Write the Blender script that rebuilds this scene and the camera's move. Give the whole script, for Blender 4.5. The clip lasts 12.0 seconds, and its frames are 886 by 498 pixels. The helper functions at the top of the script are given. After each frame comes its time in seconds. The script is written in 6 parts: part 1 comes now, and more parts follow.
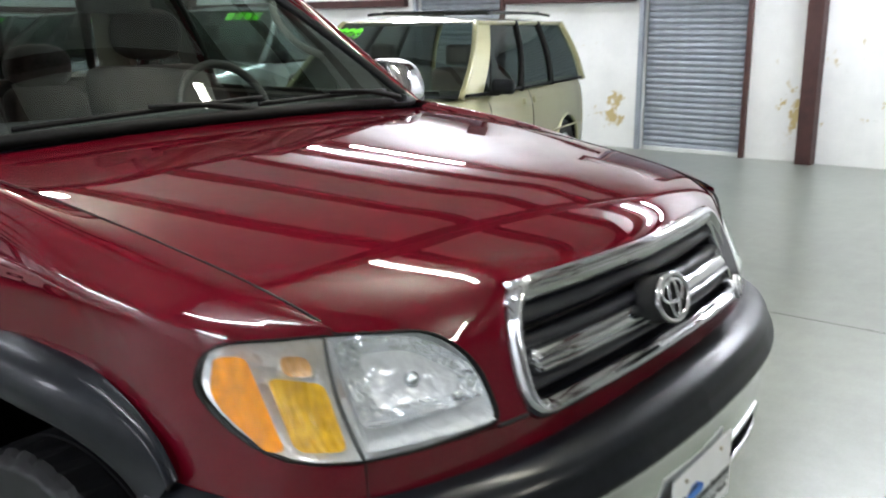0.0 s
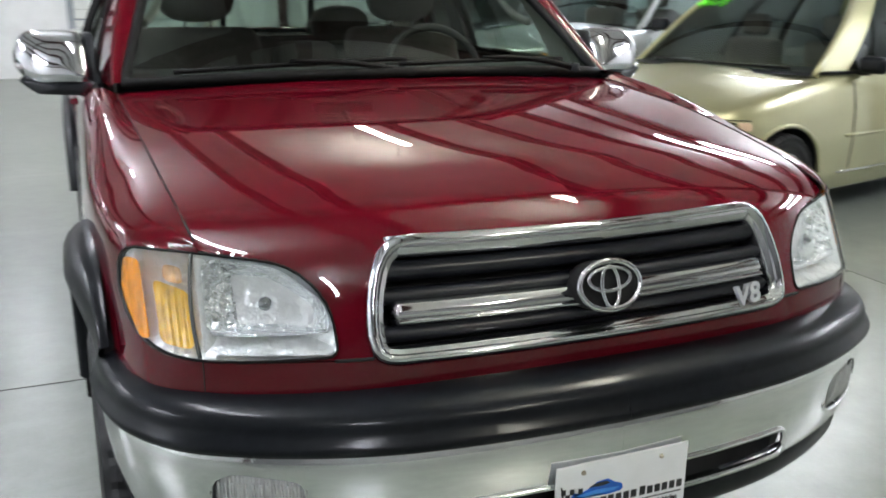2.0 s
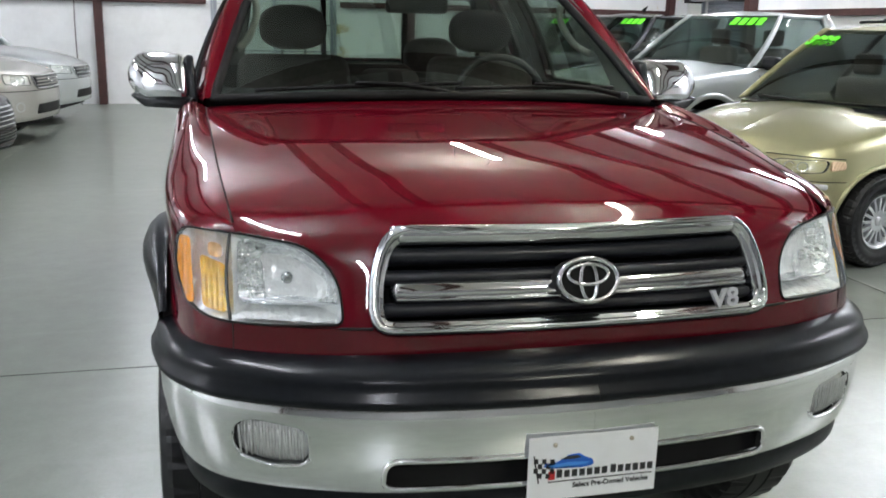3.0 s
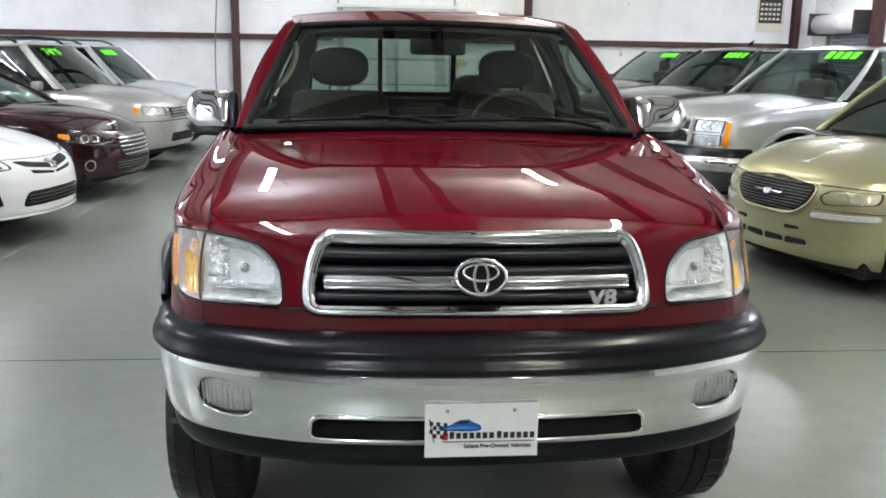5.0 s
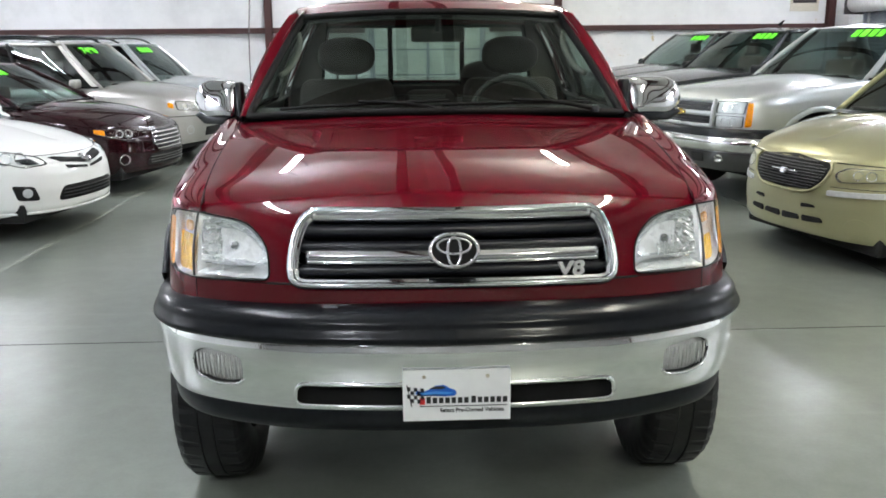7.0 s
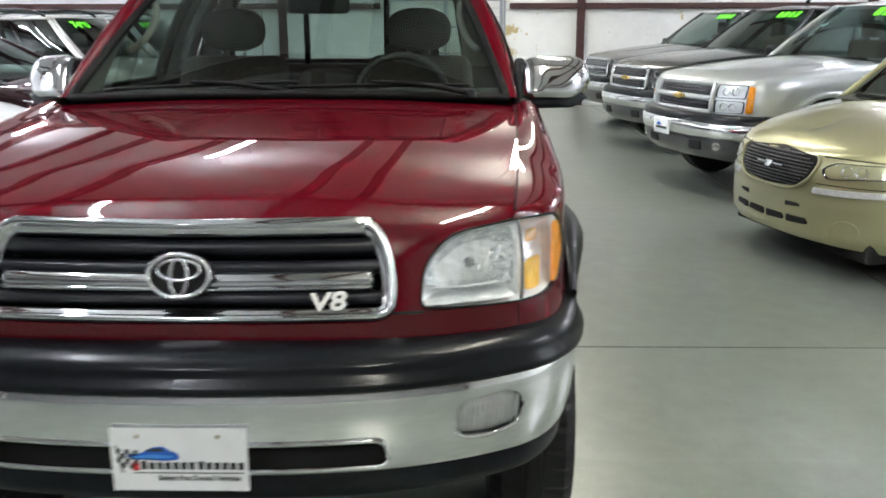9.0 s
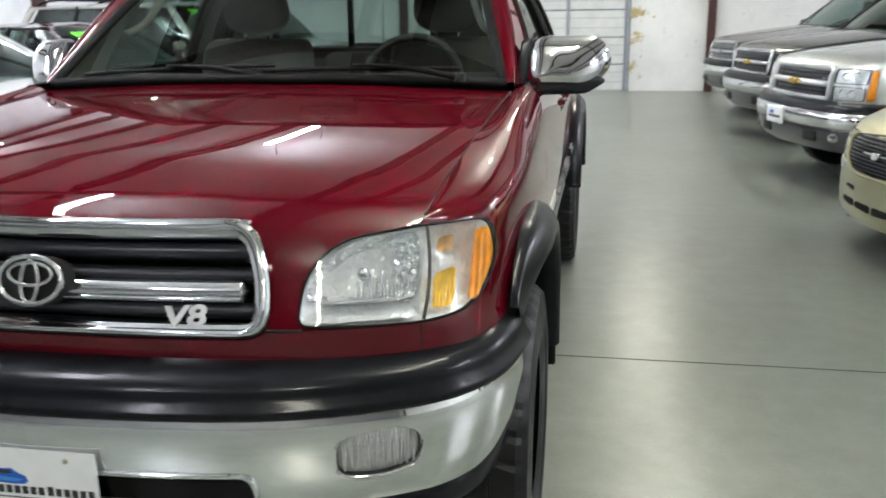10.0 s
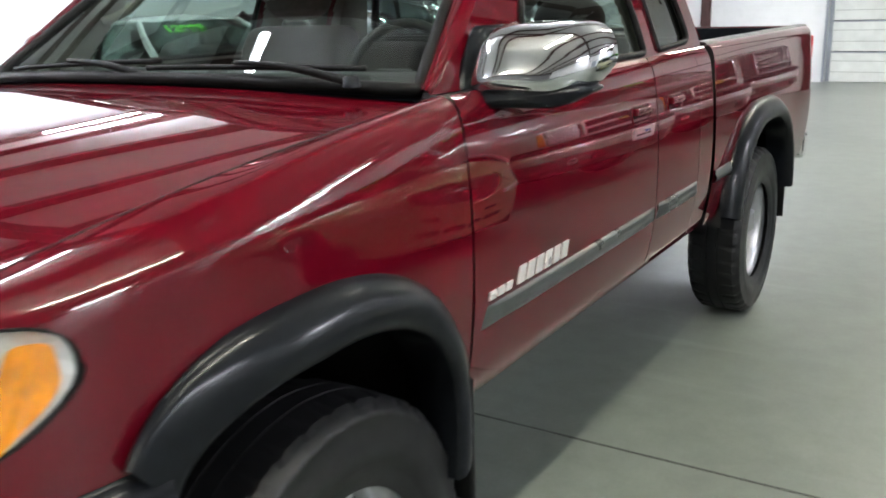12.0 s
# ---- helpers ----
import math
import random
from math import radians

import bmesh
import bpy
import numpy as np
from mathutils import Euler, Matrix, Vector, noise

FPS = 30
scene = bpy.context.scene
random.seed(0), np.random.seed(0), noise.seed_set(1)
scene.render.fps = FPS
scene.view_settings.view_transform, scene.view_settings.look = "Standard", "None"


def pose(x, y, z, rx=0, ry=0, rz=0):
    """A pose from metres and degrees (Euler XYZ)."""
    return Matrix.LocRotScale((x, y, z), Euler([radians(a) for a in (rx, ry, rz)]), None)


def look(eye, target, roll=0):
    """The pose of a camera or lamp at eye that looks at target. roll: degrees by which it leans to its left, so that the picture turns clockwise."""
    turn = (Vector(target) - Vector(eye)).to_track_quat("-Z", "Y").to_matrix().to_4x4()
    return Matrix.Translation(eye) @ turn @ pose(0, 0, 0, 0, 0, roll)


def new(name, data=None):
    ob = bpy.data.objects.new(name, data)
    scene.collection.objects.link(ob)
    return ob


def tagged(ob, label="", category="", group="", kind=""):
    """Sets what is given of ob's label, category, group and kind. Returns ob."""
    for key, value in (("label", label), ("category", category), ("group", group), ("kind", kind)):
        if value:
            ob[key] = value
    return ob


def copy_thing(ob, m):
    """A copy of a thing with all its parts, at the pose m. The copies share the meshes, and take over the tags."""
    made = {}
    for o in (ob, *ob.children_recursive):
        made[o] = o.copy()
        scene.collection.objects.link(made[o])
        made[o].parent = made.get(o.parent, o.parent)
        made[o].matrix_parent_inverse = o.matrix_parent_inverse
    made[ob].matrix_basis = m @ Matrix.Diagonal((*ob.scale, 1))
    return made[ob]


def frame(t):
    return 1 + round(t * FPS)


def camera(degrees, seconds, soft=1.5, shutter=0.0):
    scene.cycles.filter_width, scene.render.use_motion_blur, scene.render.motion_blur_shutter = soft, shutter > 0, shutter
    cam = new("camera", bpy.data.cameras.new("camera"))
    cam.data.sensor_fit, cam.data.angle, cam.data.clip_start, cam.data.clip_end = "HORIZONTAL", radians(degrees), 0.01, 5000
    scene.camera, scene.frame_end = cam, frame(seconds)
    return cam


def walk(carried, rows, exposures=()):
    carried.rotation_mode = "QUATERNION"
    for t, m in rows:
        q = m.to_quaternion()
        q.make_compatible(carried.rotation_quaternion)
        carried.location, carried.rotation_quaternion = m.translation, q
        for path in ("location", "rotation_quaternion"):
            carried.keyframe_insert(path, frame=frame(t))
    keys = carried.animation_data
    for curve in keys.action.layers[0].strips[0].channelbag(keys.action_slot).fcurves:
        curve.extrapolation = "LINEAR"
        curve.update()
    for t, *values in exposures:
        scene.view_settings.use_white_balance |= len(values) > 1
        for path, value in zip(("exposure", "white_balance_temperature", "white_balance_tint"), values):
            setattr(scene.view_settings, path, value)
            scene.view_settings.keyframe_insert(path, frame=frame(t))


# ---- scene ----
cam = camera(53.0, 12.0, soft=1.7, shutter=0.5)
PATH = [
    (0, (-1.647, -0.605, 1.577), (-0.123, 0.596, 1.093), -0.3),
    (0.5, (-1.512, -0.876, 1.578), (-0.105, 0.439, 1.04), -1.5),
    (1, (-1.3, -1.008, 1.568), (-0.003, 0.423, 1.046), 0.6),
    (1.5, (-1.101, -1.141, 1.588), (-0.092, 0.499, 1.048), -1.1),
    (2, (-0.934, -1.296, 1.591), (-0.196, 0.477, 1.033), 0.6),
    (2.5, (-0.792, -1.48, 1.59), (-0.278, 0.391, 1.107), 0.2),
    (3, (-0.772, -1.644, 1.576), (-0.296, 0.237, 1.09), 1.3),
    (3.2, (-0.765, -1.69, 1.602), (-0.338, 0.195, 1.089), 0.9),
    (4.8, (-0.333, -2.132, 1.62), (-0.156, -0.19, 1.173), 0.9),
    (5, (-0.309, -2.194, 1.62), (-0.135, -0.247, 1.196), 1.0),
    (5.5, (-0.261, -2.299, 1.629), (-0.104, -0.35, 1.21), 0.3),
    (6, (-0.21, -2.344, 1.632), (-0.088, -0.396, 1.195), 0.2),
    (6.5, (-0.176, -2.359, 1.634), (-0.068, -0.414, 1.181), 0.2),
    (6.7, (-0.17, -2.354, 1.624), (-0.07, -0.402, 1.182), 0.0),
    (8.3, (0.318, -2.145, 1.583), (0.269, -0.204, 1.101), -2.2),
    (8.5, (0.386, -2.06, 1.589), (0.337, -0.119, 1.108), -1.7),
    (9, (0.618, -1.779, 1.579), (0.583, 0.16, 1.09), -0.1),
    (9.5, (0.911, -1.617, 1.558), (0.713, 0.319, 1.098), -0.9),
    (10, (1.113, -1.417, 1.547), (0.764, 0.483, 1.031), -0.8),
    (10.5, (1.312, -1.119, 1.547), (0.789, 0.729, 0.988), -0.6),
    (11, (1.541, -0.851, 1.543), (0.815, 0.941, 1.033), -2.4),
    (11.5, (1.773, -0.553, 1.536), (0.854, 1.139, 0.997), -2.6),
    (12, (1.892, -0.196, 1.508), (0.858, 1.431, 0.975), -1.7),
]
walk(cam, [(t, look(eye, target, roll)) for t, eye, target, roll in PATH],
     [(0.0, 0.02), (2.5, 0.0), (5.0, 0.12), (8.5, 0.14), (10.0, 0.08), (11.0, 0.02), (12.0, 0.32)])

# ---------------- light ----------------
scene.view_settings.exposure = 0.0
world = bpy.data.worlds.new("world")
scene.world = world
world.use_nodes = True
world.node_tree.nodes["Background"].inputs[0].default_value = (0.55, 0.6, 0.65, 1)
world.node_tree.nodes["Background"].inputs[1].default_value = 0.05

EAVE, RIDGE = 4.55, 5.25      # underside of the gabled roof lining at the walls and at the ridge (x = 0)
LAMPZ = 4.3                    # the tubes hang level
ROOM = (-9.3, 9.21, -9.5, 16.56)
WHITE, WARM = (0.93, 0.97, 1.06), (1.02, 1.0, 0.86)
# strip lights: x, y of the middle, colour; all hang lengthwise along y
FIXTURES = [(x, y, WARM if x == 1.9 else WHITE) for y in (-5.6, 0.9, 7.5, 13.6) for x in (-8.3, -7.3, -1.9, 1.9, 7.3, 8.3)
            if not (abs(x) == 8.3 and y in (-5.6, 13.6)) and not (abs(x) > 5 and y < 0)]
LAMP_POWER = 13.0
# area lamp added under each tube; side and y < 0 ones boosted as fill
for lx, ly, lc in FIXTURES:
    d = bpy.data.lights.new("tube_fill", "AREA")
    d.shape, d.size, d.size_y, d.energy, d.color = "RECTANGLE", 0.10, 2.4, LAMP_POWER * ((2.7 if lx > 5 and ly < 5 else 3.5) if abs(lx) > 5 else 5.5 if ly < 0 else 1.0), lc
    new("tube_fill", d).matrix_world = pose(lx, ly, LAMPZ - 0.04)


# ---------------- geometry helpers ----------------
def spl(pts, n):
    """n points on a smooth curve through the control points."""
    P = np.array(pts, float)
    if len(P) == 2:
        return P[0] + np.linspace(0, 1, n)[:, None] * (P[1] - P[0])
    d = np.maximum(np.linalg.norm(np.diff(P, axis=0), axis=1) ** 0.6, 1e-6)
    k = np.concatenate([[0], np.cumsum(d)])
    m = np.zeros_like(P)
    for i in range(1, len(P) - 1):
        a, b = d[i - 1], d[i]
        m[i] = ((P[i] - P[i - 1]) / a * b + (P[i + 1] - P[i]) / b * a) / (a + b)
    m[0] = 1.5 * (P[1] - P[0]) / d[0] - 0.5 * m[1]
    m[-1] = 1.5 * (P[-1] - P[-2]) / d[-1] - 0.5 * m[-2]
    q = np.linspace(0, k[-1], n)
    i = np.clip(np.searchsorted(k, q, "right") - 1, 0, len(P) - 2)
    h = d[i][:, None]
    t = ((q - k[i]) / d[i])[:, None]
    return ((2 * t**3 - 3 * t**2 + 1) * P[i] + (t**3 - 2 * t**2 + t) * h * m[i]
            + (3 * t**2 - 2 * t**3) * P[i + 1] + (t**3 - t**2) * h * m[i + 1])


def curve(x, xs, ys):
    """Smooth one-valued curve through (xs, ys), read at x."""
    p = spl(np.stack([xs, ys], 1), 240)
    return np.interp(x, p[:, 0], p[:, 1])


def eased(G, axis, sigma, mirror=False):
    """A grid of points evened out along one axis; its two ends stay put (mirror: the first row is a middle line instead)."""
    G = np.moveaxis(np.array(G, float), axis, 0)
    r = int(3 * sigma) + 1
    k = np.exp(-0.5 * (np.arange(-r, r + 1) / sigma) ** 2)
    k /= k.sum()
    lo = G[1:r + 1][::-1] * (np.array((-1, 1, 1)) if mirror else 1)
    if not mirror:
        lo = 2 * G[:1] - lo
    hi = 2 * G[-1:] - G[-r - 1:-1][::-1]
    E = np.concatenate([lo, G, hi])
    out = sum(w * E[i:i + len(G)] for i, w in enumerate(k))
    return np.moveaxis(out, 0, axis)


def inside(px, py, poly):
    """Which of the points lie inside the polygon."""
    r = np.zeros(np.shape(px), bool)
    n = len(poly)
    for i in range(n):
        (x0, y0), (x1, y1) = poly[i], poly[(i + 1) % n]
        if y0 != y1:
            r ^= ((y0 > py) != (y1 > py)) & (px < (x1 - x0) * (py - y0) / (y1 - y0) + x0)
    return r


def ob_from(name, verts, faces, mat, parent=None, smooth=True, label="", mats=None, idx=None):
    me = bpy.data.meshes.new(name)
    me.from_pydata([tuple(map(float, v)) for v in verts], [], [tuple(map(int, f)) for f in faces])
    for m in (mats or [mat]):
        me.materials.append(m)
    if idx is not None:
        me.polygons.foreach_set("material_index", np.array(idx, np.int32))
    if smooth:
        me.polygons.foreach_set("use_smooth", np.ones(len(me.polygons), bool))
    me.validate()
    me.update()
    ob = new(name, me)
    if parent:
        ob.parent = parent
    if label:
        ob["label"] = label
    return ob


def part(name, bm, mat, parent=None, label="", smooth=False):
    me = bpy.data.meshes.new(name)
    bm.to_mesh(me)
    bm.free()
    me.materials.append(mat)
    if smooth:
        me.polygons.foreach_set("use_smooth", np.ones(len(me.polygons), bool))
    ob = new(name, me)
    if parent:
        ob.parent = parent
    if label:
        ob["label"] = label
    return ob


def quads(nu, nv, loop_u=False, loop_v=False):
    f = []
    for i in range(nu if loop_u else nu - 1):
        for j in range(nv if loop_v else nv - 1):
            a, b = (i + 1) % nu, (j + 1) % nv
            f.append((i * nv + j, a * nv + j, a * nv + b, i * nv + b))
    return f


def sheet(name, P, mat, parent=None, label="", keep=None, flip=False, both=False, loop_u=False, loop_v=False, thick=0.0):
    """A smooth sheet from a grid of points; keep: mask over the grid's cells; both: its mirror image in x as well."""
    P = np.array(P, float)
    nu, nv = P.shape[:2]
    f = quads(nu, nv, loop_u, loop_v)
    if keep is not None:
        k = keep.ravel()
        f = [q for q, ok in zip(f, k) if ok]
    V = P.reshape(-1, 3)
    if flip:
        f = [q[::-1] for q in f]
    if both:
        n = len(V)
        V = np.concatenate([V, V * (-1, 1, 1)])
        f = f + [tuple(n + a for a in q[::-1]) for q in f]
    ob = ob_from(name, V, f, mat, parent, True, label)
    if thick:
        m = ob.modifiers.new("thickness", "SOLIDIFY")
        m.thickness, m.offset = thick, -1
    return ob


def block(x0, x1, y0, y1, z0, z1, bevel=0.0, seg=2):
    bm = bmesh.new()
    bmesh.ops.create_cube(bm, size=1)
    for v in bm.verts:
        v.co = Vector(((x0 + x1) / 2 + v.co.x * (x1 - x0), (y0 + y1) / 2 + v.co.y * (y1 - y0), (z0 + z1) / 2 + v.co.z * (z1 - z0)))
    if bevel:
        bmesh.ops.bevel(bm, geom=bm.edges[:], offset=bevel, segments=seg, affect="EDGES", profile=0.6)
    return bm


def tube(name, pts, r, mat, parent=None, n=8, closed=False, label="", flat=1.0, ends=True):
    """A round rod along points; r may change along it; flat squeezes it along its second axis."""
    P = np.array(pts, float)
    m = len(P)
    R = np.full(m, r) if np.isscalar(r) else np.array(r, float)
    T = (np.roll(P, -1, 0) - np.roll(P, 1, 0)) if closed else np.gradient(P, axis=0)
    T /= np.linalg.norm(T, axis=1)[:, None] + 1e-9
    up = np.array([0, 0, 1.0]) if abs(T[:, 2]).mean() < 0.8 else np.array([0, 1.0, 0])
    A = np.cross(T, up)
    A /= np.linalg.norm(A, axis=1)[:, None] + 1e-9
    B = np.cross(A, T)
    a = np.linspace(0, 2 * np.pi, n, endpoint=False)
    G = P[:, None] + R[:, None, None] * (np.cos(a)[None, :, None] * A[:, None] + flat * np.sin(a)[None, :, None] * B[:, None])
    f = quads(m, n, closed, True)
    if not closed and ends:
        f += [tuple(range(n)), tuple((m - 1) * n + k for k in range(n))[::-1]]
    return ob_from(name, G.reshape(-1, 3), [q[::-1] for q in f], mat, parent, True, label)


def ring_patch(name, outline, fn, mat, parent=None, label="", rings=6, bowl=0.0, depth=0.0, off=0.0, power=2.0):
    """A filled outline (a, b) laid on the surface fn(a, b, offset); bowl pushes its middle inwards, depth gives it a rim."""
    O = np.array(outline, float)
    c = O.mean(0)
    V, f, n = [], [], len(O)
    if depth:
        V += [fn(a, b, off - depth) for a, b in O]
    for k in range(rings):
        s = 1 - k / rings
        for a, b in c + (O - c) * s:
            V.append(fn(a, b, off - bowl * (1 - s**power)))
    V.append(fn(c[0], c[1], off - bowl))
    rows = rings + (1 if depth else 0)
    for k in range(rows - 1):
        for i in range(n):
            j = (i + 1) % n
            f.append((k * n + i, k * n + j, (k + 1) * n + j, (k + 1) * n + i))
    last = (rows - 1) * n
    for i in range(n):
        f.append((last + i, last + (i + 1) % n, rows * n))
    return ob_from(name, V, f, mat, parent, True, label)


def rounded(pts, r, n=5):
    """A polygon with rounded corners; r may be one number or one for each corner."""
    out, m = [], len(pts)
    for i in range(m):
        p0, p, p1 = (np.array(pts[k % m], float) for k in (i - 1, i, i + 1))
        q = r if np.isscalar(r) else r[i]
        a, b = p0 - p, p1 - p
        q = min(q, 0.48 * np.linalg.norm(a), 0.48 * np.linalg.norm(b))
        a, b = p + a / np.linalg.norm(a) * q, p + b / np.linalg.norm(b) * q
        for t in np.linspace(0, 1, n):
            out.append(tuple((1 - t) ** 2 * a + 2 * t * (1 - t) * p + t * t * b))
    return out


def dense(poly, step=0.02):
    """The same closed outline with points no further apart than step."""
    out = []
    for i in range(len(poly)):
        a, b = np.array(poly[i]), np.array(poly[(i + 1) % len(poly)])
        k = max(1, int(np.linalg.norm(b - a) / step))
        out += [tuple(a + (b - a) * t / k) for t in range(k)]
    return out


def lathe(name, prof, mat, parent=None, n=48, label="", centre=(0, 0, 0)):
    """A turned shape round the x axis; prof: (x, radius)."""
    a = np.linspace(0, 2 * np.pi, n, endpoint=False)
    P = np.array([[(x, r * np.cos(t), r * np.sin(t)) for t in a] for x, r in prof]) + np.array(centre)
    return sheet(name, P, mat, parent, label, loop_v=True)


def words(name, text, size, m, mat, parent=None, thick=0.002, label="", bold=0.0, shear=0.0):
    c = bpy.data.curves.new(name, "FONT")
    c.body, c.size, c.extrude, c.align_x, c.align_y, c.offset, c.shear = text, size, thick, "CENTER", "CENTER", bold, shear
    tmp = new(name + "_text", c)
    me = bpy.data.meshes.new_from_object(tmp.evaluated_get(bpy.context.evaluated_depsgraph_get()))
    bpy.data.objects.remove(tmp)
    me.name = name
    me.materials.clear()
    me.materials.append(mat)
    me.transform(m)
    ob = new(name, me)
    if parent:
        ob.parent = parent
    if label:
        ob["label"] = label
    return ob


def puff(name, c, r, mat, parent=None, power=2.6, label="", n=20):
    """A rounded cushion shape."""
    P = []
    for v in np.linspace(-np.pi / 2, np.pi / 2, n):
        row = []
        for a in np.linspace(0, 2 * np.pi, n * 2, endpoint=False):
            q = np.array((np.cos(v) * np.cos(a), np.cos(v) * np.sin(a), np.sin(v)))
            q /= (np.abs(q) ** power).sum() ** (1 / power)
            row.append(np.array(c) + q * np.array(r))
        P.append(row)
    return sheet(name, np.array(P), mat, parent, label, loop_v=True, flip=True)


def root(name, label, category, group=""):
    e = new(name)
    e.empty_display_size = 0.2
    return tagged(e, label, category, group)


# ---------------- materials ----------------
def mat_new(name):
    m = bpy.data.materials.new(name)
    m.use_nodes = True
    nt = m.node_tree
    b = nt.nodes["Principled BSDF"]
    return m, nt, b


def noise_at(nt, scale, detail=4.0, rough=0.55, coord="Object", stretch=None):
    tc = nt.nodes.new("ShaderNodeTexCoord")
    src = tc.outputs[coord]
    if stretch:
        mp = nt.nodes.new("ShaderNodeMapping")
        mp.inputs["Scale"].default_value = stretch
        nt.links.new(src, mp.inputs["Vector"])
        src = mp.outputs[0]
    n = nt.nodes.new("ShaderNodeTexNoise")
    n.inputs["Scale"].default_value, n.inputs["Detail"].default_value, n.inputs["Roughness"].default_value = scale, detail, rough
    nt.links.new(src, n.inputs["Vector"])
    return n.outputs["Fac"]


def ramp(nt, fac, stops):
    r = nt.nodes.new("ShaderNodeValToRGB")
    e = r.color_ramp.elements
    while len(e) < len(stops):
        e.new(0.5)
    for k, (p, c) in zip(e, stops):
        k.position, k.color = p, (*c, 1) if len(c) == 3 else c
    nt.links.new(fac, r.inputs[0])
    return r.outputs[0]


def grey(v):
    return (v, v, v)


def bump(nt, b, fac, strength, dist=0.002, slot="Normal"):
    n = nt.nodes.new("ShaderNodeBump")
    n.inputs["Strength"].default_value, n.inputs["Distance"].default_value = strength, dist
    nt.links.new(fac, n.inputs["Height"])
    nt.links.new(n.outputs[0], b.inputs[slot])


def mixed(nt, fac, a, c, kind="MIX"):
    n = nt.nodes.new("ShaderNodeMix")
    n.data_type, n.blend_type = "RGBA", kind
    for k, v in ((0, fac), (6, a), (7, c)):
        if isinstance(v, (int, float)):
            n.inputs[k].default_value = v
        elif isinstance(v, tuple):
            n.inputs[k].default_value = (*v, 1)
        else:
            nt.links.new(v, n.inputs[k])
    return n.outputs[2]


def plain(name, col, rough=0.5, metal=0.0, var=0.12, scale=30.0, relief=0.0, coat=0.0, rvar=0.08, spec=0.5, coat_rough=0.03):
    """A painted, moulded or metal surface with fine unevenness in colour, gloss and relief."""
    m, nt, b = mat_new(name)
    f = noise_at(nt, scale)
    lo, hi = tuple(c * (1 - var) for c in col), tuple(min(1, c * (1 + var)) for c in col)
    nt.links.new(ramp(nt, f, [(0.3, lo), (0.7, hi)]), b.inputs["Base Color"])
    g = noise_at(nt, scale * 0.22, 3.0)
    nt.links.new(ramp(nt, g, [(0.3, grey(max(0.0, rough - rvar))), (0.7, grey(min(1, rough + rvar)))]), b.inputs["Roughness"])
    b.inputs["Metallic"].default_value = metal
    b.inputs["Specular IOR Level"].default_value = spec
    b.inputs["Coat Weight"].default_value = coat
    b.inputs["Coat Roughness"].default_value = coat_rough
    if relief:
        bump(nt, b, noise_at(nt, scale * 6, 2.0), relief, 0.001)
    return m


def car_paint(name, col, flake=0.5, metal=0.55, rough=0.35, spec=0.3, ior=1.55):
    """Base coat with metallic flake under a clear coat that waves a little."""
    m, nt, b = mat_new(name)
    f = noise_at(nt, 900, 1.0)
    lo, hi = tuple(c * (1 - 0.25 * flake) for c in col), tuple(min(1, c * (1 + 0.3 * flake)) for c in col)
    big = noise_at(nt, 3, 2.0)
    c = ramp(nt, f, [(0.35, lo), (0.65, hi)])
    c = mixed(nt, 0.08, c, ramp(nt, big, [(0.3, grey(0.2)), (0.7, grey(0.9))]), "SOFT_LIGHT")
    nt.links.new(c, b.inputs["Base Color"])
    b.inputs["Metallic"].default_value, b.inputs["Roughness"].default_value = metal, rough
    b.inputs["Specular IOR Level"].default_value = spec
    b.inputs["Coat Weight"].default_value, b.inputs["Coat Roughness"].default_value, b.inputs["Coat IOR"].default_value = 1.0, 0.02, ior
    bump(nt, b, noise_at(nt, 14, 2.0), 0.008, 0.004, "Coat Normal")
    return m


def glass(name, tint, clear=0.9, ior=1.5, rough=0.0, edge_gloss=0.9):
    """A thin tinted pane: what lies behind shows through, and the gloss grows at grazing angles."""
    m, nt, b = mat_new(name)
    nt.nodes.remove(b)
    out = nt.nodes["Material Output"]
    t, g, mx, lw = (nt.nodes.new("ShaderNode" + k) for k in ("BsdfTransparent", "BsdfGlossy", "MixShader", "LayerWeight"))
    t.inputs[0].default_value = (*[c * clear for c in tint], 1)
    g.inputs["Roughness"].default_value = rough
    g.inputs[0].default_value = (0.95, 1, 0.97, 1)
    lw.inputs[0].default_value = 0.5
    f0 = ((ior - 1) / (ior + 1)) ** 2
    pw, mu = nt.nodes.new("ShaderNodeMath"), nt.nodes.new("ShaderNodeMath")
    pw.operation, mu.operation = "POWER", "MULTIPLY_ADD"
    pw.inputs[1].default_value = 4.5
    nt.links.new(lw.outputs["Facing"], pw.inputs[0])
    nt.links.new(pw.outputs[0], mu.inputs[0])
    mu.inputs[1].default_value, mu.inputs[2].default_value = edge_gloss - f0, f0 * 1.6
    nt.links.new(mu.outputs[0], mx.inputs[0])
    nt.links.new(t.outputs[0], mx.inputs[1])
    nt.links.new(g.outputs[0], mx.inputs[2])
    nt.links.new(mx.outputs[0], out.inputs[0])
    return m


def glowing(name, col, power):
    m, nt, b = mat_new(name)
    b.inputs["Base Color"].default_value = (*[min(1, c) * 0.8 for c in col], 1)
    b.inputs["Emission Color"].default_value, b.inputs["Emission Strength"].default_value = (*col, 1), power
    return m

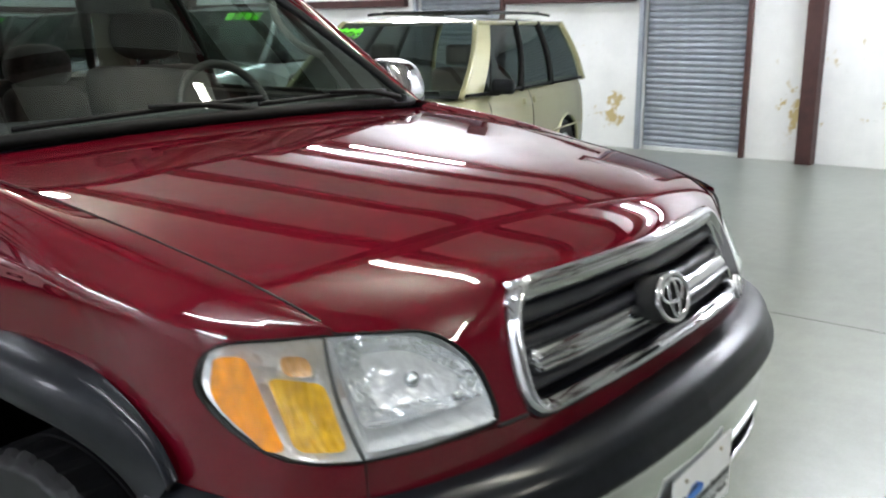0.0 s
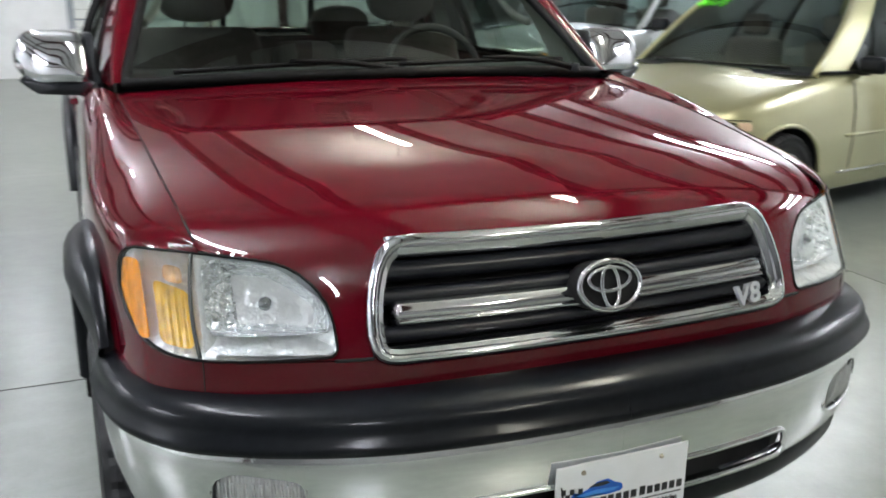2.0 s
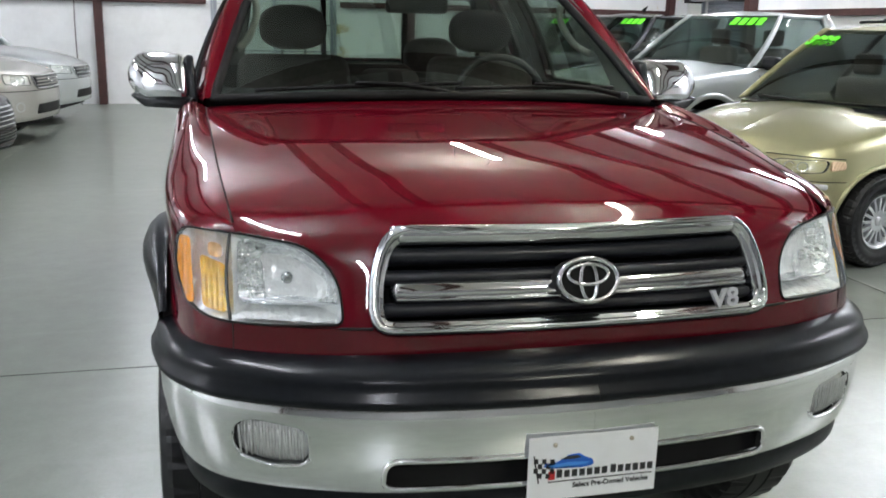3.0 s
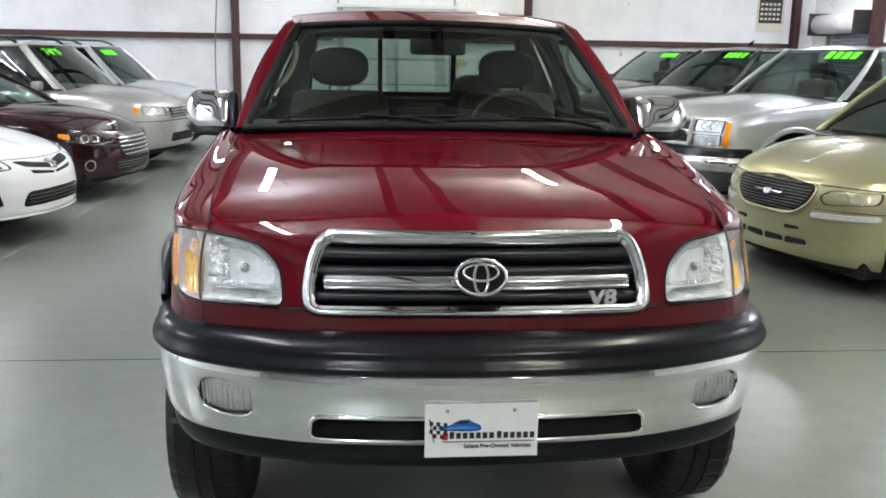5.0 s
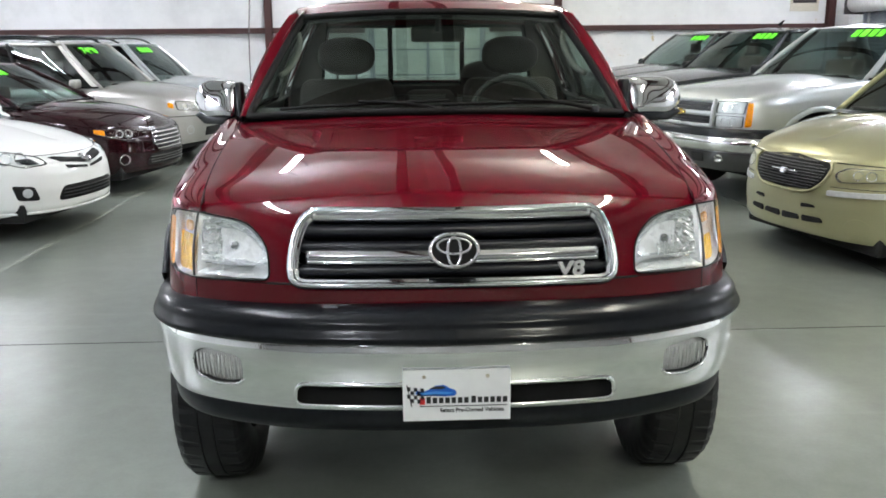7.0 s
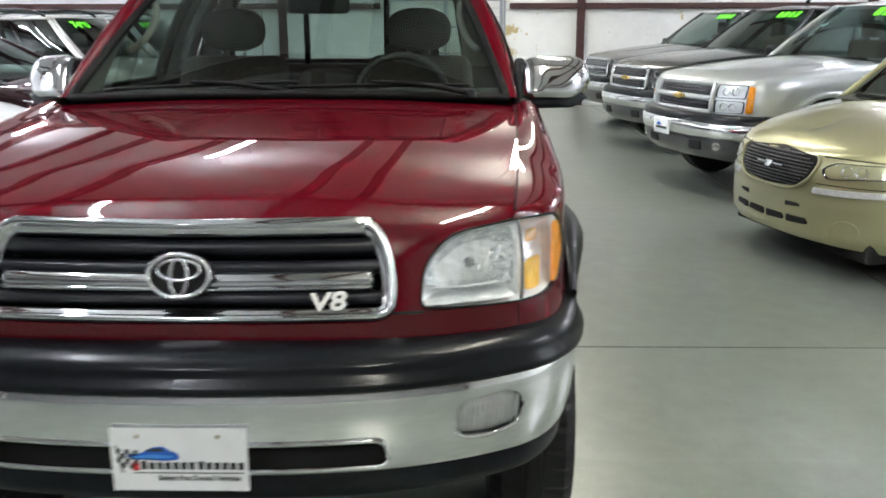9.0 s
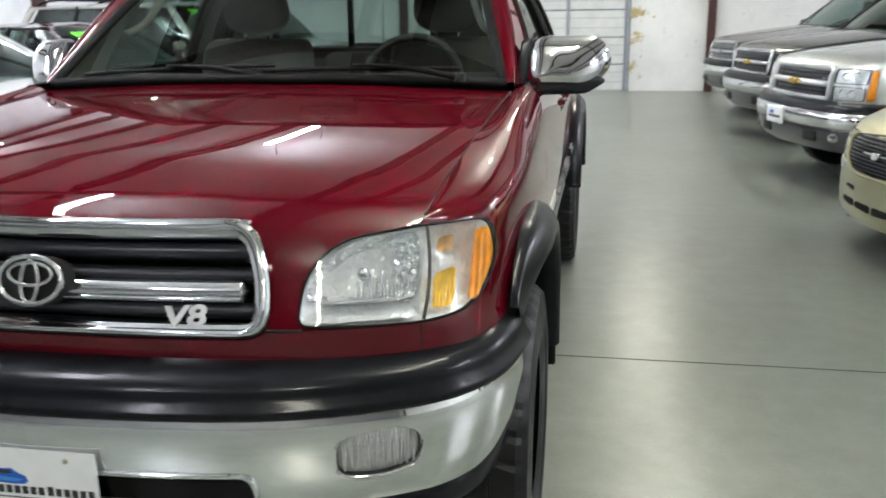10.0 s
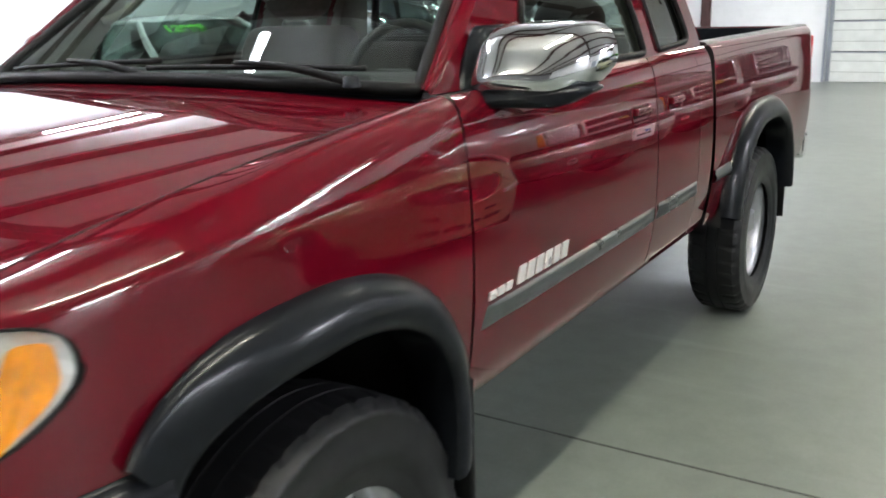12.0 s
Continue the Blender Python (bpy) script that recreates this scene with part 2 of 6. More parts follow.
# surfaces of the building
def wall_paint(name, col, stain=0.35):
    m, nt, b = mat_new(name)
    f = noise_at(nt, 1.3, 6.0, 0.62)
    g = noise_at(nt, 9.0, 5.0, 0.6)
    c = ramp(nt, f, [(0.32, tuple(k * 0.86 for k in col)), (0.6, col)])
    c = mixed(nt, ramp(nt, g, [(0.55, grey(0)), (0.75, grey(stain))]), c, (0.52, 0.49, 0.42))
    nt.links.new(c, b.inputs["Base Color"])
    b.inputs["Roughness"].default_value = 0.75
    bump(nt, b, noise_at(nt, 26, 4.0), 0.25, 0.006)
    return m


def stained_wall(name):
    """White painted masonry, scuffed, with flaking ochre patches low on the wall."""
    m, nt, b = mat_new(name)
    f = noise_at(nt, 1.1, 6.0, 0.65)
    c = ramp(nt, f, [(0.3, (0.76, 0.77, 0.77)), (0.6, (0.88, 0.89, 0.88))])
    p = noise_at(nt, 2.3, 7.0, 0.68)
    c = mixed(nt, ramp(nt, p, [(0.66, grey(0)), (0.74, grey(0.4))]), c, (0.62, 0.58, 0.47))
    # flaking ochre patches
    tc = nt.nodes.new("ShaderNodeTexCoord")
    acc = noise_at(nt, 4.2, 8.0, 0.7)
    for sx_, sy_, sz_, r in ((9.21, 2.66, 0.68, 0.42), (9.21, 5.0, 0.62, 0.36), (9.21, 4.95, 0.3, 0.3), (1.66, 16.56, 1.5, 0.40), (1.68, 16.56, 0.95, 0.40), (1.62, 16.56, 0.4, 0.34), (1.6, 16.56, 2.1, 0.45)):
        v = nt.nodes.new("ShaderNodeVectorMath")
        v.operation = "DISTANCE"
        nt.links.new(tc.outputs["Object"], v.inputs[0])
        v.inputs[1].default_value = (sx_, sy_, sz_)
        mr = nt.nodes.new("ShaderNodeMapRange")
        nt.links.new(v.outputs["Value"], mr.inputs[0])
        mr.inputs[1].default_value, mr.inputs[2].default_value, mr.inputs[3].default_value, mr.inputs[4].default_value = 0.0, r, 0.2, 0.0
        ad = nt.nodes.new("ShaderNodeMath")
        nt.links.new(acc, ad.inputs[0])
        nt.links.new(mr.outputs[0], ad.inputs[1])
        acc = ad.outputs[0]
    c = mixed(nt, ramp(nt, acc, [(0.645, grey(0)), (0.69, grey(0.85))]), c, (0.50, 0.37, 0.11))
    d = noise_at(nt, 11, 5.0, 0.7)
    c = mixed(nt, ramp(nt, d, [(0.68, grey(0)), (0.74, grey(0.6))]), c, (0.3, 0.27, 0.23))
    nt.links.new(c, b.inputs["Base Color"])
    b.inputs["Roughness"].default_value = 0.8
    bump(nt, b, p, 0.5, 0.01)
    return m


def concrete(name):
    """Sealed grey-green concrete: faint clouds, scuffs, a soft sheen."""
    m, nt, b = mat_new(name)
    f = noise_at(nt, 0.55, 6.0, 0.6)
    g = noise_at(nt, 7.0, 6.0, 0.65)
    h = noise_at(nt, 60.0, 3.0)
    c = ramp(nt, f, [(0.3, (0.146, 0.163, 0.141)), (0.7, (0.198, 0.217, 0.190))])
    c = mixed(nt, 0.2, c, ramp(nt, g, [(0.3, grey(0.25)), (0.7, grey(0.8))]), "OVERLAY")
    c = mixed(nt, 0.04, c, ramp(nt, h, [(0.35, grey(0.1)), (0.65, grey(0.9))]), "OVERLAY")
    k = noise_at(nt, 4.5, 8.0, 0.75)
    c = mixed(nt, ramp(nt, k, [(0.68, grey(0)), (0.74, grey(0.35))]), c, (0.13, 0.13, 0.115))
    k2 = noise_at(nt, 2.2, 3.0, 0.5, "Object", (0.25, 2.0, 1.0))
    c = mixed(nt, ramp(nt, k2, [(0.62, grey(0)), (0.72, grey(0.22))]), c, (0.30, 0.31, 0.29))
    nt.links.new(c, b.inputs["Base Color"])
    b.inputs["Roughness"].default_value = 0.29
    b.inputs["Specular IOR Level"].default_value = 0.5
    bump(nt, b, noise_at(nt, 18, 3.0), 0.03, 0.003)
    return m


M_WALL = wall_paint("white wall lining", (0.86, 0.87, 0.88), 0.08)
M_SOUTH = wall_paint("grey unseen wall", (0.26, 0.26, 0.265), 0.05)
M_MASON = stained_wall("stained white masonry")
M_FLOOR = concrete("sealed concrete")
M_CEIL = plain("white roof insulation", (0.77, 0.77, 0.765), 0.6, var=0.06, scale=5, relief=0.1)
M_STEEL = plain("dark red primer", (0.05, 0.016, 0.014), 0.55, var=0.25, scale=8, relief=0.1)
M_DOORW = plain("white door panel", (0.74, 0.76, 0.74), 0.5, var=0.07, scale=6, relief=0.05)
M_DOORG = plain("grey roll door steel", (0.33, 0.36, 0.41), 0.42, metal=0.3, var=0.12, scale=7, relief=0.05)
M_DOORL = plain("grey pressed line", (0.5, 0.52, 0.5), 0.5, var=0.1, scale=6)
M_DOORB = plain("white roll drum", (0.7, 0.7, 0.7), 0.4, var=0.1, scale=9)
M_JOINT = plain("dark joint filler", (0.03, 0.03, 0.028), 0.8, var=0.3)
M_WIRE = plain("grey cable", (0.16, 0.15, 0.15), 0.6)
M_PAPER = plain("cream paper", (0.7, 0.66, 0.55), 0.7, var=0.08)
M_DARK = plain("dark print", (0.035, 0.03, 0.03), 0.6)
M_LINE = plain("worn light line", (0.25, 0.265, 0.235), 0.36, var=0.22, scale=9)
M_TUBE = glowing("lit white tube", WHITE, 135.0)
M_TUBEW = glowing("lit warm tube", WARM, 135.0)
M_FIX = plain("white fixture enamel", (0.75, 0.75, 0.72), 0.4)
X0, X1, Y0, Y1 = ROOM
CEIL = 5.4        # top of the walls, above the lining


def setting(ob, label, cat=""):
    return tagged(ob, label, cat, "", "structure")


setting(part("floor", block(X0 - 0.2, X1 + 0.2, Y0 - 0.2, Y1 + 0.2, -0.2, 0.0), M_FLOOR), "sealed grey-green concrete showroom floor", "floor")
for nm, bx in (("floor_joint_1", (X0, 3.27, 2.463, 2.472, -0.05, 0.0012)), ("floor_joint_2", (3.274, 3.279, Y0, Y1, -0.05, 0.0013)), ("floor_joint_3", (X0, X1, -3.9, -3.891, -0.05, 0.0016))):
    setting(part(nm, block(*bx), M_JOINT), "dark saw-cut joint in the concrete floor", "joint")

setting(part("floor_line_1", block(-3.2, -3.15, 2.6, 15.5, -0.05, 0.0013), M_LINE), "worn pale parking line on the concrete floor", "floor line")
setting(part("floor_line_2", block(3.282, 3.307, 2.475, 15.5, -0.05, 0.0011), M_LINE), "worn pale edge beside the floor joint", "floor line")

# back wall with the sectional door's opening, in pieces that butt
GX0, GX1, GZ = -0.83, 1.50, 2.58
back = setting(new("wall_north"), "white lined back wall of the showroom", "wall")
for n, bx in enumerate(((X0 - 0.2, GX0, Y1, Y1 + 0.2, 0, CEIL), (GX0, GX1, Y1, Y1 + 0.2, GZ, CEIL))):
    part("lining", block(*bx), M_WALL, back)
part("masonry", block(GX1, X1 + 0.2, Y1, Y1 + 0.2, 0, CEIL), M_MASON, back, "white painted masonry with ochre stains")
door = setting(new("door_1"), "closed white sectional overhead door in the back wall", "overhead door")
for k in range(5):
    z0 = k * GZ / 5 + 0.006
    part("panel", block(GX0, GX1, Y1 + 0.06, Y1 + 0.11, z0, z0 + GZ / 5 - 0.012, 0.006), M_DOORW, door)
    part("seam", block(GX0 + 0.01, GX1 - 0.01, Y1 + 0.052, Y1 + 0.075, z0 + GZ / 5 - 0.03, z0 + GZ / 5 - 0.008, 0.003), M_DOORG, door, "grey seam strip")
    for q in range(2):
        zc = z0 + GZ / 5 * (0.32 + 0.36 * q)
        part("groove", block(GX0 + 0.02, GX1 - 0.02, Y1 + 0.055, Y1 + 0.0625, zc - 0.007, zc + 0.007, 0.002), M_DOORL, door, "pressed line")
for xx in (0.345, GX0 + 0.04, GX1 - 0.04):
    part("stile", block(xx - 0.035, xx + 0.035, Y1 + 0.03, Y1 + 0.051, 0.01, GZ - 0.02, 0.004), M_DOORG, door, "grey steel stile")
for xx in (GX0 - 0.04, GX1):
    part("track", block(xx, xx + 0.04, Y1 - 0.06, Y1 - 0.002, 0, GZ + 0.2, 0.004), M_DOORG, door, "grey steel door track")
part("head_rail", block(GX0 - 0.1, GX1 + 0.1, Y1 - 0.07, Y1 - 0.003, GZ - 0.02, GZ + 0.05, 0.006), M_DOORW, door, "white head rail")

wr = setting(new("wall_east"), "white painted masonry side wall with ochre stains", "wall")
ED = ((3.28, 4.62, 2.35), (6.85, 8.4, 2.3), (14.25, 15.8, 2.22))
prev = Y0 - 0.2
for a, b_, h in ED:
    part("masonry", block(X1, X1 + 0.2, prev, a, 0, CEIL), M_MASON, wr)
    part("masonry", block(X1, X1 + 0.2, a, b_, h, CEIL), M_MASON, wr)
    prev = b_
part("masonry", block(X1, X1 + 0.2, prev, Y1 + 0.0, 0, CEIL), M_MASON, wr)


def roll_door(name, a, b_, h):
    d = setting(new(name), "closed grey slatted steel roll-up door with a white drum above", "roll-up door")
    n = int(h / 0.075)
    me0 = None
    for k in range(n):
        z = 0.03 + k * 0.075
        prof = [(0.0, 0.0), (-0.016, 0.012), (-0.02, 0.036), (-0.016, 0.06), (0.0, 0.072)]
        P = np.array([[(X1 + 0.06 + dx, yy, dz) for dx, dz in prof] for yy in (a + 0.02, b_ - 0.02)])
        if me0 is None:
            ob = sheet("slat", P, M_DOORG, d)
            me0 = ob.data
        else:
            ob = new("slat", me0)
            ob.parent = d
        ob.location = (0, 0, z)
    part("bottom_bar", block(X1 + 0.02, X1 + 0.08, a + 0.02, b_ - 0.02, 0.0, 0.05, 0.006), M_DOORW, d, "pale bottom bar")
    part("backing", block(X1 + 0.09, X1 + 0.12, a, b_, 0, h), M_DOORG, d)
    for yy in (a - 0.06, b_):
        part("guide", block(X1 - 0.07, X1 - 0.002, yy, yy + 0.06, 0, h + 0.05, 0.006), M_STEEL if yy < a else M_DOORG, d, "steel guide rail")
    lathe_p = [(a - 0.05, 0.0), (a - 0.05, 0.19), (b_ + 0.05, 0.19), (b_ + 0.05, 0.0)]
    ang = np.linspace(0, 2 * np.pi, 24, endpoint=False)
    P = np.array([[(X1 - 0.24 + r * np.cos(t), yy, h + 0.16 + r * np.sin(t)) for t in ang] for yy, r in lathe_p])
    sheet("drum", P, M_DOORB, d, "white roll drum", loop_v=True)
    for yy in (a - 0.1, b_ + 0.052):
        part("bracket", block(X1 - 0.46, X1 - 0.003, yy, yy + 0.048, h - 0.06, h + 0.38, 0.01), M_DARK, d, "dark end bracket")
    return d


roll_door("door_2", *ED[0])
roll_door("door_3", *ED[1])
roll_door("door_4", *ED[2])
setting(part("wall_west", block(X0 - 0.2, X0, Y0 - 0.2, Y1, 0, CEIL), M_WALL), "white lined side wall", "wall")
# the south wall is never in view; its grey keeps the truck's reflections dark
setting(part("wall_south", block(X0, X1, Y0 - 0.2, Y0, 0, CEIL), M_SOUTH), "unseen grey wall closing the room behind the aisle", "wall")
roofp = np.array([[(x, y, z) for x, z in ((X0 - 0.2, EAVE), (0, RIDGE), (X1 + 0.2, EAVE), (X1 + 0.2, EAVE + 0.2), (0, RIDGE + 0.2), (X0 - 0.2, EAVE + 0.2))] for y in (Y0 - 0.2, Y1 + 0.2)])
setting(sheet("ceiling", roofp, M_CEIL, loop_v=True), "white faced insulation under the gabled roof", "ceiling").data.polygons.foreach_set("use_smooth", np.zeros(6, bool))


def lining_z(x):
    return RIDGE + (EAVE - RIDGE) * abs(x) / 9.3


def i_beam(name, p0, p1, w, h, label, cat, along):
    """A rolled steel section between two points."""
    t = 0.012
    bm = bmesh.new()
    if along == "z":
        x, y = p0[0], p0[1]
        boxes = ((x - w / 2, x + w / 2, y - h, y - h + t), (x - w / 2, x + w / 2, y - t, y), (x - t / 2, x + t / 2, y - h + t, y - t))
        boxes = [(*b_, p0[2], p1[2]) for b_ in boxes]
    elif along == "x":
        y, z = p0[1], p0[2]
        boxes = [(p0[0], p1[0], *b_) for b_ in ((y - w / 2, y + w / 2, z - t, z), (y - w / 2, y + w / 2, z - h, z - h + t), (y - t / 2, y + t / 2, z - h + t, z - t))]
    else:
        x, z = p0[0], p0[2]
        boxes = [(b_[0], b_[1], p0[1], p1[1], b_[2], b_[3]) for b_ in ((x - w / 2, x + w / 2, z - t, z), (x - w / 2, x + w / 2, z - h, z - h + t), (x - t / 2, x + t / 2, z - h + t, z - t))]
    for b_ in boxes:
        b2 = block(*b_)
        me = bpy.data.meshes.new("tmp")
        b2.to_mesh(me)
        b2.free()
        bm.from_mesh(me)
        bpy.data.meshes.remove(me)
    return setting(part(name, bm, M_STEEL), label, cat)


for k, xx in enumerate((-8.75, -2.9, 3.03, 8.75)):
    i_beam("column_%d" % (k + 1), (xx, Y1 - 0.003, 0), (xx, Y1, CEIL), 0.14, 0.18, "dark red steel column against the back wall", "column", "z")
for k, (a, b_) in enumerate(((X0, -8.83), (-8.67, -2.98), (-2.82, GX0 - 0.12), (GX1 + 0.12, 2.95), (3.11, 8.67))):
    setting(part("girt_%d" % (k + 1), block(a, b_, Y1 - 0.11, Y1 - 0.004, 1.89, 2.0, 0.006), M_STEEL), "dark red horizontal steel girt on the wall", "girt")
FRAMES = (-9.0, 2.47, 13.95)
for k, yy in enumerate(FRAMES):
    setting(part("side_column_%d" % (k + 1), block(X1 - 0.2, X1 - 0.004, yy - 0.09, yy + 0.09, 0, EAVE, 0.008), M_STEEL), "dark red steel column on the side wall", "column")
    setting(part("west_column_%d" % (k + 1), block(X0 + 0.004, X0 + 0.2, yy - 0.09, yy + 0.09, 0, EAVE, 0.008), M_STEEL), "dark red steel column on the side wall", "column")
for k, (a, b_) in enumerate(((8.6, 13.85), (4.75, 6.75))):
    setting(part("side_girt_%d" % (k + 1), block(X1 - 0.11, X1 - 0.005, a, b_, 1.89, 2.0, 0.006), M_STEEL), "dark red horizontal girt on the side wall", "girt")
for k, yy in enumerate(FRAMES):
    # tapered rafters that follow the roof
    P = [[(x, yy + dy, z) for dy, z in ((-0.08, zt), (0.08, zt), (0.08, zt - h), (-0.08, zt - h))] for x, zt, h in ((X0 + 0.01, lining_z(X0) - 0.2, 0.5), (0, RIDGE - 0.2, 0.32), (X1 - 0.01, lining_z(X1) - 0.2, 0.5))]
    setting(sheet("rafter_%d" % (k + 1), np.array(P), M_STEEL, loop_v=True), "dark red tapered steel rafter under the roof", "beam").data.polygons.foreach_set("use_smooth", np.zeros(8, bool))
for k, xx in enumerate([s * v for v in (0.33, 2.9, 4.35, 5.9, 7.4, 8.75) for s in (1, -1)]):
    z = lining_z(xx)
    bm = block(xx - 0.075, xx + 0.075, Y0, Y1, z - 0.21, z + 0.02, 0.008)
    setting(part("purlin_%d" % (k + 1), bm, M_STEEL), "dark red roof purlin", "purlin")

for tint, mt in ((WHITE, M_TUBE), (WARM, M_TUBEW)):
    spots = [(x, y) for x, y, c in FIXTURES if c == tint]
    fix = root("ceiling_light", "lit strip light hanging from the roof", "ceiling light", "ceiling strip lights")
    part("housing", block(-0.011, 0.011, -1.24, 1.24, -0.01, 0.05, 0.004), M_FIX, fix)
    for yy in (-0.9, 0.9):
        tube("hanger", [(0, yy, 0.08), (0, yy, 1.1)], 0.006, M_DOORG, fix, 6)
    for xx in (-0.03, 0.03):
        tube("lamp_tube", [(xx, -1.19, 0.0), (xx, 1.19, 0.0)], 0.017, mt, fix, 10)
    fix.location = (*spots[0], LAMPZ)
    for lx, ly in spots[1:]:
        copy_thing(fix, pose(lx, ly, LAMPZ))

# notices and cable on the back wall
cal = root("wall_calendar", "dark framed wall calendar with a pale border", "calendar")
part("sheet", block(7.92, 8.52, Y1 - 0.02, Y1 - 0.004, 2.25, 3.0, 0.003), M_PAPER, cal)
part("print", block(7.97, 8.47, Y1 - 0.026, Y1 - 0.021, 2.42, 2.95), M_DARK, cal, "dark print")
for k in range(4):
    for q in range(5):
        part("bar", block(8.0 + q * 0.09, 8.06 + q * 0.09, Y1 - 0.03, Y1 - 0.027, 2.48 + k * 0.1, 2.53 + k * 0.1), M_PAPER, cal)
tagged(tube("hanging_cable", spl([(-3.2, Y1 - 0.2, 4.95), (-3.22, Y1 - 0.2, 3), (-3.3, Y1 - 0.2, 1.6), (-3.28, Y1 - 0.2, 0.0)], 20), 0.012, M_WIRE), "thin grey cable hanging by the wall", "cable")

# ---------------- the red pickup ----------------
M_RED = car_paint("deep red metallic paint", (0.082, 0.0017, 0.0065), 0.5, 0.0, 0.5, 0.0, 1.53)
M_CHROME = plain("chrome", (0.64, 0.65, 0.67), 0.06, 1.0, var=0.03, rvar=0.025, scale=12)
M_BCHROME = plain("bumper chrome", (0.88, 0.89, 0.90), 0.07, 1.0, var=0.05, rvar=0.035, scale=7)
M_BLACK = plain("black moulded plastic", (0.006, 0.007, 0.009), 0.42, var=0.2, scale=40, rvar=0.04, spec=0.06, coat=0.30, coat_rough=0.16)
bump(M_BCHROME.node_tree, M_BCHROME.node_tree.nodes["Principled BSDF"], noise_at(M_BCHROME.node_tree, 5.0, 2.0, 0.5, "Object", (0.6, 0.6, 1.6)), 0.10, 0.02)
M_GRIL = plain("dark grey slat plastic", (0.012, 0.013, 0.018), 0.33, var=0.15, scale=30, rvar=0.03)
# near-black: the shade inside wells, gaps and openings is put into the colour
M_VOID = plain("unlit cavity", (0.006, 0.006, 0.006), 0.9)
M_RUB = plain("black rubber", (0.005, 0.005, 0.005), 0.55, var=0.2, scale=50, spec=0.14)
M_TYRE = plain("tyre rubber", (0.010, 0.010, 0.011), 0.45, var=0.25, scale=25, relief=0.12, spec=0.28)
M_ALLOY = plain("silver alloy", (0.55, 0.56, 0.58), 0.38, 0.85, var=0.06, scale=14)
M_GLASS = glass("tinted window glass", (0.48, 0.565, 0.525), 0.95, 1.4, 0.0, 0.5)
M_PRIV = glass("dark window glass", (0.16, 0.18, 0.17), 0.9)
M_LENS = glass("clear lamp lens", (0.96, 0.97, 0.97), 1.0, 1.38)
M_SEAT = plain("grey seat cloth", (0.050, 0.044, 0.038), 0.9, var=0.2, scale=60, relief=0.3)
M_DASH = plain("grey dash plastic", (0.035, 0.036, 0.034), 0.7, var=0.15, scale=50, relief=0.1)
M_TRIM = plain("beige grey trim", (0.18, 0.18, 0.155), 0.8, var=0.12, scale=40)
M_MOULD = plain("grey side moulding", (0.045, 0.05, 0.048), 0.34, var=0.1, scale=30, relief=0.04)
M_LETTER = plain("bright letter plating", (0.78, 0.77, 0.74), 0.3, 0.5, var=0.05)
M_PLATE = plain("white plate enamel", (0.88, 0.89, 0.90), 0.38, var=0.03, scale=20, rvar=0.04)
M_PRINT = plain("black print", (0.02, 0.02, 0.022), 0.5)
M_BLUE = plain("blue print", (0.01, 0.12, 0.55), 0.4)
M_PALEBLUE = plain("light blue print", (0.06, 0.28, 0.75), 0.4)
M_REDP = plain("red print", (0.6, 0.03, 0.03), 0.4)
M_BRASS = plain("screw steel", (0.5, 0.45, 0.36), 0.35, 1.0)


def reflector(name, col=(0.9, 0.92, 0.88), cells=55.0, metal=1.0, rough=0.12, stretch=(1.0, 0.6, 0.55), relief=0.4):
    """Bright lamp bowl pressed into small domed facets that break up what it mirrors."""
    m, nt, b = mat_new(name)
    b.inputs["Base Color"].default_value, b.inputs["Metallic"].default_value, b.inputs["Roughness"].default_value = (*col, 1), metal, rough
    tc, mp, v = nt.nodes.new("ShaderNodeTexCoord"), nt.nodes.new("ShaderNodeMapping"), nt.nodes.new("ShaderNodeTexVoronoi")
    mp.inputs["Scale"].default_value = stretch
    v.inputs["Scale"].default_value = cells
    nt.links.new(tc.outputs["Object"], mp.inputs["Vector"])
    nt.links.new(mp.outputs[0], v.inputs["Vector"])
    h = nt.nodes.new("ShaderNodeMath")
    h.operation = "MULTIPLY_ADD"
    nt.links.new(v.outputs["Distance"], h.inputs[0])
    h.inputs[1].default_value = 0.7
    nt.links.new(noise_at(nt, cells * 1.3, 2.0), h.inputs[2])
    bump(nt, b, h.outputs[0], relief, 0.02)
    return m


def fluted(name, col, rough=0.12, trans=0.75, scale=170.0, mottle=0.1):
    """Ribbed moulded lamp plastic, clear or coloured."""
    m, nt, b = mat_new(name)
    b.inputs["Base Color"].default_value, b.inputs["Roughness"].default_value = (*col, 1), rough
    b.inputs["Transmission Weight"].default_value = trans
    tc = nt.nodes.new("ShaderNodeTexCoord")
    w = nt.nodes.new("ShaderNodeTexWave")
    w.inputs["Scale"].default_value, w.inputs["Distortion"].default_value = scale / 6.283, 0.3
    nt.links.new(tc.outputs["Object"], w.inputs["Vector"])
    bump(nt, b, w.outputs["Fac"], 0.5, 0.004)
    n = noise_at(nt, 45, 3.0, 0.6)
    nt.links.new(ramp(nt, n, [(0.3, tuple(k * (1 - mottle) for k in col)), (0.68, tuple(min(1.0, k * 1.12) for k in col))]), b.inputs["Base Color"])
    return m


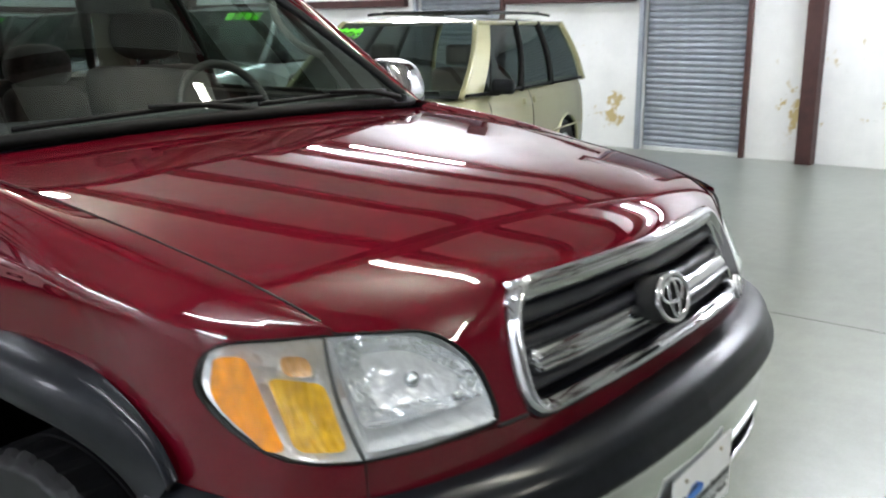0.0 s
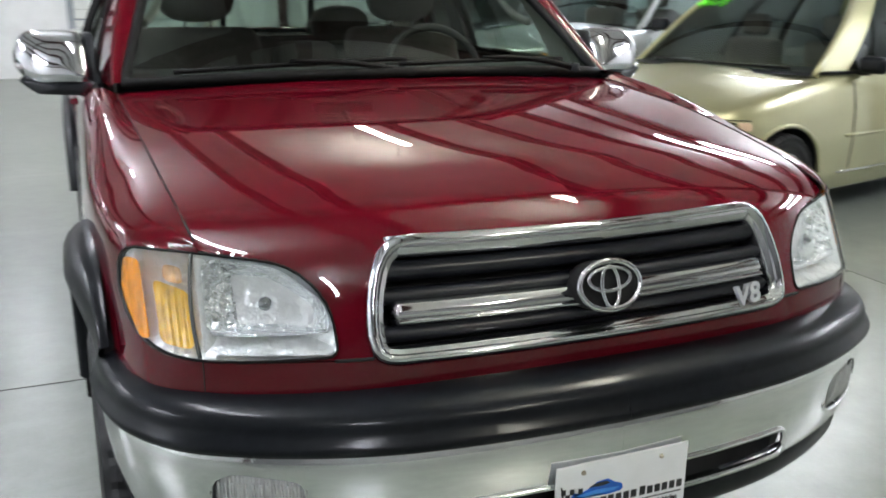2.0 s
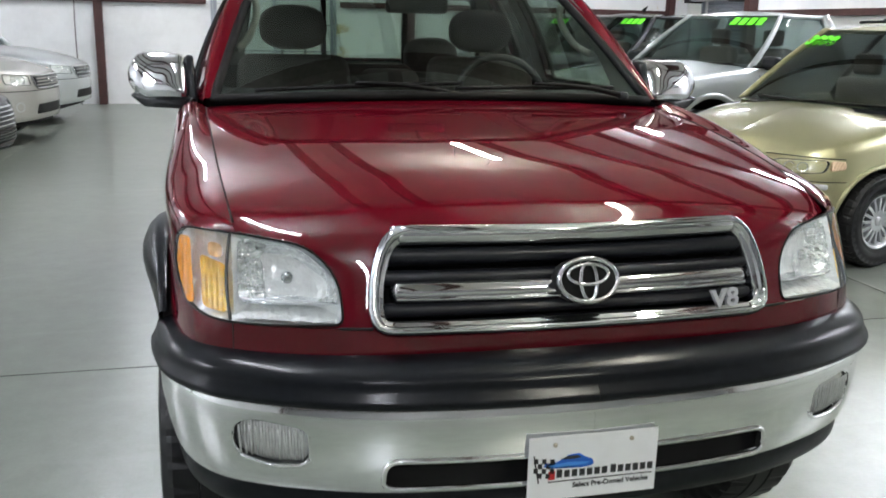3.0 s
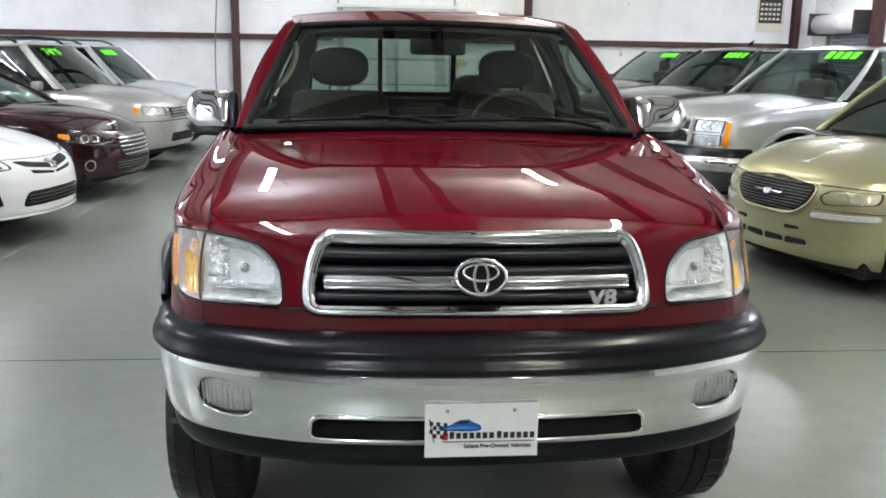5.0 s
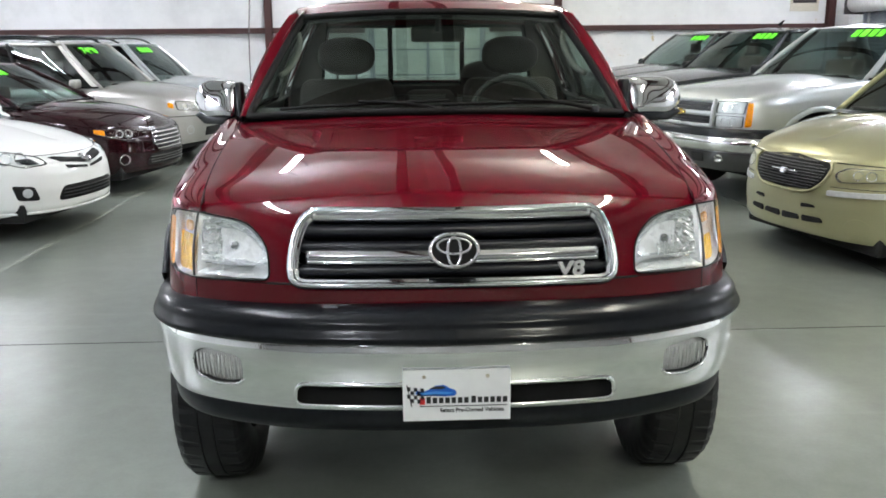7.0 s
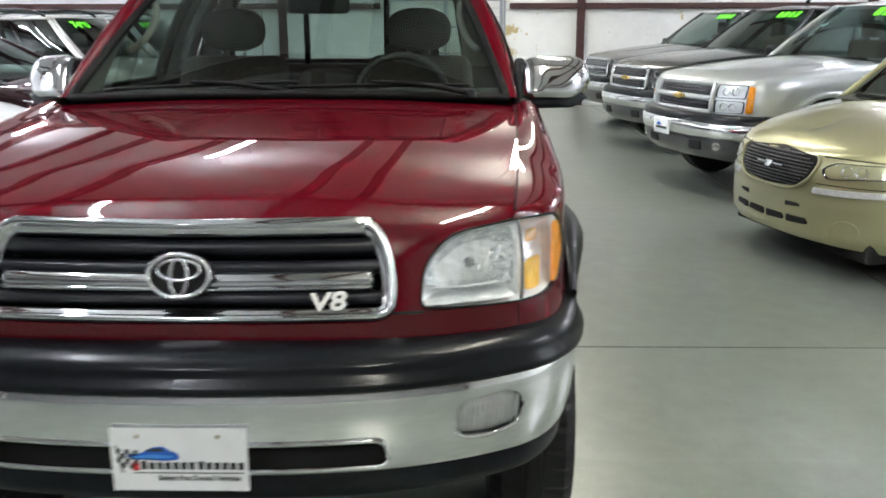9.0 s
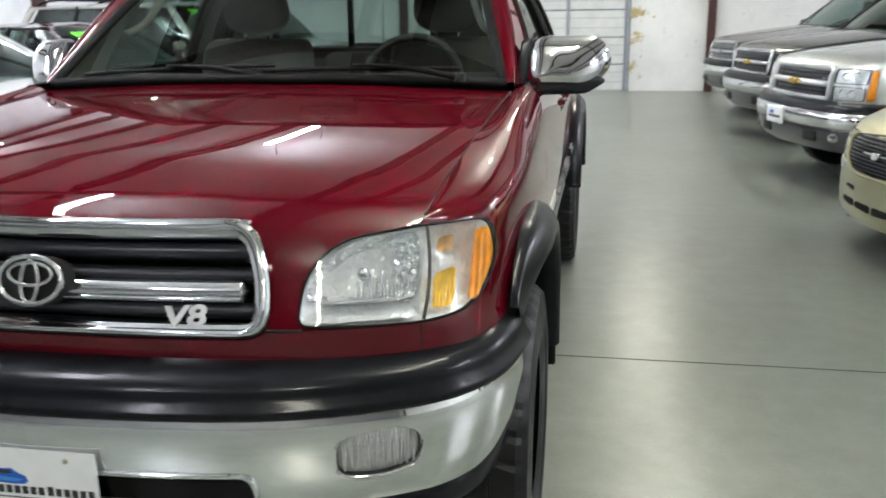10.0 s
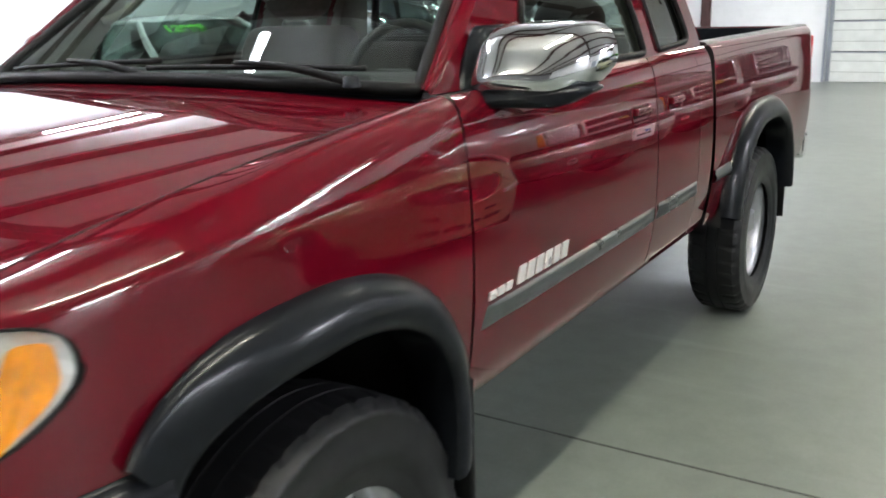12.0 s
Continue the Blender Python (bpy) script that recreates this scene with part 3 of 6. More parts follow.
M_BOWL = reflector("lamp reflector", (0.95, 0.97, 0.98), 38.0, 0.45, 0.22)
M_BOWL2 = reflector("faceted lamp bowl", (0.96, 0.98, 1.0), 42.0, 0.92, 0.06, (1.0, 0.8, 0.8), 0.8)
M_CBOWL = reflector("parked lamp bowl", (0.52, 0.52, 0.49), 24.0, 0.97, 0.07, (1.0, 0.8, 0.8), 1.0)
M_FLUTE = plain("bright flute", (0.84, 0.86, 0.85), 0.13, 0.95, var=0.04)
M_YEL = fluted("yellow bulb-glow plastic", (0.95, 0.52, 0.03), 0.2, 0.2, mottle=0.35)
M_AMBER = fluted("amber lamp plastic", (0.85, 0.29, 0.0), 0.25, 0.0, mottle=0.35)
M_PALE = fluted("brown amber lamp plastic", (0.75, 0.42, 0.16), 0.2, 0.3, mottle=0.3)
M_FOG = fluted("ribbed clear fog lens", (0.60, 0.61, 0.60), 0.10, 0.0, 300)
M_FOG.node_tree.nodes["Principled BSDF"].inputs["Metallic"].default_value = 0.4

truck = root("pickup_truck", "deep red extended-cab pickup with chrome grille and bumper", "pickup truck")

# plan outline of the nose and flank at lamp height, and its lean with height
OUT = spl([(0, 0.116), (0.25, 0.121), (0.48, 0.143), (0.62, 0.178), (0.745, 0.232), (0.822, 0.295), (0.866, 0.365), (0.892, 0.46), (0.908, 0.59), (0.920, 0.78),
           (0.926, 1.0), (0.93, 1.43)], 260)


def rake(x, y):
    """How far the face leans back for each metre of height; it dies out along the flank."""
    t = np.clip((y - 0.32) / 0.6, 0, 1)
    return (0.30 + 0.2 * min(1, x / 0.8)) * (1 - t * t * (3 - 2 * t))


def nose_y(x, z):
    """The body's front face at half-width x and height z."""
    x = abs(x)
    y = np.interp(x, OUT[:150, 0], OUT[:150, 1]) if x < 0.9 else 0.55
    return y + rake(x, y) * (z - 0.95) * (1.0 if z > 0.945 else 0.12)


def on_nose(a, b, off=0.0):
    """A point on the front face, off metres in front of it."""
    e = 0.01
    sl = (nose_y(a + e, b) - nose_y(a - e, b)) / (2 * e)
    k = 0.30 + 0.2 * min(1, abs(a) / 0.8)
    n = np.array((sl, -1.0, k))
    n /= np.linalg.norm(n)
    return np.array((a, nose_y(a, b), b)) + n * off


# outlines in front view (x, z), for the side with positive x
LAMP = rounded([(0.533, 0.952), (0.772, 0.944), (0.862, 0.953), (0.890, 1.030), (0.874, 1.118), (0.76, 1.125), (0.60, 1.108), (0.537, 1.045)],
               [0.02, 0.02, 0.050, 0.06, 0.034, 0.05, 0.10, 0.05])
GRILLE = rounded([(-0.478, 0.925), (0.478, 0.925), (0.478, 1.04), (0.435, 1.152), (-0.435, 1.152), (-0.478, 1.04)], [0.06, 0.06, 0.08, 0.07, 0.07, 0.08])
LAMPA, GRA = np.array(LAMP), np.array(GRILLE)


def grown(poly, d):
    P = np.array(poly)
    c = P.mean(0)
    T = np.roll(P, -1, 0) - np.roll(P, 1, 0)
    N = np.stack([T[:, 1], -T[:, 0]], 1)
    N /= np.linalg.norm(N, axis=1)[:, None] + 1e-9
    if ((P - c) * N).sum() < 0:
        N = -N
    return P + N * d


# hood: columns from the grille opening up over the nose and back to the cowl
SEAMX = spl([(0.3, 0.748), (0.6, 0.775), (1.0, 0.797), (1.44, 0.815)], 240)
SEAMZ = spl([(0.3, 1.132), (0.45, 1.175), (0.7, 1.222), (1.05, 1.268), (1.44, 1.300)], 240)
SPINE = spl([(0.3, 1.207), (0.45, 1.240), (0.6, 1.263), (0.8, 1.283), (1.05, 1.304), (1.44, 1.332)], 240)


def seam(y):
    """Half-width and height of the hood's edge."""
    return np.interp(y, SEAMX[:, 0], SEAMX[:, 1]), np.interp(y, SEAMZ[:, 0], SEAMZ[:, 1])


NX, NYH = 176, 190
HP = np.zeros((NX, NYH, 3))
for i, u in enumerate(np.linspace(0, 1, NX)):
    x = 0.752 * u
    crown = 1 - u**2.2
    lipz = 1.142 + 0.026 * crown
    yb = nose_y(x, 0.945)
    ds = np.clip((u - 0.38) / 0.44, 0, 1)
    dome = 0.007 * (1 - ds * ds * (3 - 2 * ds))
    ctrl = [(yb, 0.945), (nose_y(x, 1.03), 1.03), (nose_y(x, 1.105), 1.105), (nose_y(x, 1.105) + 0.040, lipz - 0.006)]
    for y in (0.42, 0.55, 0.75, 0.97, 1.2, 1.42 - 0.085 * (1 - u * u)):
        sx, sz = seam(y)
        zc = np.interp(y, SPINE[:, 0], SPINE[:, 1])
        z = sz + (zc - sz) * (1 - u**2) ** 0.9 + dome * min(1, (y - 0.2) / 0.5) * 0.55
        ctrl.append((y, z))
    c = spl(ctrl, NYH)
    for j, (y, z) in enumerate(c):
        w = np.clip((y - 0.30) / 1.14, 0, 1)
        HP[i, j] = (x * (1 + (seam(max(0.3, y))[0] / 0.748 - 1) * (1 if y > 0.3 else 0)), y, z)
far = np.clip((HP[..., 1:2] - 0.36) / 0.2, 0, 1)
HP = eased(HP, 1, 5.0) * (1 - far) + eased(eased(HP, 1, 9.0), 0, 7.0, True) * far
HP[0, :, 0] = 0
cx, cz = (HP[:-1, :-1, 0] + HP[1:, 1:, 0]) / 2, (HP[:-1, :-1, 2] + HP[1:, 1:, 2]) / 2
cy = (HP[:-1, :-1, 1] + HP[1:, 1:, 1]) / 2
front = cy < 0.36
hl_cut, gr_cut = grown(dense(LAMP, 0.008), 0.002), grown(dense(GRILLE, 0.01), -0.012)
cut = front & (inside(cx, cz, [tuple(p) for p in grown(LAMP, 0.002)]) | inside(cx, cz, [tuple(p) for p in grown(GRILLE, -0.012)]))


def snap(G, cut, rim, ymax):
    """Draw the ragged edge of a cut on to its outline."""
    keep = np.zeros(G.shape[:2], bool)
    for a, b in ((0, 0), (1, 0), (0, 1), (1, 1)):
        keep[a:a + cut.shape[0], b:b + cut.shape[1]] |= ~cut
    hit = keep & (G[..., 1] < ymax) & inside(G[..., 0], G[..., 2], [tuple(p) for p in rim])
    for i, j in zip(*np.nonzero(hit)):
        x, y, z = G[i, j]
        k = int(np.argmin((rim[:, 0] - x) ** 2 + (rim[:, 1] - z) ** 2))
        G[i, j] = (rim[k, 0], y + nose_y(rim[k, 0], rim[k, 1]) - nose_y(x, z), rim[k, 1])


snap(HP, cut, hl_cut, 0.36)
hood = sheet("hood", HP, M_RED, truck, "glossy red hood", keep=~cut, both=True)

# fender: sections from the hood's edge over the shoulder and down the flank
ARC_O = spl([(0.500, 0.893), (0.530, 0.934), (0.595, 0.980), (0.71, 1.024), (0.86, 1.041), (1.0, 1.038), (1.145, 1.003), (1.265, 0.930), (1.338, 0.828), (1.365, 0.70), (1.368, 0.54)], 90)


def arch_z(y, arc, dz=-0.05):
    if y < arc[0, 0] or y > arc[-1, 0]:
        return 0.0
    return np.interp(y, arc[:, 0], arc[:, 1]) + dz


s0 = int(np.argmin(abs(OUT[:, 0] - 0.748)))
NS, NT = 200, 64
FC = np.zeros((NS, 200, 3))
for i, q in enumerate(np.linspace(s0, len(OUT) - 1, NS)):
    k = int(q)
    C = OUT[k] + (OUT[min(k + 1, len(OUT) - 1)] - OUT[k]) * (q - k)
    f = (q - s0) / (len(OUT) - 1 - s0)
    ys = 0.312 + (1.436 - 0.312) * f**1.25
    sx, sz = seam(ys)
    S = np.array((sx + 0.004, ys, sz))
    rk = rake(C[0], C[1])
    zt = S[2] - 0.022 - 0.10 * f
    top = np.array((C[0] - 0.006 * f, C[1] + rk * (zt - 0.95), zt))
    zm = 0.5 * zt + 0.475
    pts = [S, S + (top - S) * 0.45 + (0, 0, 0.010 + 0.006 * f), S + (top - S) * 0.82 + (0, 0, 0.006 + 0.006 * f), top,
           np.array((C[0], C[1] + rk * (zm - 0.95), zm)), np.array((C[0], C[1] - rk * 0.005, 0.945))]
    wd = np.clip((f - 0.45) / 0.55, 0, 1) ** 1.6
    for j, (dx_, dz_) in enumerate(((0.866, 1.318), (0.902, 1.288), (0.924, 1.19), (0.934, 1.06), (0.936, 0.945))):
        pts[j + 1] = pts[j + 1] * (1 - wd) + np.array((dx_, pts[j + 1][1] * 0.3 + C[1] * 0.7, dz_)) * wd
    pts += [np.array((C[0] + 0.003, C[1] - rk * 0.03, 0.85)), np.array((C[0] - 0.012, C[1] - rk * 0.12, 0.70)), np.array((C[0] - 0.035, C[1] - rk * 0.2, 0.60))]
    FC[i] = spl(pts, 200)
FC = eased(eased(FC, 0, 4.0), 1, 3.0)
# its first section lies on the hood's edge and the nose
hz, hy = HP[-1, :, 2], HP[-1, :, 1]
top_ = int(np.argmax(hy > 0.318))
tgt = np.where(FC[0, :, 2] > 0.946, np.interp(FC[0, :, 2], hz[:top_], hy[:top_]), [nose_y(0.752, z) for z in FC[0, :, 2]])
for i in range(40):
    FC[i, :, 1] += (tgt - FC[0, :, 1]) * (1 - i / 40) ** 2 if i else 0
FC[0, :, 1] = tgt
FP = np.zeros((NS, NT, 3))
for i in range(NS):
    c = FC[i]
    y_ = c[120, 1]
    bot = 0.862 if y_ < 0.501 else max(0.60, arch_z(y_, ARC_O))
    c = c[c[:, 2] >= bot - 1e-6]
    m = np.linspace(0, len(c) - 1, NT)
    FP[i] = np.stack([np.interp(m, np.arange(len(c)), c[:, a]) for a in range(3)], 1)
cc = (FP[:-1, :-1] + FP[1:, 1:]) / 2
cutf = (cc[..., 1] < 0.62) & inside(cc[..., 0], cc[..., 2], [tuple(p) for p in grown(LAMP, 0.002)])
snap(FP, cutf, hl_cut, 0.62)
for sgn in (1, -1):
    sheet("fender", FP * (sgn, 1, 1), M_RED, truck, "red front fender", keep=~cutf, flip=sgn < 0)

# red strip under lamps and grille
SP = np.array([[(x, nose_y(x, z), z) for z in np.linspace(0.862, 0.943, 8)] for x in np.linspace(0, 0.752, 60)])
sheet("front_panel", SP, M_RED, truck, both=True)
# panel gaps
for sgn in (1, -1):
    yy = np.linspace(0.34, 1.43, 60)
    tube("panel_gap", [(sgn * (seam(y)[0] + 0.002), y, seam(y)[1] - 0.0005) for y in yy], 0.0026, M_VOID, truck, 6)
    tube("panel_gap", [on_nose(sgn * 0.762, z, 0.0) for z in np.linspace(0.88, 0.944, 6)], 0.0011, M_VOID, truck, 6)
    tube("panel_gap", [on_nose(sgn * x, 0.9435, 0.0) for x in np.linspace(0.47, 0.54, 8)], 0.0035, M_VOID, truck, 6)

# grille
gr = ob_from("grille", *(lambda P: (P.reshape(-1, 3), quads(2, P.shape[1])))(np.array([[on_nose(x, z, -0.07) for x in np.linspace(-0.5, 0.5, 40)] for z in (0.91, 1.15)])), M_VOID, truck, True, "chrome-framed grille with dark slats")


def frame_ring(name, outline, prof, mat, parent, label=""):
    """A moulding round an outline on the nose; prof: (grow, off) across it."""
    O = dense(outline, 0.02)
    P = []
    for g, o in prof:
        P.append([on_nose(a, b, o) for a, b in grown(O, g)])
    return sheet(name, np.array(P), mat, parent, label, loop_v=True)


frame_ring("chrome_frame", GRILLE, [(0.0, -0.02), (0.002, 0.006), (-0.002, 0.018), (-0.010, 0.024), (-0.017, 0.022), (-0.021, 0.012), (-0.024, 0.008), (-0.030, 0.008), (-0.033, 0.0), (-0.034, -0.06)], M_CHROME, gr, "chrome surround")
# broader chrome along the top of the frame
tp = np.array([[on_nose(x, 1.118 + dz, -0.02 + (o + 0.02) * min(1, (0.4251 - abs(x)) / 0.03) ** 0.5) for x in np.linspace(-0.425, 0.425, 90)] for dz, o in ((-0.004, -0.02), (-0.003, 0.012), (0.004, 0.017), (0.016, 0.022), (0.027, 0.0215), (0.033, 0.014))])
sheet("top_chrome", tp, M_CHROME, gr, "broad chrome top strip")


def slat(name, zc, hgt, proud, mat, x=0.455, label=""):
    prof = [(-0.5, -0.05), (-0.5, proud - 0.03), (-0.32, proud - 0.008), (-0.05, proud), (0.25, proud - 0.004), (0.46, proud - 0.02), (0.5, -0.05)]
    P = np.array([[on_nose(xx, zc + a * hgt * min(1, 0.3 + (x - abs(xx)) / 0.02), -0.05 + (o + 0.05) * min(1, 0.5 + (x - abs(xx)) / 0.02)) for xx in np.linspace(-x, x, 120)] for a, o in prof])
    return sheet(name, P, mat, gr, label)


slat("slat", 1.093, 0.038, 0.002, M_GRIL)
slat("slat", 1.049, 0.030, 0.000, M_GRIL)
slat("slat", 0.983, 0.030, 0.000, M_GRIL)
slat("slat", 0.950, 0.022, -0.002, M_GRIL)
slat("chrome_bar", 1.018, 0.050, 0.014, M_CHROME, 0.432, "chrome centre bar")
sheet("bar_groove", np.array([[on_nose(xx, 1.001 + a, o) for xx in np.linspace(-0.418, 0.418, 60)] for a, o in ((-0.004, 0.004), (-0.002, 0.013), (0.003, 0.014), (0.006, 0.006))]), M_CHROME, gr)
# oval badge made of three chrome ovals on a dark ground
EM = (0.0, 1.03)


def oval(name, cx_, cz_, rx, rz, r, off=0.045):
    t = np.linspace(0, 2 * np.pi, 40, endpoint=False)
    return tube(name, [on_nose(EM[0] + cx_ + rx * np.cos(a), EM[1] + cz_ + rz * np.sin(a), off) for a in t], r, M_CHROME, gr, 8, True)


ring_patch("badge_ground", [(EM[0] + 0.07 * math.cos(a), EM[1] + 0.048 * math.sin(a)) for a in np.linspace(0, 2 * np.pi, 32, endpoint=False)], on_nose, M_VOID, gr, depth=0.05, off=0.036)
oval("badge_oval", 0, 0, 0.067, 0.0455, 0.0062)
oval("badge_oval", 0, 0.012, 0.046, 0.0215, 0.0048)
oval("badge_oval", 0, -0.003, 0.018, 0.039, 0.0048)
V8M = Matrix.Translation(on_nose(0.325, 0.968, 0.052)) @ pose(0, 0, 0, 72, 0, 14)
words("engine_badge", "V8", 0.056, V8M @ Matrix.Diagonal((1.3, 1.0, 1.0, 1.0)), M_ALLOY, gr, 0.004, "chrome V8 badge", 0.0016, 0.15)


# head lamps
def lamp(sgn):
    def fn(a, b, off=0.0):
        return on_nose(a, b, off) * (sgn, 1, 1)

    O = dense(LAMP, 0.012)
    hl = ring_patch("headlight", O, fn, M_BOWL, truck, "clear headlight with amber corner", rings=10, bowl=0.04, off=-0.010, power=4)
    tube("gasket", [fn(a, b, 0.0) for a, b in grown(O, 0.001)], 0.0028, M_RUB, hl, 6, True)
    ring_patch("lens", O, fn, M_LENS, hl, "clear lens", rings=8, off=0.004)
    amb = rounded([(0.842, 0.966), (0.858, 0.962), (0.883, 1.03), (0.871, 1.098), (0.847, 1.100)], [0.01, 0.02, 0.03, 0.012, 0.01])
    ring_patch("side_reflector", dense(amb, 0.008), fn, M_AMBER, hl, "amber side reflector", rings=5, off=0.002, bowl=0.003)
    # yellow carries the amber bulb's glow as colour, larger on the passenger side
    ylw = rounded([(0.784, 0.962), (0.826, 0.964), (0.826, 1.038), (0.784, 1.030)] if sgn > 0 else [(0.778, 0.960), (0.836, 0.962), (0.838, 1.070), (0.778, 1.058)], 0.014)
    ring_patch("indicator", dense(ylw, 0.01), fn, M_YEL, hl, "yellow indicator bulb cover with the bulb's glow in its colour", rings=4, bowl=0.010, off=-0.012)
    peach = rounded([(0.786, 1.068), (0.820, 1.070), (0.818, 1.100), (0.786, 1.098)], 0.012)
    ring_patch("upper_indicator", dense(peach, 0.01), fn, M_PALE, hl, "brownish amber upper bulb cover", rings=4, bowl=0.010, off=-0.012)
    tube("divider", [fn(0.765 + 0.008 * t * (1 - t) * 4 - 0.006 * t, 0.948 + 0.174 * t, 0.003) for t in np.linspace(0, 1, 14)], 0.0038, M_MOULD, hl, 6, label="grey divider")
    # bowl of the main beam with a flat floor, upright flutes on its outer side, bulb and cap
    bowl = dense(rounded([(0.541, 0.992), (0.752, 0.986), (0.752, 1.118), (0.62, 1.108), (0.545, 1.043)], [0.02, 0.02, 0.03, 0.08, 0.05]), 0.010)
    rb = ring_patch("reflector_bowl", bowl, fn, M_BOWL2, hl, "bright reflector bowl", rings=18, bowl=0.060, off=-0.008, power=2.0)
    sheet("bowl_floor", np.array([[fn(x, z, o) for x in np.linspace(0.542, 0.756, 30)] for z, o in ((0.956, 0.001), (0.970, -0.018), (0.985, -0.034), (0.994, -0.046))]), M_BOWL, rb, "pale reflector floor")
    tube("floor_edge", [fn(x, 0.994, -0.010) for x in np.linspace(0.546, 0.752, 20)], 0.0016, M_ALLOY, rb, 6)
    for k in range(10 if sgn > 0 else 0):
        x = 0.640 + 0.0085 * k
        top = 1.040 + 0.014 * math.sin(k * 2.3) - 0.0012 * abs(k - 5)
        tube("flute", [fn(x, z, -0.030 - 0.012 * math.sin(math.pi * (z - 0.99) / 0.08)) for z in np.linspace(1.0, top, 8)], 0.0026, M_FLUTE, rb, 6)
    ring_patch("bulb_hole", [(0.652 + 0.022 * math.cos(t), 1.042 + 0.024 * math.sin(t)) for t in np.linspace(0, 2 * math.pi, 20, endpoint=False)], fn, M_MOULD, rb, "dark bulb opening", rings=3, off=-0.050)
    puff("bulb_cap", fn(0.650, 1.044, -0.022), (0.014, 0.012, 0.014), M_CHROME, rb, 2.0, n=14)
    sheet("side_wall", np.array([[fn(x, z, o) for z in np.linspace(0.958, 1.116, 12)] for x, o in ((0.746, -0.030), (0.752, -0.014), (0.758, 0.0005))]), M_BOWL, rb, "pale side wall")


lamp(1)
lamp(-1)

# ---- front bumper
BUM = spl([(0, 0.02), (0.3, 0.035), (0.5, 0.068), (0.7, 0.142), (0.815, 0.215), (0.89, 0.32), (0.925, 0.45), (0.935, 0.56)], 360)
BN = np.gradient(BUM, axis=0)
BN = np.stack([BN[:, 1], -BN[:, 0]], 1)
BN /= np.linalg.norm(BN, axis=1)[:, None]
BARC = np.concatenate([[0], np.cumsum(np.linalg.norm(np.diff(BUM, axis=0), axis=1))])


def bumper_sheet(prof, n=40):
    c = spl(prof, n)
    return np.array([[(*(BUM[k] + BN[k] * d), z) for d, z in c] for k in range(len(BUM))])


def on_bumper(a, z, off=0.0):
    x = abs(a)
    k = np.interp(x, BUM[:, 0], np.arange(len(BUM)))
    y = np.interp(x, BUM[:, 0], BUM[:, 1])
    n = BN[int(k)]
    d = -0.012 * ((z - 0.72) / 0.14) ** 2
    return np.array((math.copysign(x + n[0] * (off + d), a) if a else 0.0, y + n[1] * (off + d), z))


SLOT = rounded([(-0.465, 0.603), (0.465, 0.603), (0.455, 0.672), (-0.455, 0.672)], 0.03)
FOG = rounded([(0.612, 0.655), (0.70, 0.645), (0.772, 0.668), (0.772, 0.735), (0.735, 0.756), (0.612, 0.742)], 0.03)
BG = bumper_sheet([(-0.03, 0.802), (-0.012, 0.799), (-0.003, 0.789), (0.002, 0.774), (0.0045, 0.752), (0.004, 0.715), (0.0, 0.68), (-0.006, 0.64), (-0.018, 0.597), (-0.03, 0.580), (-0.07, 0.573)], 130)
bc = (BG[:-1, :-1] + BG[1:, 1:]) / 2
bcut = (bc[..., 1] < 0.3) & (inside(bc[..., 0], bc[..., 2], SLOT) | inside(bc[..., 0], bc[..., 2], FOG))
bumper = sheet("bumper", BG, M_BCHROME, truck, "chrome front bumper with black top cover", both=True, keep=~bcut)
sheet("bumper_cover", bumper_sheet([(-0.02, 0.786), (0.004, 0.790), (0.019, 0.798), (0.024, 0.810), (0.017, 0.824), (0.010, 0.838), (0.006, 0.854), (-0.006, 0.868), (-0.03, 0.879), (-0.07, 0.885), (-0.14, 0.886)]), M_BLACK, bumper, "black plastic top cover", both=True)
sheet("valance", bumper_sheet([(-0.03, 0.58), (-0.028, 0.565), (-0.035, 0.53), (-0.055, 0.508), (-0.12, 0.50)]), M_BLACK, bumper, "black lower valance", both=True)
tube("slot_rim", [on_bumper(a, b, 0.0) for a, b in dense(SLOT, 0.02)], 0.007, M_BCHROME, bumper, 8, True)
sheet("cover_gap", bumper_sheet([(-0.01, 0.783), (0.004, 0.7915), (-0.01, 0.80)], 8), M_VOID, bumper, both=True)
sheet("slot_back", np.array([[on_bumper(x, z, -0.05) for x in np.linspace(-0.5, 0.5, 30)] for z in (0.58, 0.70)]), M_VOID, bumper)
for sgn in (1, -1):
    fn = lambda a, b, off=0.0, s=sgn: on_bumper(a, b, off) * (s, 1, 1)
    fo = [(0.692 + (a - 0.692) * 0.93, 0.702 + (b - 0.70) * 0.86) for a, b in dense(FOG, 0.012)]
    fg = ring_patch("fog_lamp", fo, fn, M_FOG, bumper, "ribbed clear fog lamp", rings=6, off=-0.008, bowl=-0.006, depth=0.012)
    tube("bezel", [fn(a, b, -0.001) for a, b in dense(FOG, 0.012)], 0.0040, M_BCHROME, fg, 8, True)
    for k in range(12):
        x = 0.628 + k * 0.0115
        tube("rib", [fn(x + 0.004 * t, 0.668 + 0.066 * t, 0.001) for t in np.linspace(0, 1, 5)], 0.0024, M_FOG, fg, 6)
    ring_patch("pocket", dense(FOG, 0.012), fn, M_MOULD, fg, "grey pocket", rings=4, off=-0.012, bowl=0.012)
    tube("lip", [fn(a, b, 0.001) for a, b in sorted([q for q in dense(FOG, 0.008) if q[1] < 0.672])], 0.0055, M_BCHROME, fg, 8)
# dealer plate
plate = part("dealer_plate", block(-0.1525, 0.1525, -0.004, 0.0, 0.568, 0.7205, 0.0018), M_PLATE, truck, "white dealer plate with a checkered flag and blue car")


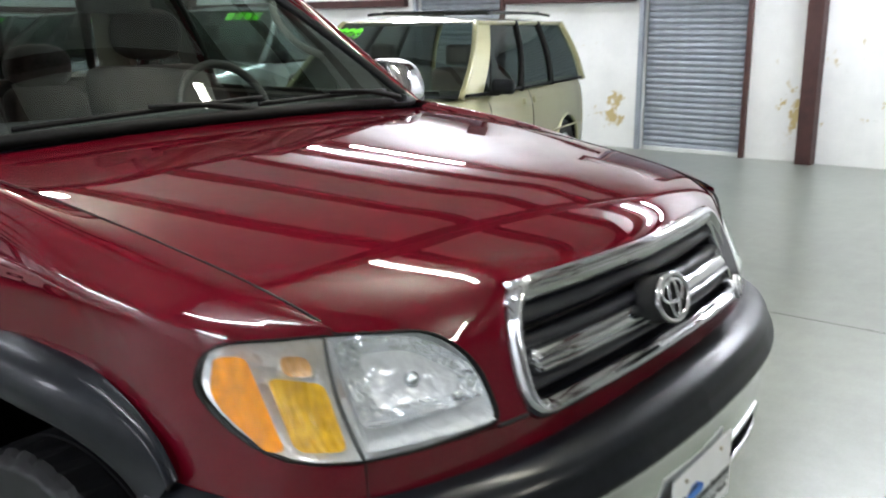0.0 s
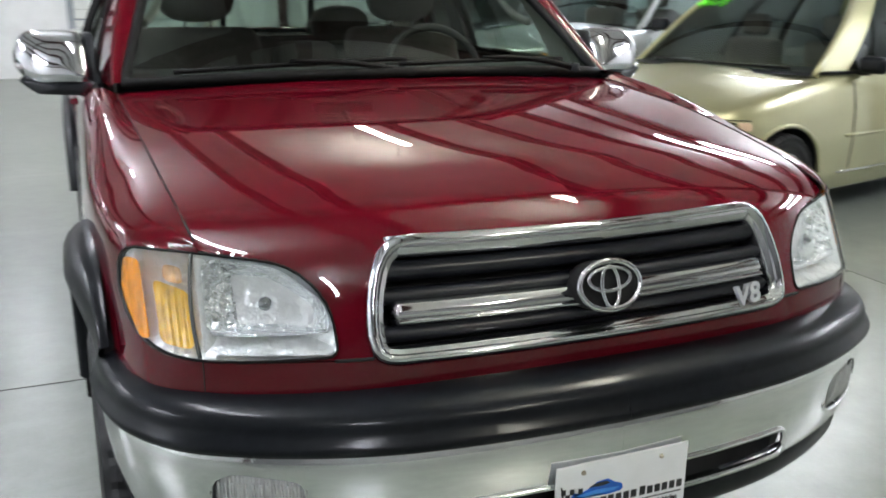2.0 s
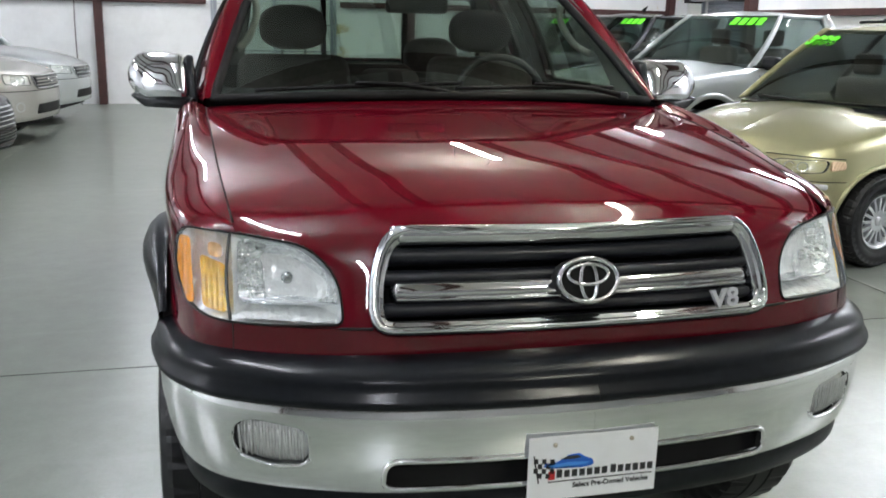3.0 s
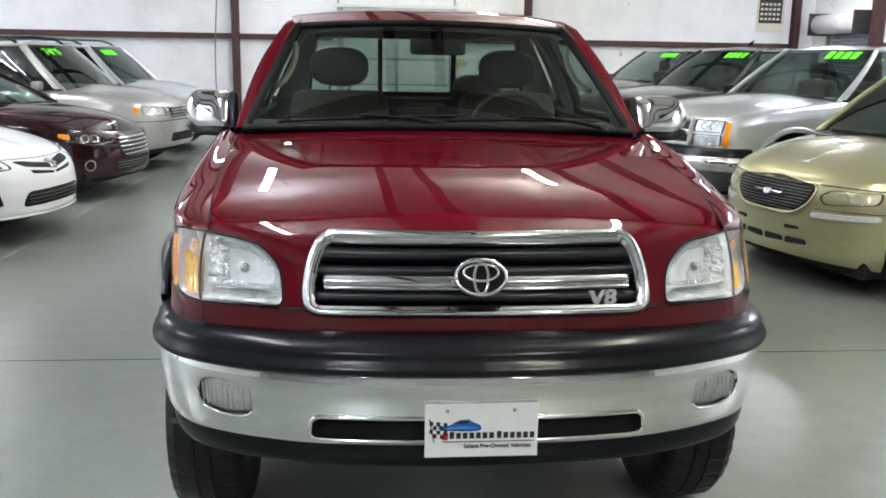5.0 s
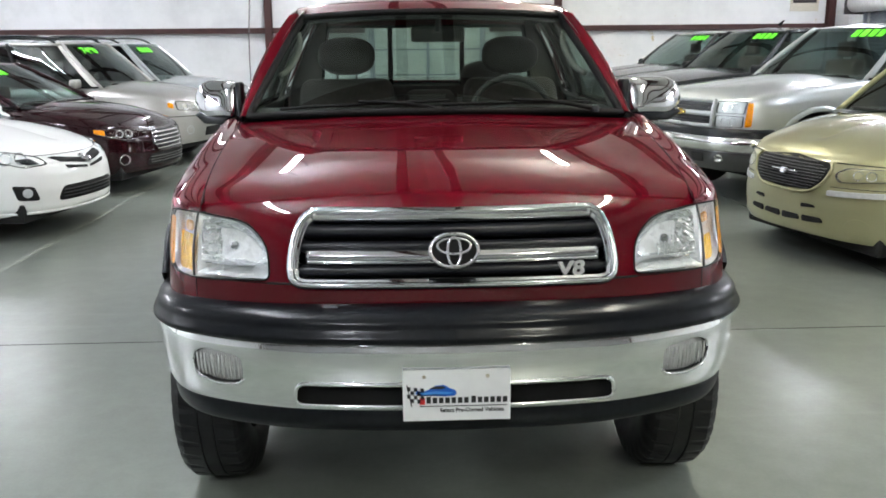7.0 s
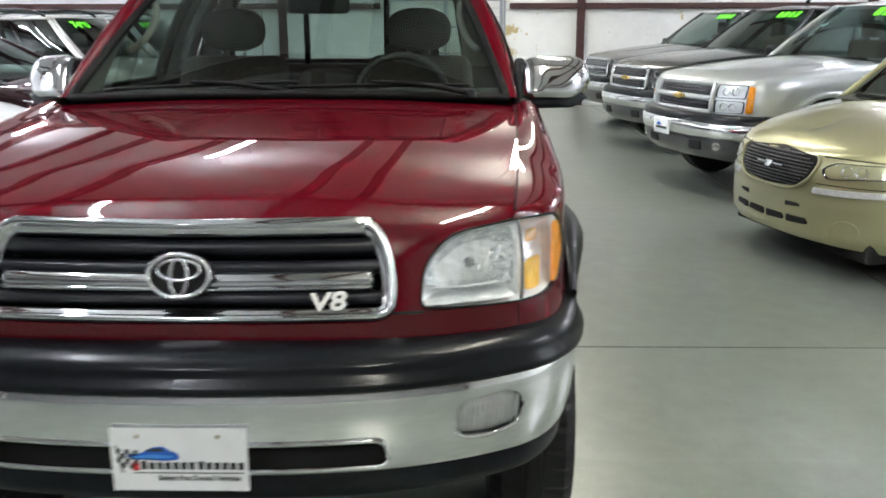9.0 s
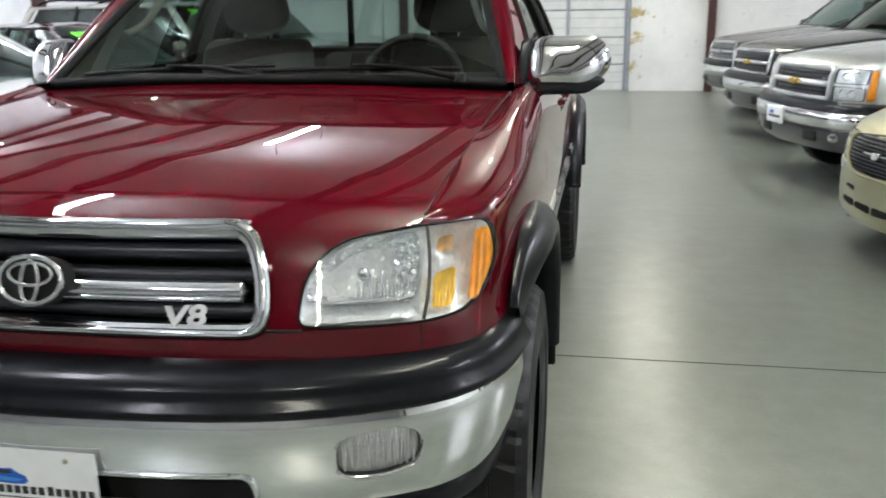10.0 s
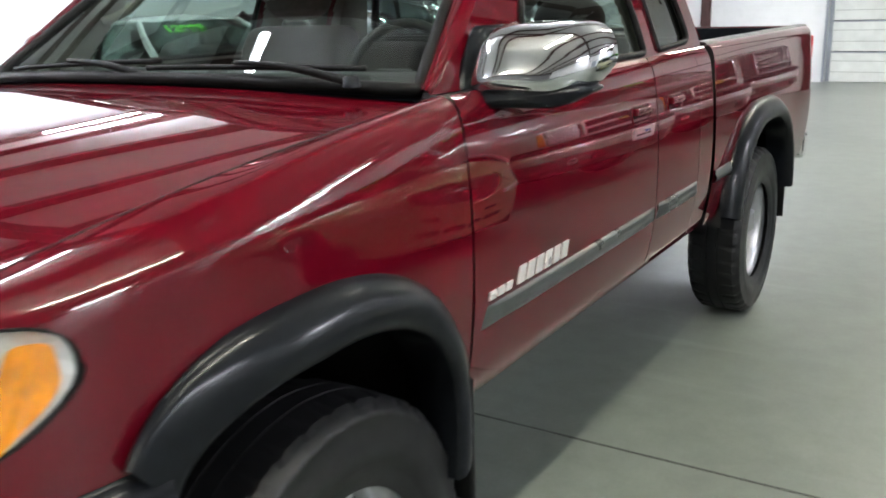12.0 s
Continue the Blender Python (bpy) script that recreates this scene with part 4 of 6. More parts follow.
def plate_box(name, x0, x1, z0, z1, mat, y=-0.0055):
    return part(name, block(x0, x1, y, -0.0042, z0, z1), mat, plate)


def plate_poly(name, pts, mat, y=-0.0055):
    V = [(x, y, z) for x, z in pts] + [(x, -0.0042, z) for x, z in pts]
    n = len(pts)
    f = [tuple(range(n))] + [(k, (k + 1) % n, n + (k + 1) % n, n + k) for k in range(n)]
    return ob_from(name, V, f, mat, plate, False)


# plain bars in place of the trading name, red mark before it, slogan below
for k in range(13):
    x = -0.086 + k * 0.0178 + (0.003 if k > 6 else 0.0)
    plate_box("name_bar", x, x + 0.0125, 0.6215, 0.641 if k in (0, 7) else 0.638, M_PRINT)
plate_box("name_mark", -0.105, -0.090, 0.618, 0.638, M_REDP)
plate_box("rule", -0.105, 0.142, 0.6115, 0.6135, M_PRINT)
words("slogan", "Select Pre-Owned Vehicles", 0.0165, Matrix.Translation((0.043, -0.0055, 0.600)) @ pose(0, 0, 0, 90), M_PRINT, plate, 0.0005, "", 0.0004)
plate_poly("blue_car", [(-0.118, 0.650), (-0.112, 0.660), (-0.10, 0.645), (-0.10, 0.655), (-0.075, 0.664), (-0.06, 0.674), (-0.035, 0.676), (-0.02, 0.666), (-0.004, 0.66), (0.0, 0.65), (-0.006, 0.644), (-0.03, 0.642)], M_BLUE)
plate_poly("car_glass", [(-0.078, 0.665), (-0.062, 0.672), (-0.040, 0.673), (-0.030, 0.667), (-0.045, 0.664)], M_PRINT, -0.0060)
plate_poly("car_side", [(-0.108, 0.652), (-0.06, 0.658), (-0.008, 0.654), (-0.02, 0.649), (-0.09, 0.648)], M_PALEBLUE, -0.0060)
for r in range(4):
    for c in range(5):
        if (r + c) % 2 == 0:
            x, z = -0.14 + c * 0.0095, 0.672 - r * 0.0115 - c * 0.0012
            plate_poly("check", [(x, z), (x + 0.0095, z - 0.001), (x + 0.0095, z - 0.0125), (x, z - 0.0115)], M_PRINT)
plate_poly("flag_staff", [(-0.142, 0.678), (-0.139, 0.678), (-0.126, 0.612), (-0.129, 0.612)], M_PRINT)
for xx in (-0.092, 0.088):
    s_ = lathe("screw", [(0.004, 0.0), (0.004, 0.0035), (0.0, 0.0055)], M_BRASS, plate, 12)
    s_.matrix_local = Matrix.Translation((xx, -0.004, 0.7)) @ pose(0, 0, 0, 0, 0, -90)

plate.location.y = 0.012

# ---- cowl, windscreen, roof
def ws(u, v, off=0.0):
    a = np.array((0.79 * u, 1.355 + 0.10 * u * u, 1.345 - 0.022 * u * u))
    b = np.array((0.615 * u, 1.985 + 0.075 * u * u, 1.765 - 0.022 * u * u))
    p = a + (b - a) * v
    n = np.array((0.25 * u, -0.55, 0.8))
    return p + n / np.linalg.norm(n) * (0.012 * math.sin(math.pi * v) * (1 - 0.3 * u * u) + off)


WS = np.array([[ws(u, v) for v in np.linspace(0, 1, 24)] for u in np.linspace(-1, 1, 40)])
wsob = sheet("windscreen", WS, M_GLASS, truck, "tinted curved windscreen")
wsob.visible_shadow = False
edge = [ws(-1, v) for v in np.linspace(0, 1, 20)] + [ws(u, 1) for u in np.linspace(-1, 1, 30)][1:] + [ws(1, v) for v in np.linspace(1, 0, 20)][1:] + [ws(u, 0) for u in np.linspace(1, -1, 30)][1:-1]
tube("windscreen_seal", edge, 0.017, M_RUB, wsob, 8, True)
sheet("sun_band", np.array([[ws(u, v, -0.004) for v in np.linspace(0.93, 1, 4)] for u in np.linspace(-1, 1, 30)]), M_RUB, wsob, "dark band")
CW = np.array([[(0.81 * u * (1 - 0.02 * t), (1.335 + 0.075 * u * u) * (1 - t) + (1.37 + 0.10 * u * u) * t, (1.325 - 0.02 * u * u) * (1 - t) + (1.338 - 0.022 * u * u) * t - 0.012 * math.sin(math.pi * t)) for t in np.linspace(0, 1, 6)] for u in np.linspace(-1, 1, 30)])
sheet("cowl", CW, M_BLACK, truck, "black cowl below the windscreen")
for x0, x1 in ((-0.66, 0.05), (0.02, 0.66)):
    pts = [ws(x / 0.795, 0.03 + 0.035 * k, 0.014) for k, x in zip(np.linspace(0, 1, 16), np.linspace(x0, x1, 16))]
    wp = tube("wiper", pts, 0.0075, M_RUB, truck, 6, label="black wiper")
    st, mid = np.array((x1, 1.36 + 0.06 * x1 * x1, 1.345)), pts[7] + np.array((0, -0.01, 0.012))
    tube("arm", spl([st, (st + mid) / 2 + np.array((0, -0.010, 0.012)), mid], 12), np.linspace(0.012, 0.006, 12), M_RUB, wp, 6)
    lathe("pivot", [(-0.01, 0.02), (0.012, 0.018), (0.016, 0.0)], M_BLACK, wp, 14).matrix_local = Matrix.Translation(st) @ pose(0, 0, 0, 0, -90, 0)

rf = []
for y in np.linspace(1.985, 3.27, 50):
    xe = 0.655
    ze = curve(y, [1.98, 2.15, 2.5, 2.9, 3.27], [1.752, 1.788, 1.807, 1.803, 1.755])
    zc = curve(y, [1.98, 2.15, 2.5, 2.9, 3.27], [1.772, 1.815, 1.852, 1.85, 1.79])
    rf.append([(xe * u * (1.0 if y > 2.1 else 0.96 + 0.04 * (y - 1.985) / 0.115), y + (0.075 * u * u if y < 2.3 else 0.0) * max(0, (2.3 - y) / 0.315), ze + (zc - ze) * (1 - abs(u) ** 3)) for u in np.linspace(-1, 1, 40)])
roof = sheet("roof", np.array(rf), M_RED, truck, "red cab roof")
sheet("headliner", np.array(rf)[:, 2:-2] - np.array((0, 0, 0.04)), M_TRIM, truck, "beige headliner")

# cab flank: glasshouse side with its window openings
YB = np.linspace(0, 1, 120)
TB = np.linspace(0, 1, 40)
WIN1 = rounded([(1.80, 0.035), (2.66, 0.035), (2.66, 0.88), (2.20, 0.88), (2.02, 0.70)], [0.02, 0.03, 0.05, 0.10, 0.1])
WIN2 = rounded([(2.79, 0.04), (3.14, 0.07), (3.10, 0.86), (2.79, 0.87)], [0.02, 0.07, 0.05, 0.02])


def cab(y, t, off=0.0):
    """The glasshouse side: t runs from the belt to the roof rail."""
    x = 0.882 - 0.235 * t + 0.025 * math.sin(math.pi * t)
    z = 1.315 + (1.79 - 1.315) * t
    if y < 2.05:
        x -= 0.05 * max(0, (2.05 - y) / 0.55) * (1 - t)
    return np.array((x + off, y, z))


CB = np.array([[cab(1.445 + 0.60 * t**0.9 + (3.275 - 0.03 * t - 1.445 - 0.60 * t**0.9) * q, t) for t in TB] for q in YB])
CB[..., 2] = np.minimum(CB[..., 2], curve(np.maximum(CB[..., 1], 1.985), [1.98, 2.15, 2.5, 2.9, 3.27], [1.752, 1.788, 1.807, 1.803, 1.755]) - 0.004)
tt = (CB[:-1, :-1, 2] - 1.315 + CB[1:, 1:, 2] - 1.315) / 2 / 0.475
yy = (CB[:-1, :-1, 1] + CB[1:, 1:, 1]) / 2
keepw = ~(inside(yy, tt, WIN1) | inside(yy, tt, WIN2))
for sgn in (1, -1):
    cs = sheet("cab_side", CB * (sgn, 1, 1), M_RED, truck, "red cab pillars and roof rail", keep=keepw, flip=sgn > 0)
    sheet("inner_trim", (CB - np.array((0.045, 0, 0))) * (sgn, 1, 1), M_TRIM, cs, "beige inner trim", keep=keepw)
    for nm, wn, gm in (("front_window", WIN1, M_GLASS), ("rear_window", WIN2, M_PRIV)):
        g = ring_patch(nm, dense(wn, 0.04), lambda a, b, off, s=sgn: cab(a, b, off) * (s, 1, 1), gm, cs, "", rings=3, off=-0.012)
        g.visible_shadow = False
        tube("rubber", [cab(a, b, 0.0) * (sgn, 1, 1) for a, b in dense(wn, 0.03)], 0.011, M_RUB, g, 6, True)
    P = []
    for k, v in enumerate(TB):
        a, b_ = ws(1.0, v), CB[0, k]
        P.append([a + (b_ - a) * q + np.array((0.5, -0.55, 0.45)) * 0.020 * math.sin(math.pi * q) ** 0.7 for q in np.linspace(0, 1, 9)])
    sheet("pillar", np.array(P) * (sgn, 1, 1), M_RED, truck, "red windscreen pillar", flip=sgn < 0)
    tube("grab_handle", spl([(sgn * 0.70, 1.80, 1.48), (sgn * 0.655, 1.88, 1.52), (sgn * 0.62, 1.96, 1.62), (sgn * 0.63, 1.98, 1.67)], 16), 0.014, M_TRIM, truck, 8, label="beige grab handle")

# doors and cab corner below the belt
SIDE = [(0.882, 1.318), (0.905, 1.285), (0.922, 1.20), (0.933, 1.08), (0.936, 0.95), (0.932, 0.82), (0.918, 0.70), (0.893, 0.61), (0.86, 0.575)]


def flank(y0, y1, dx=0.0, prof=SIDE, n=30):
    c = spl(prof, 50)
    return np.array([[(x + dx, y, z) for x, z in c] for y in np.linspace(y0, y1, n)])


FLANK = spl(SIDE, 80)


def flank_x(z):
    return float(np.interp(-z, -FLANK[:, 1], FLANK[:, 0]))


for sgn in (1, -1):
    fd = sheet("front_door", flank(1.438, 2.655) * (sgn, 1, 1), M_RED, truck, "red front door", flip=sgn < 0)
    rd = sheet("rear_door", flank(2.663, 3.13) * (sgn, 1, 1), M_RED, truck, "narrow red rear door", flip=sgn < 0)
    sheet("cab_corner", flank(3.136, 3.305) * (sgn, 1, 1), M_RED, truck, flip=sgn < 0)
    # near-black sheets stand in for the shade under and between the doors
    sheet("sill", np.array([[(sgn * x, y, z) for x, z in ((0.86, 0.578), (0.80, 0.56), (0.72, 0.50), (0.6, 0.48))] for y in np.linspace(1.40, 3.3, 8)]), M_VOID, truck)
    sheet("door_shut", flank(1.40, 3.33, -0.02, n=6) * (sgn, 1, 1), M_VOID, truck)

    def handle(par, y):
        rec = rounded([(y - 0.075, 1.128), (y + 0.075, 1.128), (y + 0.075, 1.185), (y - 0.075, 1.185)], 0.025)
        hb = ring_patch("handle", dense(rec, 0.015), lambda a, b, off: np.array((sgn * (flank_x(b) + off), a, b)), M_RED, par, "body-colour door handle", rings=5, off=0.003, bowl=0.02, depth=0.004)
        part("grip", block(*sorted((sgn * 0.923, sgn * 0.944)), y - 0.065, y + 0.065, 1.155, 1.178, 0.008, 3), M_RED, hb, smooth=True)

    handle(fd, 2.50)
    handle(rd, 2.84)

    def mould(par, y0, y1, zt=0.0):
        prof = [(0.0, 0.776), (0.011, 0.781), (0.016, 0.792), (0.015, 0.804), (0.009, 0.812), (0.013, 0.817), (0.010, 0.825), (0.0, 0.829)]
        P = np.array([[(sgn * (flank_x(z) + d * min(1, k * 6, (1 - k) * 12 + 0.1)), y0 + (y1 - y0) * k + (0.03 * (z - 0.776) / 0.055 if k < 0.02 else 0), z) for d, z in prof] for k in np.linspace(0, 1, 30)])
        sheet("side_moulding", P, M_MOULD, par, "grey side moulding", flip=sgn < 0)

    mould(fd, 1.47, 2.65)
    mould(rd, 2.668, 3.13)
    # model name: plain bright bars
    for k, (a, b_, z0, z1) in enumerate(((1.50, 1.62, 0.842, 0.862), (1.64, 1.94, 0.842, 0.885))):
        n = 3 if k == 0 else 6
        for q in range(n):
            w = (b_ - a) / n
            bm = block(*sorted((sgn * 0.929, sgn * 0.939)), a + q * w, a + q * w + w * 0.74, z0, z1, 0.002)
            for v in bm.verts:
                v.co.y += 0.35 * (v.co.z - z0)
            part("name_bar", bm, M_LETTER, fd, "bright lettering drawn as bars")
    # mirror
    def cap(x, z, off, s=sgn):
        """Mirror shell, swept back outwards; the passenger's is folded in a little."""
        if s > 0:
            x = 0.83 + 1.26 * (x - 0.872)
            return np.array((x, 1.635 + 0.35 * (x - 0.823) + 0.42 * (z - 1.375) - off, z))
        return np.array((0.015 - x, 1.745 + 0.62 * (x - 0.965) + 0.42 * (z - 1.375) - off, z))

    shell = dense(rounded([(0.872, 1.300), (1.060, 1.292), (1.118, 1.362), (1.088, 1.462), (0.888, 1.464)], [0.04, 0.06, 0.08, 0.07, 0.06]), 0.010)
    sc = np.mean(shell, axis=0)
    rings_ = []
    for th in np.linspace(0, math.pi / 2, 26):
        q, o = math.cos(th) ** (2 / 3.0) if th < 1.57 else 0.0, math.sin(th) ** (2 / 2.6)
        rings_.append([cap(*(sc + (np.array(p) - sc) * q), -0.03 + 0.136 * o) for p in shell])
    mir = sheet("door_mirror", np.array(rings_), M_CHROME, truck, "chrome-capped door mirror on a black arm", loop_v=True, flip=sgn > 0)
    ring_patch("mirror_base", dense(rounded([(0.862, 1.276), (1.045, 1.276), (1.098, 1.314), (1.075, 1.324), (0.870, 1.318)], 0.012), 0.012), cap, M_BLACK, mir, "black lower shell", rings=6, bowl=-0.018, depth=0.09, off=0.055)
    ring_patch("mirror_frame", dense(rounded([(0.858, 1.288), (0.888, 1.288), (0.900, 1.458), (0.874, 1.455)], 0.012), 0.012), cap, M_BLACK, mir, "black inner frame", rings=5, bowl=-0.012, depth=0.10, off=0.05)
    gl = ring_patch("mirror_glass", [(0.9 * (x - 0.965) + 0.965, 0.9 * (z - 1.375) + 1.375) for x, z in shell], cap, M_CHROME, mir, rings=2, off=-0.034)
    tube("arm", spl([(sgn * 0.84, 1.65, 1.318), (sgn * 0.88, 1.66, 1.312), (sgn * 0.94, 1.68, 1.312)], 10), [0.055, 0.042, 0.036, 0.034, 0.034, 0.034, 0.034, 0.034, 0.034, 0.03], M_BLACK, mir, 10, flat=0.55)

# ---- load bed
BEDARC = spl([(3.53, 0.60), (3.58, 0.76), (3.72, 0.93), (3.93, 1.025), (4.15, 1.045), (4.37, 1.025), (4.58, 0.93), (4.71, 0.76), (4.75, 0.55)], 90)
BED = [(0.80, 1.315), (0.835, 1.325), (0.885, 1.322), (0.905, 1.30), (0.918, 1.2), (0.93, 1.05), (0.934, 0.9), (0.93, 0.8), (0.915, 0.68), (0.90, 0.60)]
BP = np.zeros((120, 50, 3))
for i, y in enumerate(np.linspace(3.355, 5.39, 120)):
    c = spl(BED, 120)
    b0 = max(0.60, arch_z(y, BEDARC, -0.03))
    c = c[c[:, 1] >= b0]
    m = np.linspace(0, len(c) - 1, 50)
    xs, zs = np.interp(m, np.arange(len(c)), c[:, 0]), np.interp(m, np.arange(len(c)), c[:, 1])
    tail = max(0, (y - 5.3) / 0.09)
    BP[i] = np.stack([xs - 0.025 * tail**2, np.full(50, y), zs], 1)
for sgn in (1, -1):
    bs = sheet("bed_side", BP * (sgn, 1, 1), M_RED, truck, "red load-bed side", flip=sgn < 0)
    P = np.array([[(sgn * x, y, z) for x, z in ((0.80, 1.316), (0.785, 1.30), (0.775, 0.78))] for y in np.linspace(3.36, 5.38, 10)])
    sheet("bed_liner", P, M_BLACK, bs, "black bed liner")
    sheet("rail_cap", np.array([[(sgn * x, y, z) for x, z in ((0.79, 1.30), (0.80, 1.325), (0.83, 1.335), (0.868, 1.332), (0.876, 1.322))] for y in np.linspace(3.37, 5.37, 12)]), M_MOULD, bs, "grey bed rail cap")
    part("tail_lamp", block(*sorted((sgn * 0.80, sgn * 0.912)), 5.37, 5.40, 0.93, 1.27, 0.008), M_REDP, bs, "red tail lamp")
    prof = [(0.0, 0.776), (0.011, 0.781), (0.016, 0.792), (0.015, 0.804), (0.009, 0.812), (0.010, 0.825), (0.0, 0.829)]
    sheet("side_moulding", np.array([[(sgn * (0.928 + d), y, z) for d, z in prof] for y in (3.37, 3.5, 3.6)]), M_MOULD, bs, "grey side moulding", flip=sgn < 0)
    part("mud_flap", block(*sorted((sgn * 0.70, sgn * 0.955)), 4.66, 4.675, 0.36, 0.80, 0.004), M_RUB, bs, "black mud flap")
part("tailgate", block(-0.80, 0.80, 5.35, 5.395, 0.70, 1.325, 0.012), M_RED, truck, "red tailgate")
part("tailgate_liner", block(-0.80, 0.80, 5.335, 5.348, 0.78, 1.318, 0.004), M_BLACK, truck, "black tailgate liner")
part("bed_front", block(-0.80, 0.80, 3.36, 3.39, 0.75, 1.32, 0.01), M_BLACK, truck, "black bed front panel")
part("bed_floor", block(-0.80, 0.80, 3.36, 5.36, 0.72, 0.77), M_BLACK, truck, "black bed floor")
part("rear_bumper", block(-0.90, 0.90, 5.40, 5.52, 0.55, 0.70, 0.02), M_BCHROME, truck, "chrome rear bumper")
part("cab_back", block(-0.86, 0.86, 3.27, 3.30, 0.62, 1.33, 0.01), M_RED, truck)


# ---- flares, wheel wells, wheels
def flare(arc, centre, sgn, wid=0.10, tapered=False):
    O = arc
    I = O + (np.array(centre) - O) * (wid / np.linalg.norm(np.array(centre) - O, axis=1))[:, None]
    rows = []
    for w, x in ((-0.02, 0.915), (0.0, 0.936), (0.10, 0.957), (0.32, 0.978), (0.58, 0.990), (0.85, 0.992), (0.98, 0.984), (1.02, 0.972), (1.0, 0.90), (0.98, 0.86)):
        Q = O + (I - O) * w
        s = np.clip((np.arange(len(Q)) / len(Q)) / 0.34, 0, 1)
        s = (0.06 + 0.94 * s * s * (3 - 2 * s)) if tapered else np.ones(len(Q))
        rows.append([(sgn * (0.934 + (x - 0.934) * k if x > 0.934 else x), y, z) for (y, z), k in zip(Q, s)])
    return sheet("wheel_flare", np.array(rows), M_BLACK, truck, "black plastic wheel-arch flare", flip=sgn > 0)


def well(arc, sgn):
    # the dark behind the flare comes from the sheet's near-black colour
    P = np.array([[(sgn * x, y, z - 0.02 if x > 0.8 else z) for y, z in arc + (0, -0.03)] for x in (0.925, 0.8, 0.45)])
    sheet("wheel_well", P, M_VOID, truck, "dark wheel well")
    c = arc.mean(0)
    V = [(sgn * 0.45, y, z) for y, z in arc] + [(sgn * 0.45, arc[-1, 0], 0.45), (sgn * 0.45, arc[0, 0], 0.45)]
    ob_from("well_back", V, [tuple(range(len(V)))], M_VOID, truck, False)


WHEEL = {}


def wheel(name, x, y, R, W, sgn, parent, mats=None, spokes=5, zc=None, dish=0.0):
    """Tyre with tread blocks, alloy rim with spokes, hub."""
    mt, ma = mats or (M_TYRE, M_ALLOY)
    key = (R, W, spokes, ma.name, dish)
    rr = R * 0.56
    if key not in WHEEL:
        tp = [(-W * 0.42, rr), (-W * 0.49, rr + 0.25 * (R - rr)), (-W * 0.5, rr + 0.55 * (R - rr)), (-W * 0.47, rr + 0.84 * (R - rr)), (-W * 0.41, R - 0.012), (-W * 0.36, R - 0.003), (-W * 0.115, R), (-W * 0.11, R - 0.005), (-W * 0.09, R - 0.005), (-W * 0.085, R),
              (W * 0.085, R), (W * 0.09, R - 0.005), (W * 0.11, R - 0.005), (W * 0.115, R), (W * 0.36, R - 0.003), (W * 0.41, R - 0.012), (W * 0.452, rr + 0.875 * (R - rr)), (W * 0.470, rr + 0.86 * (R - rr)), (W * 0.478, rr + 0.80 * (R - rr)), (W * 0.470, rr + 0.785 * (R - rr)), (W * 0.5, rr + 0.55 * (R - rr)), (W * 0.492, rr + 0.27 * (R - rr)), (W * 0.478, rr + 0.255 * (R - rr)), (W * 0.478, rr + 0.18 * (R - rr)), (W * 0.42, rr)]
        n = 144
        P = []
        for xx, r in tp:
            row = []
            for k in range(n):
                t = 2 * np.pi * k / n
                rad = r
                if r > R - 0.03 and abs(xx) > W * 0.3 and k % 4 < 1:
                    rad -= 0.006
                row.append((xx, rad * np.cos(t), rad * np.sin(t)))
            P.append(row)
        ty = sheet("tyre", np.array(P), mt, None, "black tyre", loop_v=True)
        flat_ = np.array([not (abs(np.mean([ty.data.vertices[v].co.x for v in p.vertices])) < W * 0.42) for p in ty.data.polygons], bool)
        ty.data.polygons.foreach_set("use_smooth", flat_)
        rim = lathe("rim", [(-W * 0.3, rr * 0.86), (W * (0.30 - dish), rr * 0.88), (W * (0.40 - dish), rr * 0.95), (W * (0.44 - dish * 0.6), rr * 1.03), (W * (0.43 - dish * 0.6), rr * 1.06), (W * (0.38 - dish * 0.6), rr * 1.02)], ma, None, 48)
        dark = lathe("drum", [(W * 0.02, 0.0), (W * 0.02, rr * 0.9)], M_VOID, None, 32)
        hub = lathe("hub_cap", [(W * (0.36 - dish), 0.0), (W * (0.35 - dish), rr * 0.16), (W * (0.30 - dish), rr * 0.24), (W * 0.03, rr * 0.27)], ma, None, 32)
        V, F = [], []
        for k in range(spokes):
            a0 = 2 * np.pi * k / spokes
            b0 = len(V)
            for r, hw, xx in ((rr * 0.18, 0.30, W * 0.33), (rr * 0.5, 0.22, W * 0.34), (rr * 0.93, 0.30 if spokes < 9 else 0.2, W * 0.33)):
                hw = hw * rr * (5 / spokes) ** 0.9
                for s, dx in ((-1, -0.03), (-0.75, 0.0), (0.75, 0.0), (1, -0.03)):
                    c, sn = np.cos(a0), np.sin(a0)
                    V.append((xx - W * dish + dx, r * c - s * hw * sn, r * sn + s * hw * c))
            for i in range(2):
                for j in range(3):
                    F.append((b0 + i * 4 + j, b0 + i * 4 + j + 1, b0 + i * 4 + j + 5, b0 + i * 4 + j + 4))
        sp = ob_from("spokes", V, F, ma, None, False)
        WHEEL[key] = [o.data for o in (ty, rim, dark, hub, sp)]
        for o in (ty, rim, dark, hub, sp):
            bpy.data.objects.remove(o)
    names = ("rim", "drum", "hub_cap", "spokes")
    w = new(name, WHEEL[key][0])
    w["label"] = "black tyre on a silver alloy wheel"
    w.parent = parent
    w.matrix_local = pose(sgn * x, y, zc or R, 0, 0, 0 if sgn > 0 else 180)
    for nm, d in zip(names, WHEEL[key][1:]):
        o = new(nm, d)
        o.parent = w
    return w


